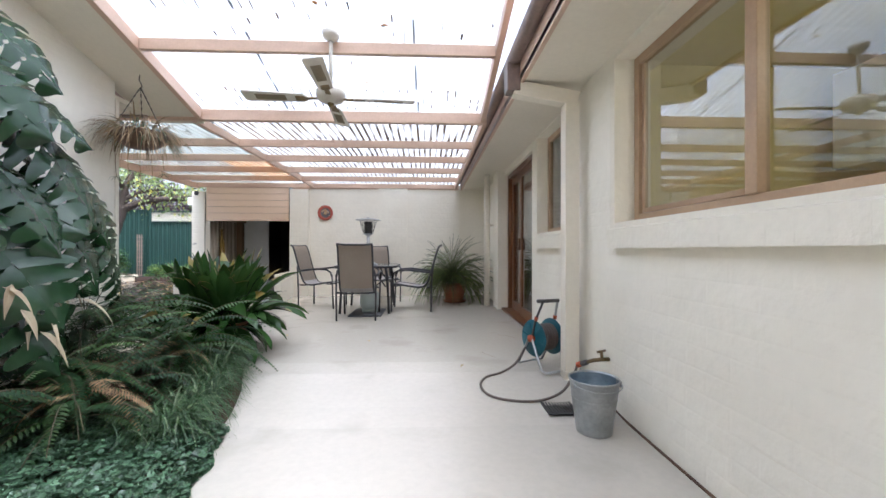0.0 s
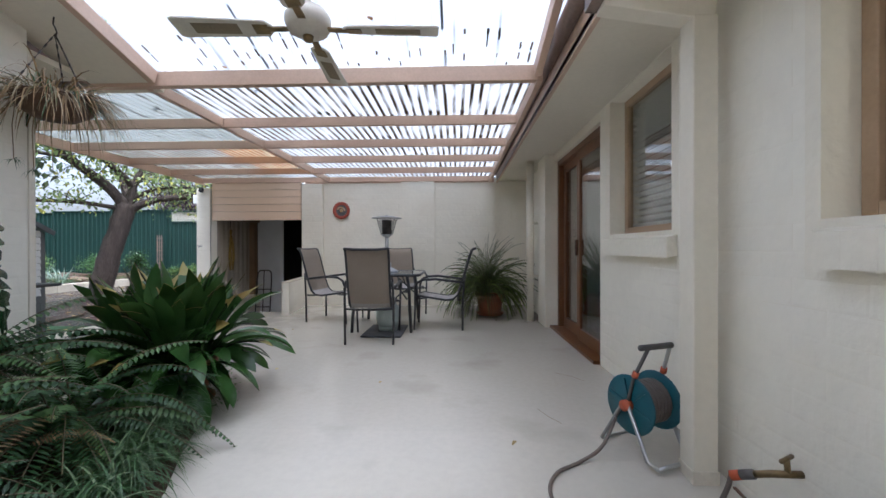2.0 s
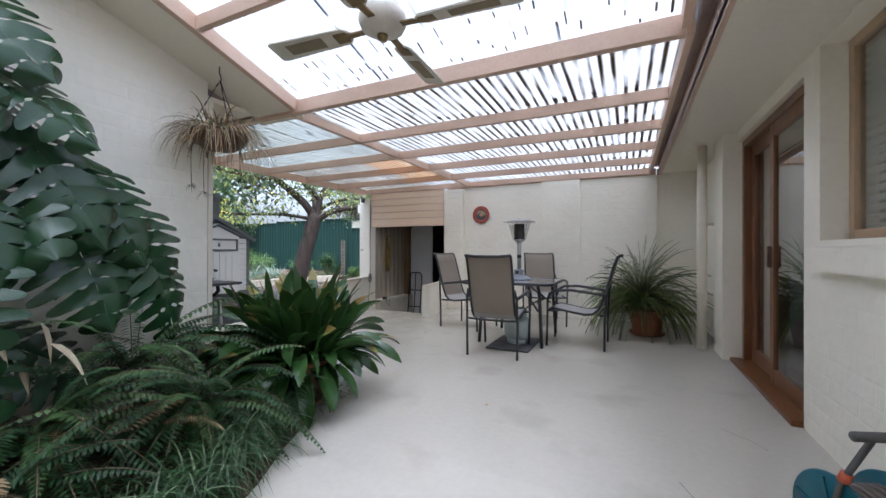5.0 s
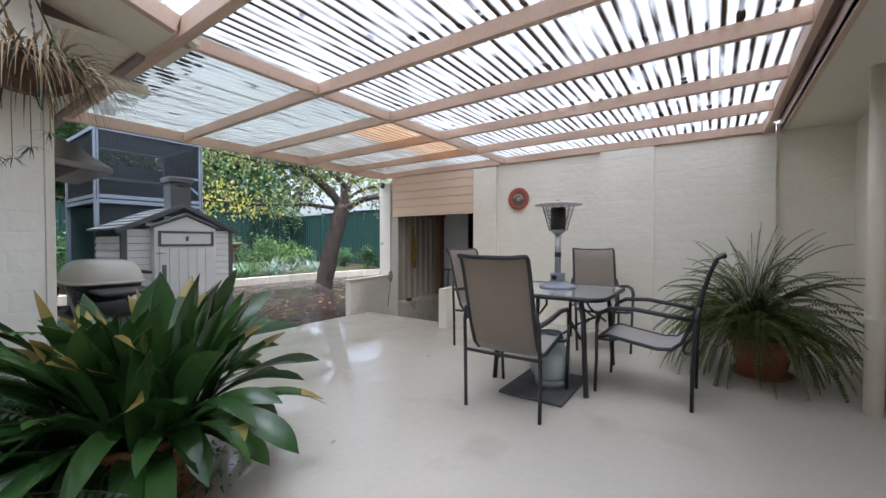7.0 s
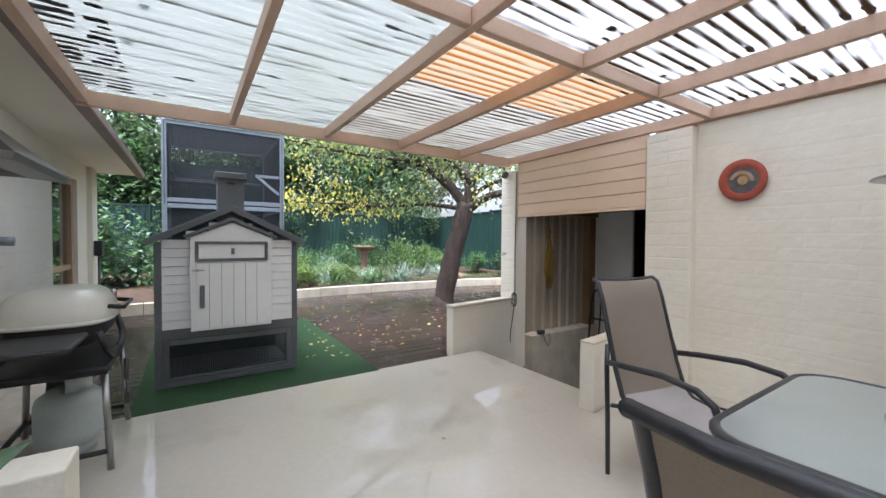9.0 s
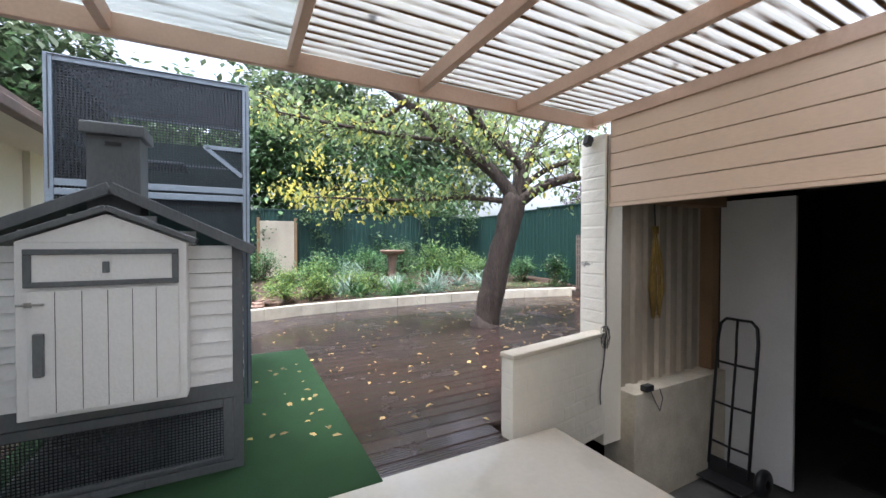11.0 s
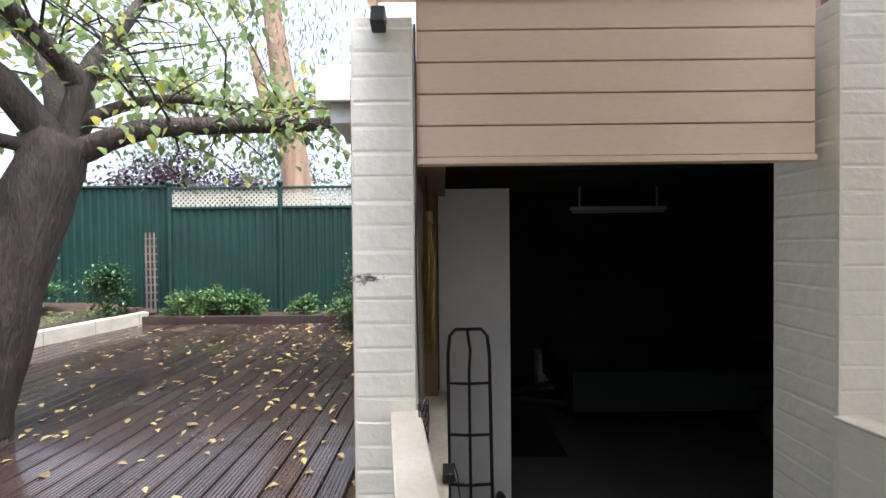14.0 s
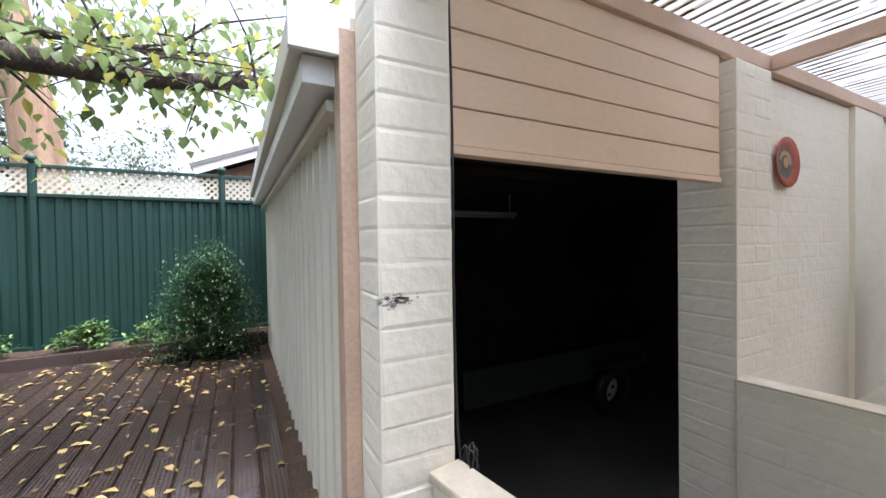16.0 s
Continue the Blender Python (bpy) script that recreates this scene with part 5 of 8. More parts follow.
# door box standing proud
part("nest_box", MB().box(0.012, -0.295, 0.455, 0.115, 0.295, 1.20), COOP_WHITE, coop, bevel=0.004)
gm = MB()
gm.v = [(0.012, -0.295, 1.20), (0.012, 0.295, 1.20), (0.012, 0, 1.325), (0.115, -0.295, 1.20), (0.115, 0.295, 1.20), (0.115, 0, 1.325)]
gm.f = [(3, 4, 5), (0, 2, 1), (0, 3, 5, 2), (1, 2, 5, 4)]
part("nest_gable", gm, COOP_WHITE, coop)
dr = part("coop_door", MB().box(0.117, -0.255, 0.475, 0.128, 0.265, 0.995), COOP_WHITE, coop, "white boarded door", bevel=0.003)
for i in range(1, 6):
    part("groove", MB().box(0.1275, -0.255 + 0.0867 * i - 0.0015, 0.48, 0.1287, -0.255 + 0.0867 * i + 0.0015, 0.99), COOP_GREY, dr)
part("handle", MB().box(0.128, -0.235, 0.64, 0.146, -0.20, 0.82), COOP_GREY, dr, "grey pull handle", bevel=0.004)
part("bolt", MB().tube([(0.134, -0.285, 0.94), (0.134, -0.20, 0.94)], 0.005, 8).box(0.128, -0.26, 0.93, 0.138, -0.24, 0.95), STEEL, dr)
part("vent_frame", MB().box(0.117, -0.265, 1.010, 0.133, 0.265, 1.033).box(0.117, -0.265, 1.147, 0.133, 0.265, 1.170).box(0.117, -0.265, 1.033, 0.133, -0.24, 1.147).box(0.117, 0.24, 1.033, 0.133, 0.265, 1.147), COOP_GREY, coop, bevel=0.003)
part("vent_panel", MB().box(0.116, -0.24, 1.033, 0.122, 0.24, 1.147), COOP_WHITE, coop)
part("vent_tab", MB().box(0.122, -0.012, 1.065, 0.134, 0.012, 1.115), COOP_GREY, coop, bevel=0.003)
for s in (-1, 1):
    part("nest_eave", MB().beam((0.06, s * 0.335, 1.205), (0.06, 0, 1.352), 0.15, 0.026), COOP_GREY, coop, bevel=0.004)
    nrm = Vector((0, s * (PZ - EZ), HW)).normalized()
    for i in range(6):
        a, b = 1 - i / 6, 1 - (i + 1) / 6 - 0.03
        p0 = Vector((0, s * (HW + 0.045) * a, PZ + 0.03 - (PZ - EZ) * 1.1 * a))
        p1 = Vector((0, s * (HW + 0.045) * max(b, 0), PZ + 0.03 - (PZ - EZ) * 1.1 * max(b, 0)))
        mb = MB()
        q = [p0 + nrm * 0.022, p1 + nrm * 0.008, p1 - nrm * 0.006, p0 - nrm * 0.002]
        mb.v = [(0.05, v.y, v.z) for v in q] + [(-DEP - 0.05, v.y, v.z) for v in q]
        mb.f = [(0, 1, 2, 3), (7, 6, 5, 4), (0, 4, 5, 1), (2, 6, 7, 3), (0, 3, 7, 4)]
        part("roof_slat", mb, COOP_GREY, coop)
    part("barge_board", MB().beam((0.055, s * (HW + 0.055), EZ - 0.01), (0.055, 0, PZ + 0.045), 0.02, 0.05), COOP_GREY, coop, bevel=0.003)
part("chimney", MB().box(-0.20, -0.10, 1.28, -0.015, 0.10, 1.70), COOP_GREY, coop, bevel=0.004)
part("chimney_cap", MB().box(-0.23, -0.12, 1.70, 0.01, 0.12, 1.755), COOP_GREY, coop, bevel=0.006)
# black plate on the closed chimney, painting a slot's dark inside
part("chimney_slot", MB().box(-0.014, -0.03, 1.655, -0.008, 0.03, 1.67), BLACK, coop)

# tall wire cage behind the coop
cage = thing("cat_cage", pose(-5.72, 4.93, 0.004), "tall blue grey timber cage with wire netting and shade cloth", "cage")
CH, CD, CT = 0.56, 1.25, 2.46
for x in (0.0, -CD):
    for s in (-1, 1):
        part("cage_post", MB().box(x - 0.045, s * CH - 0.022, 0, x, s * CH + 0.022, CT), CAGE_GREY, cage, bevel=0.003)
    for z in (1.56, 1.62, CT - 0.045):
        part("cage_rail", MB().box(x - 0.04, -CH + 0.022, z, x - 0.002, CH - 0.022, z + 0.045), CAGE_GREY, cage, bevel=0.003)
for s in (-1, 1):
    for z in (0.02, 1.56, 1.62, CT - 0.045):
        part("cage_rail", MB().box(-CD, s * CH - 0.02, z, -0.045, s * CH + 0.02, z + 0.045), CAGE_GREY, cage, bevel=0.003)
part("netting", netting((-0.02, -CH, 1.20), (0, 2 * CH, 0), (0, 0, CT - 1.22), 60, 66, 0.0030), WIRE, cage, "dark wire netting")
part("netting", netting((-CD, -CH, 1.60), (CD, 0, 0), (0, 0, CT - 1.62), 50, 36, 0.0030), WIRE, cage, "dark wire netting")
part("netting", netting((-CD, CH, 0.05), (CD, 0, 0), (0, 0, CT - 0.1), 60, 110, 0.0030), WIRE, cage, "dark wire netting")
part("netting", netting((-CD, -CH, CT - 0.01), (CD, 0, 0), (0, 2 * CH, 0), 50, 44, 0.0030), WIRE, cage, "dark wire netting")
part("shade_cloth", MB().box(-CD - 0.008, -CH, 0.05, -CD - 0.002, CH, 2.22), SHADE, cage, "dark green shade cloth")
part("shade_cloth", MB().box(-CD, CH + 0.024, 0.05, -0.15, CH + 0.03, 2.42), SHADE, cage, "dark green shade cloth")
for a, b in (((-0.05, -0.5, 1.95), (-1.15, -0.5, 1.95)), ((-1.15, -0.5, 2.0), (-1.15, 0.5, 2.0))):
    part("perch", MB().beam(a, b, 0.03, 0.03), CAGE_GREY, cage)
part("shelf", MB().box(-1.0, -0.54, 1.90, -0.55, 0.10, 1.925), CAGE_GREY, cage, bevel=0.003)
part("brace", MB().beam((-0.03, 0.30, 1.95), (-0.03, 0.53, 1.76), 0.04, 0.03), CAGE_GREY, cage)
part("brace", MB().beam((-0.03, 0.28, 1.96), (-0.03, 0.54, 1.96), 0.04, 0.03), CAGE_GREY, cage)

# barbecue on its cart, gas bottle below
bbq = thing("barbecue", pose(-3.94, 3.97, 0), "portable barbecue with cream lid on a black folding cart", "barbecue")
lid = MB()
n, rows = 24, 8
for j in range(rows + 1):
    t = j / rows
    sc = math.cos(t * math.pi / 2) ** 0.45
    for i in range(n):
        a = 2 * math.pi * i / n
        ca, sa = math.cos(a), math.sin(a)
        lid.v.append((0.34 * sc * math.copysign(abs(ca) ** 0.6, ca), 0.235 * sc * math.copysign(abs(sa) ** 0.6, sa), 0.80 + 0.17 * math.sin(t * math.pi / 2)))
for j in range(rows):
    for i in range(n):
        a, b = j * n + i, j * n + (i + 1) % n
        lid.f.append((a, b, b + n, a + n))
lo = part("lid", lid, BBQ_LID, bbq, "cream enamelled lid", smooth=True)
part("lid_rim", MB().tube([(0.345 * math.copysign(abs(math.cos(a)) ** 0.6, math.cos(a)), 0.24 * math.copysign(abs(math.sin(a)) ** 0.6, math.sin(a)), 0.795) for a in [2 * math.pi * i / 32 for i in range(32)]], 0.012, 6, close=True), BBQ_LID, lo, smooth=True)
part("lid_handle", MB().tube([(-0.16, 0.22, 0.86), (-0.16, 0.29, 0.85), (0.16, 0.29, 0.85), (0.16, 0.22, 0.86)], 0.013, 8), BLACK, lo, smooth=True)
part("thermometer", MB().tube([(-0.12, 0.20, 0.90), (-0.12, 0.222, 0.905)], 0.028, 16), STEEL, lo, smooth=True)
bowl = MB()
for j, (sc, z) in enumerate(((1.0, 0.785), (0.95, 0.72), (0.75, 0.66), (0.4, 0.63))):
    for i in range(n):
        a = 2 * math.pi * i / n
        ca, sa = math.cos(a), math.sin(a)
        bowl.v.append((0.335 * sc * math.copysign(abs(ca) ** 0.6, ca), 0.23 * sc * math.copysign(abs(sa) ** 0.6, sa), z))
for j in range(3):
    for i in range(n):
        a, b = j * n + i, j * n + (i + 1) % n
        bowl.f.append((a, a + n, b + n, b))
part("bowl", bowl, BLACK, bbq, smooth=True)
for s in (-1, 1):
    part("side_shelf", MB().box(s * 0.55 - 0.19, -0.16, 0.735, s * 0.55 + 0.19, 0.17, 0.76), BLACK, bbq, bevel=0.01)
    part("cradle", MB().tube([(s * 0.30, 0.20, 0.74), (s * 0.28, 0.23, 0.64), (s * 0.20, 0.24, 0.59), (0, 0.24, 0.58)], 0.018, 8), BLACK, bbq, smooth=True)
    part("cradle", MB().tube([(s * 0.30, -0.20, 0.74), (s * 0.28, -0.23, 0.64), (s * 0.20, -0.24, 0.59), (0, -0.24, 0.58)], 0.018, 8), BLACK, bbq, smooth=True)
    for t in (-1, 1):
        part("cart_leg", MB().tube([(s * 0.30, t * 0.22, 0.56), (s * 0.345, t * 0.25, 0.0)], 0.017, 10), STEEL, bbq, smooth=True)
    part("cart_rail", MB().tube([(s * 0.34, -0.24, 0.10), (s * 0.34, 0.24, 0.10)], 0.015, 8), BLACK, bbq, smooth=True)
part("cart_top", MB().box(-0.40, -0.25, 0.53, 0.40, 0.25, 0.57), BLACK, bbq, bevel=0.012)
part("cart_rail", MB().tube([(-0.34, -0.24, 0.10), (0.34, -0.24, 0.10)], 0.015, 8), BLACK, bbq, smooth=True)
tagged(part("barbecue_tongs", MB().tube([(-4.22, 4.21, 0.54), (-4.225, 4.22, 0.44)], 0.004, 6).tube([(-4.225, 4.22, 0.44), (-4.225, 4.22, 0.30)], 0.013, 8).tube([(-4.225, 4.22, 0.30), (-4.225, 4.22, 0.22)], 0.004, 6).box(-4.255, 4.21, 0.14, -4.195, 4.235, 0.22), GREY_PLASTIC, None, smooth=False), "grill brush hanging from the barbecue cart", "brush")
gas_bottle(pose(-3.96, 3.99, 0.004), 0.155, 0.42, "pale gas bottle standing under the barbecue")
hood = thing("range_hood", pose(-3.88, 3.36, 0), "dull steel range hood on the house wall above the barbecue", "range hood")
mb = MB()
mb.v = [(-0.46, 0.0, 1.66), (0.46, 0.0, 1.66), (0.46, 0.56, 1.60), (-0.46, 0.56, 1.60), (-0.46, 0, 1.70), (0.46, 0, 1.70), (0.46, 0.565, 1.64), (-0.46, 0.565, 1.64),
        (-0.13, 0.0, 1.93), (0.13, 0.0, 1.93), (0.13, 0.26, 1.93), (-0.13, 0.26, 1.93)]
mb.f = [(3, 2, 1, 0), (0, 1, 5, 4), (1, 2, 6, 5), (2, 3, 7, 6), (3, 0, 4, 7), (4, 5, 9, 8), (5, 6, 10, 9), (6, 7, 11, 10), (7, 4, 8, 11), (8, 9, 10, 11)]
part("canopy", mb, HOOD, hood, bevel=0.004)
part("flue", MB().box(-0.125, 0.0, 1.93, 0.125, 0.25, 2.255), HOOD, hood, bevel=0.004)
# thin black plates stand for the shaded vent openings in the flue
part("flue_vent", MB().box(0.1255, 0.06, 2.0, 0.128, 0.20, 2.05).box(-0.128, 0.06, 2.0, -0.1255, 0.20, 2.05), BLACK, hood)
for i in range(3):
    part("filter", MB().box(-0.42 + 0.285 * i, 0.06, 1.618, -0.15 + 0.285 * i, 0.50, 1.63), DARK_WIRE, hood)

# house corner board, block by the barbecue, wall socket and light
structure("corner_board", MB().box(-2.80, 3.452, -0.1, -2.69, 3.49, 2.26), RENDER_CREAM, "cream painted corner board", 0.004)
structure("pier_block", MB().box(-3.02, 3.50, -0.05, -2.81, 4.20, 0.40), CREAM, "low cream painted block beside the barbecue", 0.01)
sl = thing("wall_light", pose(-5.15, 3.36, 1.22), "small grey cylindrical wall light", "wall light")
part("bracket", MB().box(-0.03, 0, -0.03, 0.03, 0.02, 0.03), HEATER_GREY, sl, bevel=0.004)
part("cylinder", MB().tube([(0, 0.02, 0.0), (0, 0.10, 0.0)], 0.035, 14), HEATER_GREY, sl, smooth=True)
sk = thing("power_box", pose(-8.35, 3.43, 1.10), "black outdoor power box with a hanging cable", "power box")
part("case", MB().box(-0.09, 0, -0.11, 0.09, 0.09, 0.11), BLACK, sk, bevel=0.01)
part("cable", MB().tube([(0, 0.04, -0.11), (0, 0.04, -1.0), (-0.05, 0.08, -1.11)], 0.016, 8), BLACK, sk, smooth=True)
spot = thing("sensor_light", pose(-4.66, 8.04, 2.08), "small black sensor light on the brick pillar", "light")
part("head", MB().box(-0.028, -0.07, -0.035, 0.028, -0.01, 0.045, Matrix.Rotation(radians(-20), 4, "X")), BLACK, spot, bevel=0.006)
part("bracket", MB().tube([(0, 0.022, 0.03), (0, -0.03, 0.02)], 0.01, 8), BLACK, spot)
tagged(part("cable", MB().tube(smooth_path([(-4.525, 8.08, 2.12), (-4.522, 8.072, 1.6), (-4.527, 8.068, 1.1), (-4.520, 8.065, 0.62), (-4.505, 8.03, 0.35), (-4.50, 7.98, 0.10), (-4.47, 7.95, -0.02)]), 0.0045, 6), BLACK, None), "thin black cable running down the brick pillar", "cable")
coilp = [(-4.50 + 0.02 * math.sin(i * 0.9), 8.03 + 0.035 * math.cos(i * 0.7), 0.60 - 0.10 + 0.09 * math.sin(i * 0.7)) for i in range(40)]
tagged(part("cable_coil", MB().tube(coilp, 0.003, 5), BLACK, None), "small coil of black cable on the pillar", "cable")
plug = thing("power_plug", pose(-4.40, 8.42, 0.03), "black power plug on the garage ledge", "plug")
part("plug_body", MB().box(-0.03, -0.05, 0, 0.03, 0.05, 0.05), BLACK, plug, bevel=0.006)
part("lead", MB().tube([(0.02, 0, 0.03), (0.05, 0.02, -0.06), (0.06, 0.08, -0.16), (0.05, 0.13, -0.07), (0.03, 0.12, 0.01)], 0.004, 6), BLACK, plug, smooth=True)

# rope, hand trolley, trailer and shelf things in the garage
rope = thing("rope_hank", pose(-4.50, 8.66, 0), "dirty yellow rope hank hanging on a hook", "rope")
rng = random.Random(11)
for i in range(13):
    w, o, b = rng.uniform(0.02, 0.075), rng.uniform(-0.025, 0.025), rng.uniform(0.60, 0.74)
    part("loop", MB().tube([(rng.uniform(-0.015, 0.015), 0, 1.36), (o + 0.01, -w, 1.1), (o, -w * 1.2, 0.85), (o, -w * 0.6, b), (o, w * 0.6, b), (o, w * 1.2, 0.85), (o - 0.01, w, 1.1), (0, 0.005, 1.36)], 0.006, 6), ROPE, rope, smooth=True)
part("wrap", MB().tube([(0, 0, 1.33), (0, 0, 1.40)], 0.026, 10), ROPE, rope, smooth=True)
part("hook", MB().tube([(0, 0, 1.38), (-0.01, 0, 1.60)], 0.006, 6), BLACK, rope)
trol = thing("hand_trolley", pose(-4.23, 9.34, -0.92, 0, 0, 0), "black steel hand trolley leaning on the white panel", "trolley")
part("frame_tube", MB().tube([(-0.16, -0.02, 0.12), (-0.16, 0.12, 1.28), (-0.145, 0.135, 1.42), (-0.10, 0.14, 1.47), (0.10, 0.14, 1.47), (0.145, 0.135, 1.42), (0.16, 0.12, 1.28), (0.16, -0.02, 0.12)], 0.0135, 8), BLACK, trol, smooth=True)
part("centre_tube", MB().tube([(0, -0.02, 0.15), (0, 0.10, 1.16), (0.01, 0.08, 1.32), (-0.01, 0.14, 1.47)], 0.011, 8), BLACK, trol, smooth=True)
for z in (0.32, 0.68, 1.06):
    part("crossbar", MB().tube([(-0.16, 0.004 + z * 0.1, z), (0, -0.012 + z * 0.1, z), (0.16, 0.004 + z * 0.1, z)], 0.011, 8), BLACK, trol, smooth=True)
part("toe_plate", MB().box(-0.20, -0.20, 0.045, 0.20, 0.0, 0.055).box(-0.20, -0.012, 0.05, 0.20, 0.0, 0.20), BLACK, trol, bevel=0.004)
for s in (-1, 1):
    w = part("wheel", MB().lathe([(0.035, -0.03), (0.09, -0.035), (0.11, -0.02), (0.115, 0.0), (0.11, 0.02), (0.09, 0.035), (0.035, 0.03)], 20), BLACK, trol, smooth=True)
    w.matrix_basis = pose(s * 0.235, 0.06, 0.115, 0, 90, 0)
TRAILER = material("dark green trailer steel", (0.02, 0.03, 0.028), (0.03, 0.04, 0.036), 0.5, 4, 60, 0.1)
trailer = thing("box_trailer", pose(-1.78, 11.0, -0.92), "dark steel box trailer in the garage", "trailer")
part("side", MB().box(-1.3, -0.62, 0.42, 1.6, -0.58, 0.82), TRAILER, trailer, bevel=0.004)
part("side", MB().box(-1.3, 0.58, 0.42, 1.6, 0.62, 0.82), TRAILER, trailer, bevel=0.004)
part("tailboard", MB().box(-1.34, -0.62, 0.42, -1.30, 0.62, 0.82), TRAILER, trailer, bevel=0.004)
part("headboard", MB().box(1.6, -0.62, 0.42, 1.64, 0.62, 0.82), TRAILER, trailer, bevel=0.004)
part("tray", MB().box(-1.3, -0.58, 0.40, 1.6, 0.58, 0.43), TRAILER, trailer)
part("drawbar", MB().beam((-1.3, -0.3, 0.38), (-2.1, 0.0, 0.36), 0.05, 0.05).beam((-1.3, 0.3, 0.38), (-2.1, 0.0, 0.36), 0.05, 0.05), TRAILER, trailer)
part("mudguard", MB().box(0.45, -0.86, 0.62, 1.25, -0.625, 0.66), TRAILER, trailer, bevel=0.01)
for s in (-1, 1):
    w = part("wheel", MB().lathe([(0.17, -0.07), (0.26, -0.08), (0.285, -0.05), (0.29, 0.0), (0.285, 0.05), (0.26, 0.08), (0.17, 0.07)], 28), BLACK, trailer, smooth=True)
    w.matrix_basis = pose(0.75, s * 0.74, 0.29, 90 * s, 0, 0)
    r = part("rim", MB().lathe([(0.17, 0.05), (0.165, 0.04), (0.12, 0.045), (0.11, 0.055), (0.05, 0.06), (0.03, 0.075), (0.001, 0.075)], 24), WHITE, w, "white spoked wheel rim", smooth=True)
    # black discs on the closed rim, for the shade inside its holes
    for i in range(5):
        a = radians(72 * i)
        part("rim_hole", MB().tube([(0.095 * math.cos(a), 0.095 * math.sin(a), 0.05), (0.095 * math.cos(a), 0.095 * math.sin(a), 0.0565)], 0.024, 10), BLACK, r)
box = thing("storage_box", pose(-2.95, 12.2, -0.92), "pale plastic storage tub on the garage floor", "tub")
part("body", MB().box(-0.12, -0.14, 0, 0.12, 0.14, 0.5), WHITE, box, bevel=0.02)
part("lid", MB().box(-0.13, -0.15, 0.5, 0.13, 0.15, 0.53), WHITE, box, bevel=0.01)
tagged(part("floor_mat", MB().box(-3.85, 10.3, -0.919, -3.2, 11.3, -0.905), BLACK, None, bevel=0.004), "black rubber mat on the garage floor", "mat")
tube = thing("tube_light", pose(-2.2, 11.4, 1.62), "unlit tube light batten under the garage roof", "light")
part("batten", MB().box(-0.6, -0.03, 0, 0.6, 0.03, 0.05), WHITE, tube, bevel=0.004)
part("tube", MB().tube([(-0.58, 0, -0.02), (0.58, 0, -0.02)], 0.013, 10), WHITE, tube, smooth=True)
part("hanger", MB().box(-0.5, -0.01, 0.05, -0.48, 0.01, 0.44).box(0.48, -0.01, 0.05, 0.5, 0.01, 0.44), WHITE, tube)

# the gap along the wall, a scrape on the pillar
mb = MB()
for i in range(24):
    a, b = -3.0 + 0.245 * i, -3.0 + 0.245 * (i + 1)
    mb.beam((WALL_A - 0.006, a, floor_z(a) + 0.001), (WALL_A - 0.006, b, floor_z(b) + 0.001), 0.014, 0.012)
structure("floor_gap", mb, DARK, "dark gap between floor and house wall")
mb = MB()
for i in range(70):
    x, z = rng.gauss(-4.735, 0.030), rng.gauss(1.075, 0.010)
    w, h = rng.uniform(0.002, 0.009), rng.uniform(0.0012, 0.003)
    mb.box(x - w, 8.0616, z - h, x + w, 8.0626, z + h)
part("paint_scrape", mb, material("bare grey mortar", (0.50, 0.48, 0.45), (0.42, 0.40, 0.37), 0.9, 20, 90, 0.3), bpy.data.objects["pillar"], "grey scrape in the paint")
mb = MB()
for pts in ([(0.50, 3.62), (0.54, 3.52), (0.60, 3.42)], [(0.80, 4.35), (0.90, 4.27), (0.97, 4.16)]):
    for a, b in zip(pts, pts[1:]):
        mb.beam((*a, floor_z(a[1]) + 0.0002), (*b, floor_z(b[1]) + 0.0002), 0.002, 0.001)
structure("floor_crack", mb, DARK, "hairline cracks in the painted floor")
# ---- plants ----
def foliage(name, c1, c2, rough=0.45, island=0.3, translucent=0.3, **k):
    return material(name, c1, c2, rough, 3.0, 60, 0.1, 0.004, fine_mix=0.12, island=island, translucent=translucent, **k)


LEAF_DARK = foliage("dark glossy leaf", (0.028, 0.070, 0.017), (0.050, 0.104, 0.026), 0.20, 0.4, 0.18)
LEAF_MONSTERA = foliage("glossy split leaf", (0.014, 0.046, 0.016), (0.024, 0.066, 0.024), 0.27, 0.1, 0.14)
LEAF_FERN = foliage("fern green", (0.020, 0.060, 0.018), (0.034, 0.082, 0.024), 0.45, 0.4, 0.3)
LEAF_FERN_LIGHT = foliage("paler fern green", (0.050, 0.105, 0.030), (0.075, 0.13, 0.036), 0.5, 0.3, 0.3)
LEAF_FERN_POT = foliage("potted fern green", (0.085, 0.135, 0.034), (0.13, 0.18, 0.05), 0.45, 0.4, 0.35)
LEAF_GRASS = foliage("strappy grass green", (0.042, 0.095, 0.032), (0.07, 0.13, 0.05), 0.4, 0.4, 0.25)
LEAF_PALE = foliage("pale edged grass", (0.20, 0.26, 0.14), (0.14, 0.20, 0.09), 0.45, 0.3, 0.25)
LEAF_IVY = foliage("small ground cover leaf", (0.066, 0.135, 0.070), (0.11, 0.19, 0.11), 0.3, 0.5, 0.2)
LEAF_DEAD = foliage("dead straw leaf", (0.36, 0.25, 0.13), (0.24, 0.15, 0.075), 0.8, 0.35, 0.25)
LEAF_BLEACHED = foliage("bleached cream leaf", (0.52, 0.45, 0.31), (0.42, 0.32, 0.20), 0.7, 0.25, 0.25)
LEAF_TIP = foliage("yellowing leaf", (0.30, 0.27, 0.06), (0.34, 0.20, 0.06), 0.45, 0.3, 0.25)
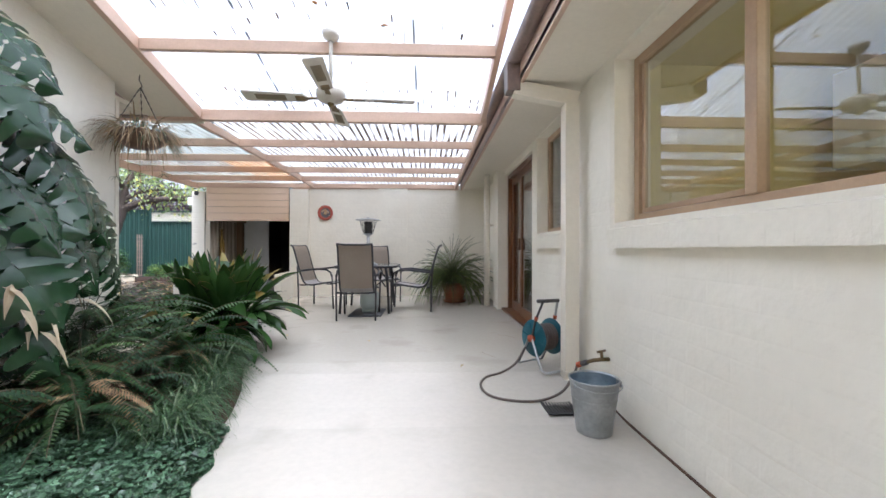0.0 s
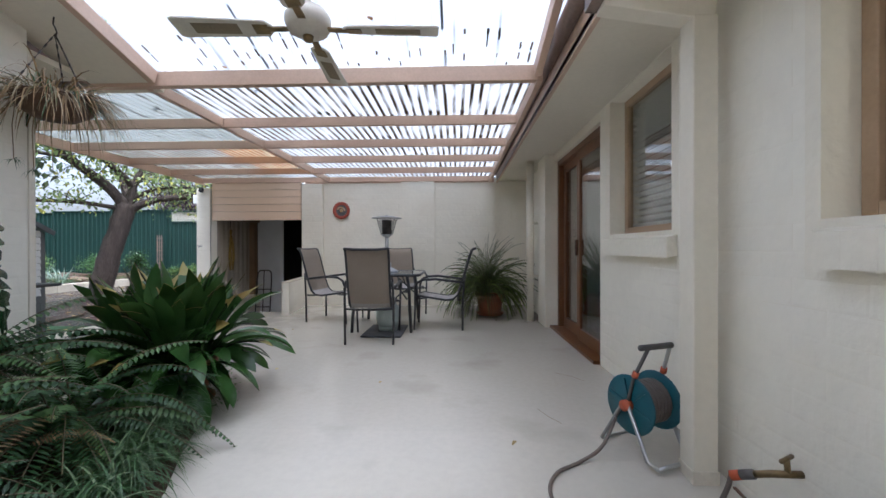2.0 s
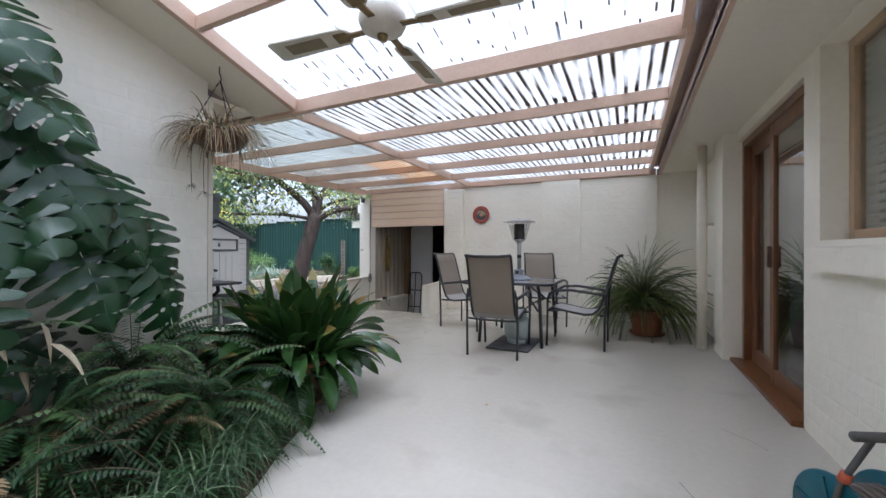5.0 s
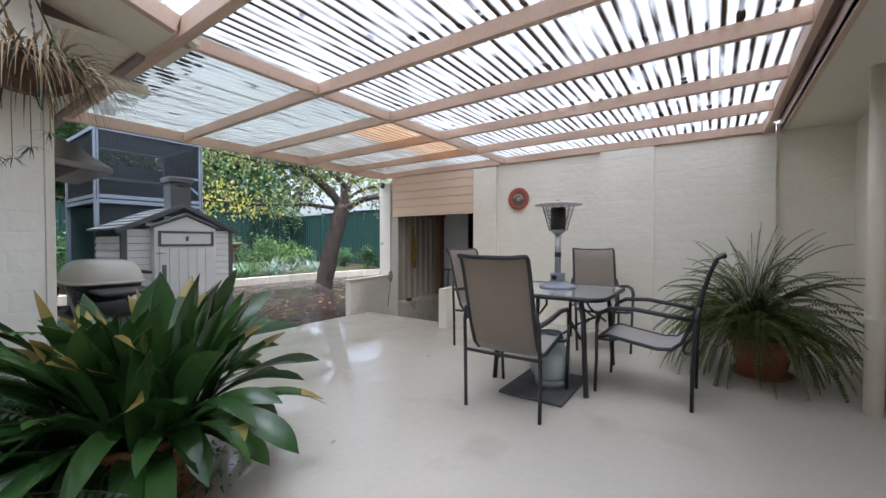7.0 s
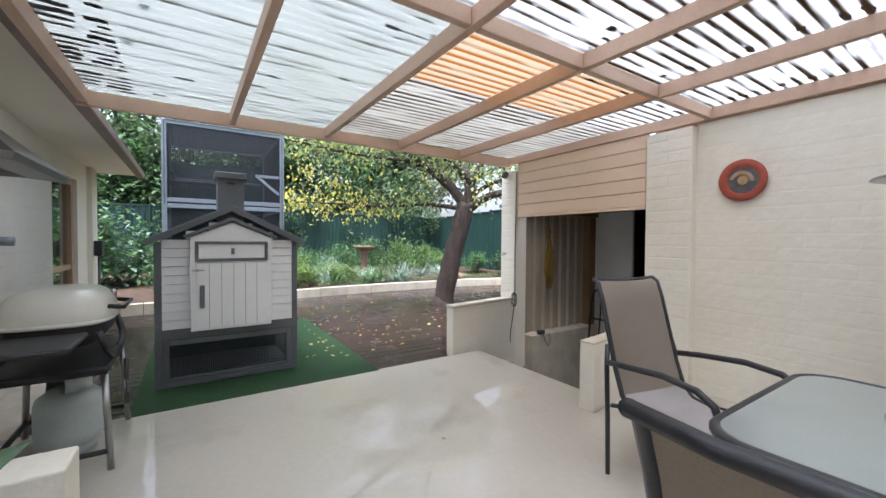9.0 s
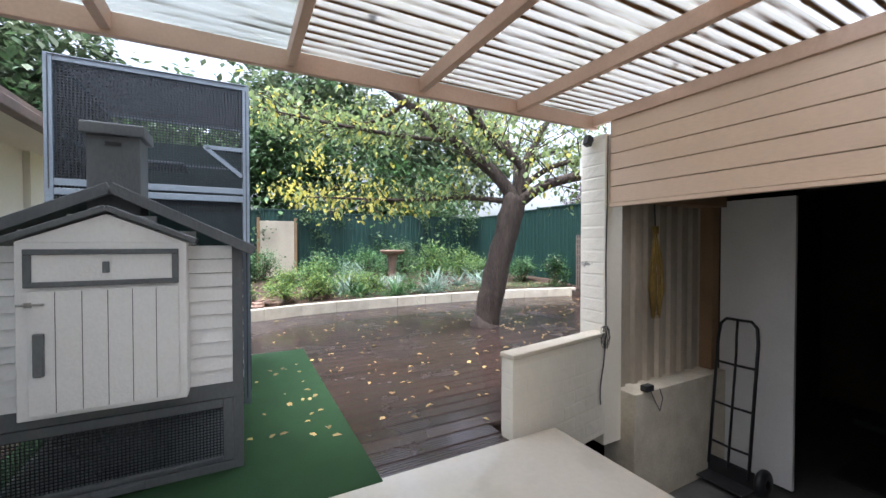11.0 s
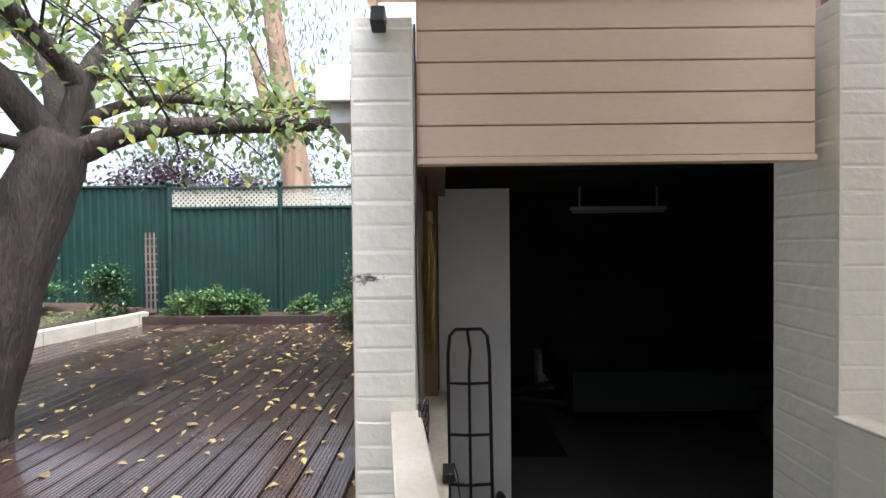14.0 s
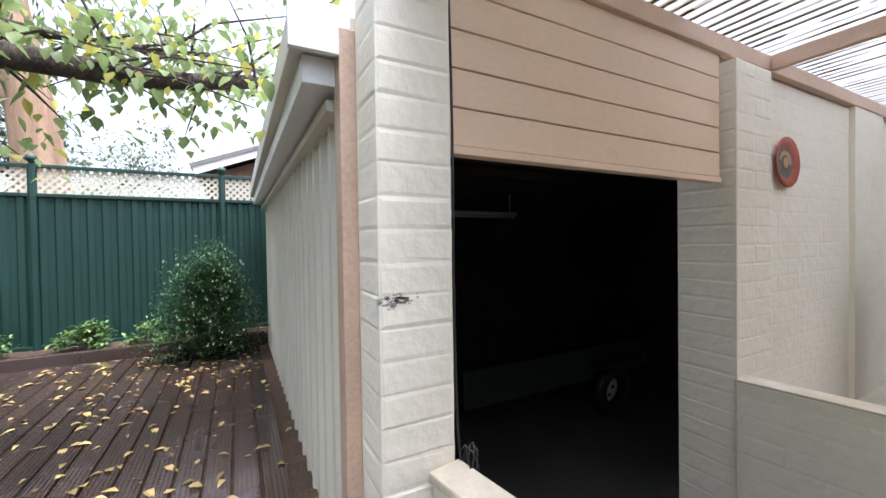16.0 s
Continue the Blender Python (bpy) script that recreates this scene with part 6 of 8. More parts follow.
LEAF_TREE = foliage("tree leaf green", (0.21, 0.29, 0.115), (0.28, 0.35, 0.14), 0.45, 0.35, 0.55)
LEAF_YELLOW = foliage("autumn yellow leaf", (0.60, 0.54, 0.12), (0.46, 0.46, 0.11), 0.5, 0.25, 0.55)
LEAF_SHRUB = foliage("garden shrub green", (0.060, 0.14, 0.045), (0.10, 0.19, 0.06), 0.45, 0.4, 0.35)
LEAF_LIME = foliage("lime shrub green", (0.19, 0.28, 0.06), (0.25, 0.33, 0.08), 0.5, 0.35, 0.35)
LEAF_BLUE = foliage("grey green strap leaf", (0.18, 0.26, 0.20), (0.25, 0.33, 0.26), 0.45, 0.35, 0.25)
LEAF_FAR = foliage("distant dark foliage", (0.075, 0.135, 0.065), (0.12, 0.18, 0.085), 0.7, 0.45, 0.4)
LEAF_PURPLE = foliage("purple foliage", (0.055, 0.030, 0.045), (0.085, 0.055, 0.065), 0.6, 0.4, 0.25)
LEAF_GUM = foliage("grey green gum foliage", (0.12, 0.16, 0.09), (0.18, 0.22, 0.13), 0.6, 0.4, 0.3)
BARK = material("dark furrowed bark", (0.060, 0.042, 0.034), (0.10, 0.075, 0.060), 0.85, 7, 34, 1.0, 0.03, fine_mix=0.6, stretch=(1.6, 1.6, 0.35), spots=((0.30, 0.27, 0.23), 26, 0.70))
BARK_GUM = material("pale peeling gum bark", (0.42, 0.27, 0.17), (0.26, 0.16, 0.10), 0.8, 3, 30, 0.5, 0.02, fine_mix=0.3, stretch=(2, 2, 0.3))
STEM = material("brown plant stem", (0.10, 0.075, 0.035), (0.07, 0.055, 0.03), 0.7, 8, 60, 0.2)
PETIOLE = material("green leaf stalk", (0.05, 0.10, 0.03), (0.07, 0.12, 0.04), 0.5, 8, 60, 0.1)
FALLEN = foliage("fallen yellow brown leaf", (0.44, 0.33, 0.11), (0.32, 0.19, 0.09), 0.6, 0.55, 0.1)
DEBRIS = material("brown roof dirt and leaf litter", (0.045, 0.028, 0.016), (0.09, 0.055, 0.03), 0.9, 20, 90, 0.4, island=0.5)
DEBRIS_ORANGE = material("orange leaf litter", (0.42, 0.17, 0.03), (0.30, 0.11, 0.02), 0.8, 20, 90, 0.3, island=0.4)
rng = random.Random(21)


def unit(az, el):
    return Vector((math.cos(el) * math.cos(az), math.cos(el) * math.sin(az), math.sin(el)))


def frond(mb, stalk, base, az, el, length, width, droop, n=32):
    """An arching fern frond with paired leaflets."""
    p, d = Vector(base), unit(az, el)
    pts, step = [p.copy()], length / n
    for i in range(n):
        d = (d + Vector((0, 0, -droop / n))).normalized()
        s = d.cross(Vector((0, 0, 1)))
        s = s.normalized() if s.length > 1e-3 else Vector((1, 0, 0))
        p = p + d * step
        pts.append(p.copy())
        t = (i + 1) / n
        if t > 0.12:
            w = width * min(1.0, t * 4.0) * min(1.0, (1.03 - t) * 2.6) ** 0.8
            for sg in (-1, 1):
                mb.leaf(p, (s * sg + d * 0.18 + Vector((0, 0, rng.uniform(-0.22, 0.05)))), w, step * 0.95, 0.45, 2, 0.1, 0.6)
    stalk.tube(pts, 0.0022, 4, cap=False)


def fern(name, at, count, length, width, el, label, category="fern", m1=None, group="ferns", droop=(0.9, 1.9), m2=None, pairs=30):
    f = thing(name, pose(*at), label, category, group)
    a, b, st = MB(), MB(), MB()
    for i in range(count):
        tgt = b if rng.random() < 0.25 else a
        frond(tgt, st, (rng.uniform(-0.06, 0.06), rng.uniform(-0.06, 0.06), 0), rng.uniform(0, 6.28), rng.uniform(*el), length * rng.uniform(0.65, 1.1), width * rng.uniform(0.8, 1.15), rng.uniform(*droop), pairs)
    part("fronds", a, m1 or LEAF_FERN, f)
    part("young_fronds", b, m2 or LEAF_FERN_LIGHT, f)
    tagged(part("stalk_mass", st, STEM, f), kind="stuff")
    return f


def pot(name, at, r, h, label):
    p = thing(name, pose(*at), label, "pot")
    part("body", MB().lathe([(0.001, 0.0), (r * 0.68, 0.0), (r * 0.72, 0.01), (r * 0.95, h * 0.84), (r * 0.93, h * 0.86), (r * 0.80, h * 0.86), (0.001, h * 0.86)], 28), TERRACOTTA, p, smooth=True)
    part("rim", MB().lathe([(r * 0.94, h * 0.84), (r * 1.03, h * 0.84), (r * 1.05, h * 0.98), (r * 1.0, h), (r * 0.92, h), (r * 0.90, h * 0.86)], 28), TERRACOTTA, p, smooth=True)
    part("saucer", MB().lathe([(0.001, -0.002), (r * 0.85, -0.002), (r * 0.98, 0.03), (r * 0.93, 0.034), (r * 0.8, 0.012)], 28), TERRACOTTA, p, smooth=True)
    part("soil", MB().lathe([(0.001, h * 0.90), (r * 0.92, h * 0.90)], 20), SOIL, p)
    return p


# bed soil below the left wall
mb = MB()
for y0, y1, xa, xb in ((-2.9, 1.6, -0.98, -1.02), (1.6, 2.2, -1.02, -1.17), (2.2, 2.8, -1.17, -1.30), (2.8, 3.3, -1.30, -1.50), (3.3, 3.45, -1.50, -1.60)):
    mb.quad((-2.7, y0, 0.05), (xa - 0.08, y0, floor_z(y0) + 0.05), (xb - 0.08, y1, floor_z(y1) + 0.05), (-2.7, y1, 0.05))
    mb.quad((xa - 0.08, y0, floor_z(y0) + 0.05), (xa, y0, floor_z(y0) - 0.01), (xb, y1, floor_z(y1) - 0.01), (xb - 0.08, y1, floor_z(y1) + 0.05))
structure("planting_bed", mb, SOIL, "dark soil of the planting bed beside the patio")


def bed_edge(y):
    pts = [(-3, -0.98), (1.57, -1.02), (2.1, -1.15), (2.7, -1.27), (3.1, -1.40), (3.45, -1.55), (3.95, -1.9)]
    for (y0, x0), (y1, x1) in zip(pts, pts[1:]):
        if y <= y1:
            return x0 + (x1 - x0) * (y - y0) / (y1 - y0)
    return -1.9


# ground cover
gc = MB()


def disc_leaf(mb, p, az, tilt, r):
    """A small round leaf with a notch, cupped a little."""
    q = Matrix.Rotation(az, 3, "Z") @ Matrix.Rotation(tilt, 3, "Y")
    k = len(mb.v)
    mb.v.append(tuple(Vector(p) + q @ Vector((0, 0, -0.15 * r))))
    for i in range(7):
        a = 0.35 + (2 * math.pi - 0.7) * i / 6
        mb.v.append(tuple(Vector(p) + q @ Vector((r * math.cos(a), r * math.sin(a) * 0.95, 0.06 * r * (i % 2)))))
    mb.f += [(k, k + i, k + i + 1) for i in range(1, 7)]


def mound(x, y):
    e = bed_edge(y)
    inside = max(0.0, min(1.0, (e + 0.04 - x) / 0.22))
    return floor_z(y) + 0.01 + inside ** 0.6 * (0.135 + 0.055 * noise.noise(Vector((x * 3.2, y * 3.2, 0))) + 0.03 * noise.noise(Vector((x * 9, y * 9, 3))))


for i in range(21000):
    y = rng.uniform(0.75, 2.30)
    x = bed_edge(y) + 0.04 - rng.random() ** 1.25 * 1.35 + 0.05 * noise.noise(Vector((y * 6, 0, 0)))
    if x < -2.6:
        continue
    depth = rng.random() ** 2
    z = max(floor_z(y) + 0.004, mound(x, y) - 0.07 * depth + rng.uniform(-0.008, 0.012))
    disc_leaf(gc, (x, y, z), rng.uniform(0, 6.28), rng.gauss(0, 0.5), rng.uniform(0.009, 0.017))
tagged(part("ground_cover", gc, LEAF_IVY, None), "dense small-leaved dark green ground cover at the floor edge", "ground cover", "", "stuff")

# strappy grass along the edge
ga, gb = MB(), MB()
for i in range(2000):
    y = rng.uniform(1.95, 3.5)
    x = bed_edge(y) - 0.11 - abs(rng.gauss(0, 0.15))
    tgt = gb if rng.random() < 0.16 else ga
    tgt.leaf((x, y, floor_z(y) + rng.uniform(0.04, 0.20)), unit(rng.gauss(-0.3, 1.3), rng.uniform(0.4, 1.3)), rng.uniform(0.18, 0.34), rng.uniform(0.007, 0.012), rng.uniform(1.6, 3.2), 7, 0.2, 0.35)
gr = thing("mondo_grass", pose(0, 0, 0), "dark strappy grass with some pale striped blades", "grass", "", "stuff")
part("foliage", ga, LEAF_GRASS, gr)
part("striped_blades", gb, LEAF_PALE, gr)

# ferns of the bed
for at, c, L in (((-2.05, 2.28, 0.22), 40, 0.72), ((-1.82, 2.86, 0.22), 38, 0.66), ((-2.35, 1.75, 0.25), 34, 0.75), ((-2.35, 2.75, 0.35), 34, 0.80), ((-1.75, 2.0, 0.12), 24, 0.55), ((-2.3, 3.2, 0.3), 26, 0.7)):
    fern("fern", at, int(c * 1.35), L * 1.08, 0.056, (0.15, 1.2), "arching dark green sword fern in the bed", group="ferns in the bed", droop=(1.1, 2.4))
dead = MB()
ds = MB()
for i in range(14):
    frond(dead, ds, (-1.95 + rng.uniform(-0.3, 0.3), 2.3 + rng.uniform(-0.4, 0.5), 0.25), rng.uniform(0, 6.28), rng.uniform(0.2, 0.9), rng.uniform(0.3, 0.55), 0.06, 1.9)
tagged(part("dead_fronds", dead, LEAF_DEAD, None), "dry brown fern fronds among the green", "fern", "", "stuff")

# pot plant with broad strap leaves
pot("terracotta_pot", (-1.90, 3.62, 0.0), 0.255, 0.30, "weathered terracotta pot with a saucer at the bed's end")
def strap(base, way, length, width, droop, twist, bend):
    """A broad strap leaf: narrow channelled base, widest past the middle, short point, bending aside as it arches over."""
    mb, seg = MB(), 12
    p, d = Vector(base), Vector(way).normalized()
    side = d.cross(Vector((0, 0, 1))).normalized()
    for i in range(seg + 1):
        t = i / seg
        w = width * 0.5 * (0.22 + 0.78 * min(1.0, t / 0.5) ** 1.3) * (1.0 if t < 0.72 else max(0.03, 1 - ((t - 0.72) / 0.28) ** 2.2))
        s = d.cross(Vector((0, 0, 1)))
        s = s.normalized() if s.length > 0.15 else side
        side = s
        s = Matrix.Rotation(twist * t, 3, d) @ s
        up = s.cross(d)
        for k in (-1, -0.5, 0, 0.5, 1):
            mb.v.append(tuple(p + s * (k * w) + up * (abs(k) * w * (0.45 - 0.35 * t))))
        if i < seg:
            a = i * 5
            mb.f += [(a + q, a + q + 1, a + q + 6, a + q + 5) for q in range(4)]
        d = (d + Vector((0, 0, -droop * (0.4 + 1.2 * t) / seg)) + side * (bend / seg)).normalized()
        p = p + d * (length / seg)
    return mb


asp = thing("strap_leaf_plant", pose(-1.90, 3.62, 0.24), "large pot plant with broad dark strap leaves and yellowed tips", "plant")
for i in range(215):
    az = rng.uniform(0, 6.28)
    tier = rng.random()
    if tier < 0.38:
        el, droop, L = rng.uniform(1.0, 1.45), rng.uniform(0.4, 1.3), rng.uniform(0.56, 0.80)
    elif tier < 0.75:
        el, droop, L = rng.uniform(0.55, 1.05), rng.uniform(0.9, 1.9), rng.uniform(0.52, 0.78)
    else:
        el, droop, L = rng.uniform(0.1, 0.6), rng.uniform(1.0, 2.2), rng.uniform(0.44, 0.66)
    base = Vector((0.13 * math.cos(az) + rng.uniform(-0.10, 0.10), 0.13 * math.sin(az) + rng.uniform(-0.10, 0.10), rng.uniform(0.0, 0.05)))
    mb = strap(base, unit(az + rng.uniform(-0.4, 0.4), el), L * 0.92, rng.uniform(0.075, 0.112), droop, rng.uniform(-1.1, 1.1), rng.uniform(-0.35, 0.35))
    part("leaf", mb, LEAF_DARK, asp, smooth=True)
    if tier < 0.5 and rng.random() < 0.5:
        n = len(mb.v) // 5
        tip = MB()
        k = n - 3
        tip.v = [tuple(Vector(v) + Vector((0, 0, 0.002))) for v in mb.v[k * 5:]]
        for r in range(2):
            a = r * 5
            tip.f += [(a + q, a + q + 1, a + q + 6, a + q + 5) for q in range(4)]
        part("yellowed_tip", tip, LEAF_TIP, asp, smooth=True)
tr = MB()
for i in range(650):
    a = rng.uniform(-2.2, 1.2)
    r = 0.26 + abs(rng.gauss(0, 0.07))
    tr.leaf((-1.90 + r * math.cos(a), 3.62 + r * math.sin(a), rng.uniform(0.0, 0.28)), unit(rng.uniform(0, 6.28), rng.uniform(-0.6, 0.6)), rng.uniform(0.015, 0.03), rng.uniform(0.010, 0.018), 0.6, 2, 0.1, 0.7)
tagged(part("trailing_plant", tr, LEAF_SHRUB, None), "small trailing creeper round the terracotta pot", "creeper", "", "stuff")


# split-leaf climber on the wall
SLIT = ((0.0, 0.0), (0.12, 0.0), (0.20, 0.22), (0.28, 0.24), (0.35, 0.0), (0.42, 0.0), (0.48, 0.14), (0.60, 0.24), (0.76, 0.30), (0.89, 0.42), (0.96, 0.62), (1.0, 0.92))


def split_leaf(L, W, cuts, seed):
    """A heart-shaped leaf along +y: oval holes near the midrib, slits between the outer fingers, drooping edges."""
    mb = MB()
    lr = random.Random(seed)

    def place(u, v):
        a = abs(v)
        w = W * 0.5 * max(0.02, math.sin(math.pi * (0.14 + 0.86 * max(0.0, min(1.0, u))) ** 0.9)) ** 0.62
        y = L * (u * 1.02 + 0.20 * a ** 1.3 * (0.75 - u) - 0.16 * a * a * (1 - u) ** 4)
        z = L * (-0.16 * v * v - 0.24 * u * u + 0.05 * a + 0.012 * math.sin(u * cuts * 6.28))
        return (v * w, y, z)
    for s in (-1, 1):
        jit = [0.0] + [lr.uniform(-0.18, 0.18) / cuts for _ in range(cuts - 1)] + [0.0]
        for i in range(cuts):
            u0, u1 = i / cuts + jit[i], (i + 1) / cuts + jit[i + 1]
            reach = lr.uniform(0.84, 1.0)
            hole = lr.random() < 0.75
            k = len(mb.v)
            for c, g in SLIT:
                if c < 0.4 and not hole:
                    g = 0.0
                h = (u1 - u0) * 0.5 * g
                for f in (u0 + h, (u0 + u1) / 2, u1 - h):
                    q = place(f + 0.17 * c * (1 - f), s * c * reach)
                    mb.v.append(q)
            for c in range(len(SLIT) - 1):
                for m in range(2):
                    q = (k + c * 3 + m, k + c * 3 + m + 1, k + (c + 1) * 3 + m + 1, k + (c + 1) * 3 + m)
                    mb.f.append(q if s > 0 else tuple(reversed(q)))
    return mb.mesh("leaf", True)


mon = thing("split_leaf_climber", pose(-2.62, 1.7, 0.05), "large split-leaf climber with glossy dark leaves on the wall", "climber")
leafs = [split_leaf(0.66, 0.64, 6, 1), split_leaf(0.58, 0.58, 6, 2), split_leaf(0.46, 0.46, 5, 3), split_leaf(0.62, 0.60, 7, 4)]
for q in leafs:
    q.materials.append(LEAF_MONSTERA)


def hang_leaf(p, az, drop, face, mesh):
    """A leaf at p whose tip points to azimuth az and down by drop; face tilts its upper side outwards."""
    p = Vector(p)
    d = unit(az, -drop)
    up = unit(az + face, 0.55)
    nrm = (up - d * up.dot(d)).normalized()
    s = d.cross(nrm)
    o = part("leaf", mesh, LEAF_MONSTERA, mon)
    o.matrix_basis = Matrix(((s.x, d.x, nrm.x, p.x), (s.y, d.y, nrm.y, p.y), (s.z, d.z, nrm.z, p.z), (0, 0, 0, 1)))
    root = Vector((0.05, p.y - 0.25 - 0.2 * p.x, p.z - 0.30))
    part("leaf_stalk", MB().tube([root, root.lerp(p, 0.55) + Vector((0, 0, 0.12)), p], 0.007, 6), PETIOLE, mon, smooth=True)


for i in range(17):
    y, z = rng.uniform(-1.0, 0.50), rng.choice((rng.uniform(0.45, 1.5), rng.uniform(1.1, 2.0)))
    hang_leaf((rng.uniform(0.12, 0.46) * (0.75 if z > 1.6 else 1.0), y, z), rng.uniform(-1.5, 1.2), rng.uniform(0.1, 1.3), rng.uniform(-1.4, 0.6), rng.choice(leafs))
for p, az, drop in (((0.30, 0.10, 2.02), 0.6, 0.45), ((0.26, 0.42, 1.90), 0.85, 0.60), ((0.34, 0.55, 1.62), 0.8, 0.75), ((0.30, 0.80, 1.50), 1.0, 0.85), ((0.42, 0.30, 1.38), 0.4, 0.80),
                    ((0.32, 0.72, 1.20), 0.7, 1.0), ((0.44, 0.20, 1.08), 0.2, 0.85), ((0.30, 1.00, 1.30), 0.9, 1.0), ((0.46, 0.25, 0.78), 0.1, 0.9), ((0.40, -0.15, 1.62), 0.2, 0.6),
                    ((0.46, -0.10, 1.28), 0.0, 0.8), ((0.50, -0.45, 1.05), -0.2, 0.7), ((0.36, 0.0, 1.85), 0.4, 0.5), ((0.22, 0.30, 2.22), 0.7, 0.45), ((0.20, -0.15, 2.30), 0.5, 0.4), ((0.30, 1.12, 1.05), 1.0, 1.0), ((0.60, -0.62, 0.72), -0.2, 0.6), ((0.66, -0.92, 0.42), -0.3, 0.5)):
    hang_leaf(p, az + rng.uniform(-0.3, 0.3), drop + rng.uniform(-0.15, 0.2), rng.uniform(-1.1, -0.1), rng.choice((leafs[0], leafs[1], leafs[3])))
part("stem", MB().tube([(0.05, -0.4, 0), (0.07, -0.2, 0.6), (0.05, 0.1, 1.2), (0.06, -0.1, 1.9)], 0.016, 8), STEM, mon, smooth=True)
for i in range(20):
    b = Vector((0.52 + rng.uniform(-0.14, 0.22), rng.uniform(0.10, 0.62), rng.uniform(0.45, 0.80)))
    part("bleached_leaf", MB().leaf(b, unit(rng.uniform(-1.2, 1.2), rng.uniform(-0.9, -0.1)), rng.uniform(0.14, 0.26), rng.uniform(0.018, 0.040), 1.6, 6, 0.5, 0.6, rng.uniform(-1, 1)), LEAF_BLEACHED, mon, "bleached dying leaf")

# fern in a pot by the back wall
pot("terracotta_pot", (0.50, 7.18, 0.0), 0.22, 0.32, "weathered terracotta pot by the brick wall")
fern("potted_fern", (0.44, 7.20, 0.33), 330, 0.94, 0.042, (0.55, 1.52), "big arching sword fern in a terracotta pot", m1=LEAF_FERN_POT, group="", droop=(1.6, 3.8), m2=LEAF_LIME, pairs=44)

# dry plant in the hanging basket
bp = thing("spider_plant", pose(-2.42, 3.36, 1.92), "mostly dried spider plant spilling from the basket", "plant")
a, b, c = MB(), MB(), MB()
for i in range(420):
    az = rng.uniform(0, 6.28)
    q = (0.14 * math.cos(az), 0.14 * math.sin(az), rng.uniform(-0.02, 0.05))
    tgt = a if rng.random() < 0.62 else (b if rng.random() < 0.6 else c)
    tgt.leaf(q, unit(az + rng.uniform(-0.7, 0.7), rng.uniform(0.1, 1.2)), rng.uniform(0.20, 0.42), rng.uniform(0.007, 0.013), rng.uniform(1.8, 3.6), 6, 0.2, 0.35)
for i in range(5):
    x, y, L = -0.05 + 0.06 * i, -0.16 + 0.05 * i, rng.uniform(0.25, 0.55)
    a.tube([(x, y, 0), (x - 0.03, y, -L * 0.5), (x - 0.02, y, -L)], 0.002, 4)
    for j in range(14):
        c.leaf((x - 0.02, y, -L), unit(rng.uniform(0, 6.28), rng.uniform(-0.2, 0.8)), rng.uniform(0.05, 0.10), 0.006, 1.6, 4, 0.2, 0.35)
tagged(part("dry_foliage", a, LEAF_DEAD, bp), kind="stuff")
tagged(part("bleached_foliage", b, LEAF_BLEACHED, bp), kind="stuff")
tagged(part("green_foliage", c, LEAF_GRASS, bp), kind="stuff")


# tree on the deck
def limb(mb, pts, r0, r1, seg=10):
    sp = smooth_path(pts, 5)
    n = len(sp)
    mb.tube([p + Vector((rng.uniform(-1, 1), rng.uniform(-1, 1), 0)) * r0 * 0.06 for p in sp], [(r0 + (r1 - r0) * i / (n - 1)) * rng.uniform(0.95, 1.06) for i in range(n)], seg)
    return sp


tree = thing("deck_tree", pose(-7.42, 8.84, -0.04), "tree with dark furrowed trunk and thinning yellow green crown", "tree")
F = Vector((0.34, 0.34, 2.02))
RT, FW, UP = Vector((0.465, 0.885, 0)), Vector((-0.885, 0.465, 0)), Vector((0, 0, 1))


def off(r, u, f=0.0):
    return F + RT * r + UP * u + FW * f


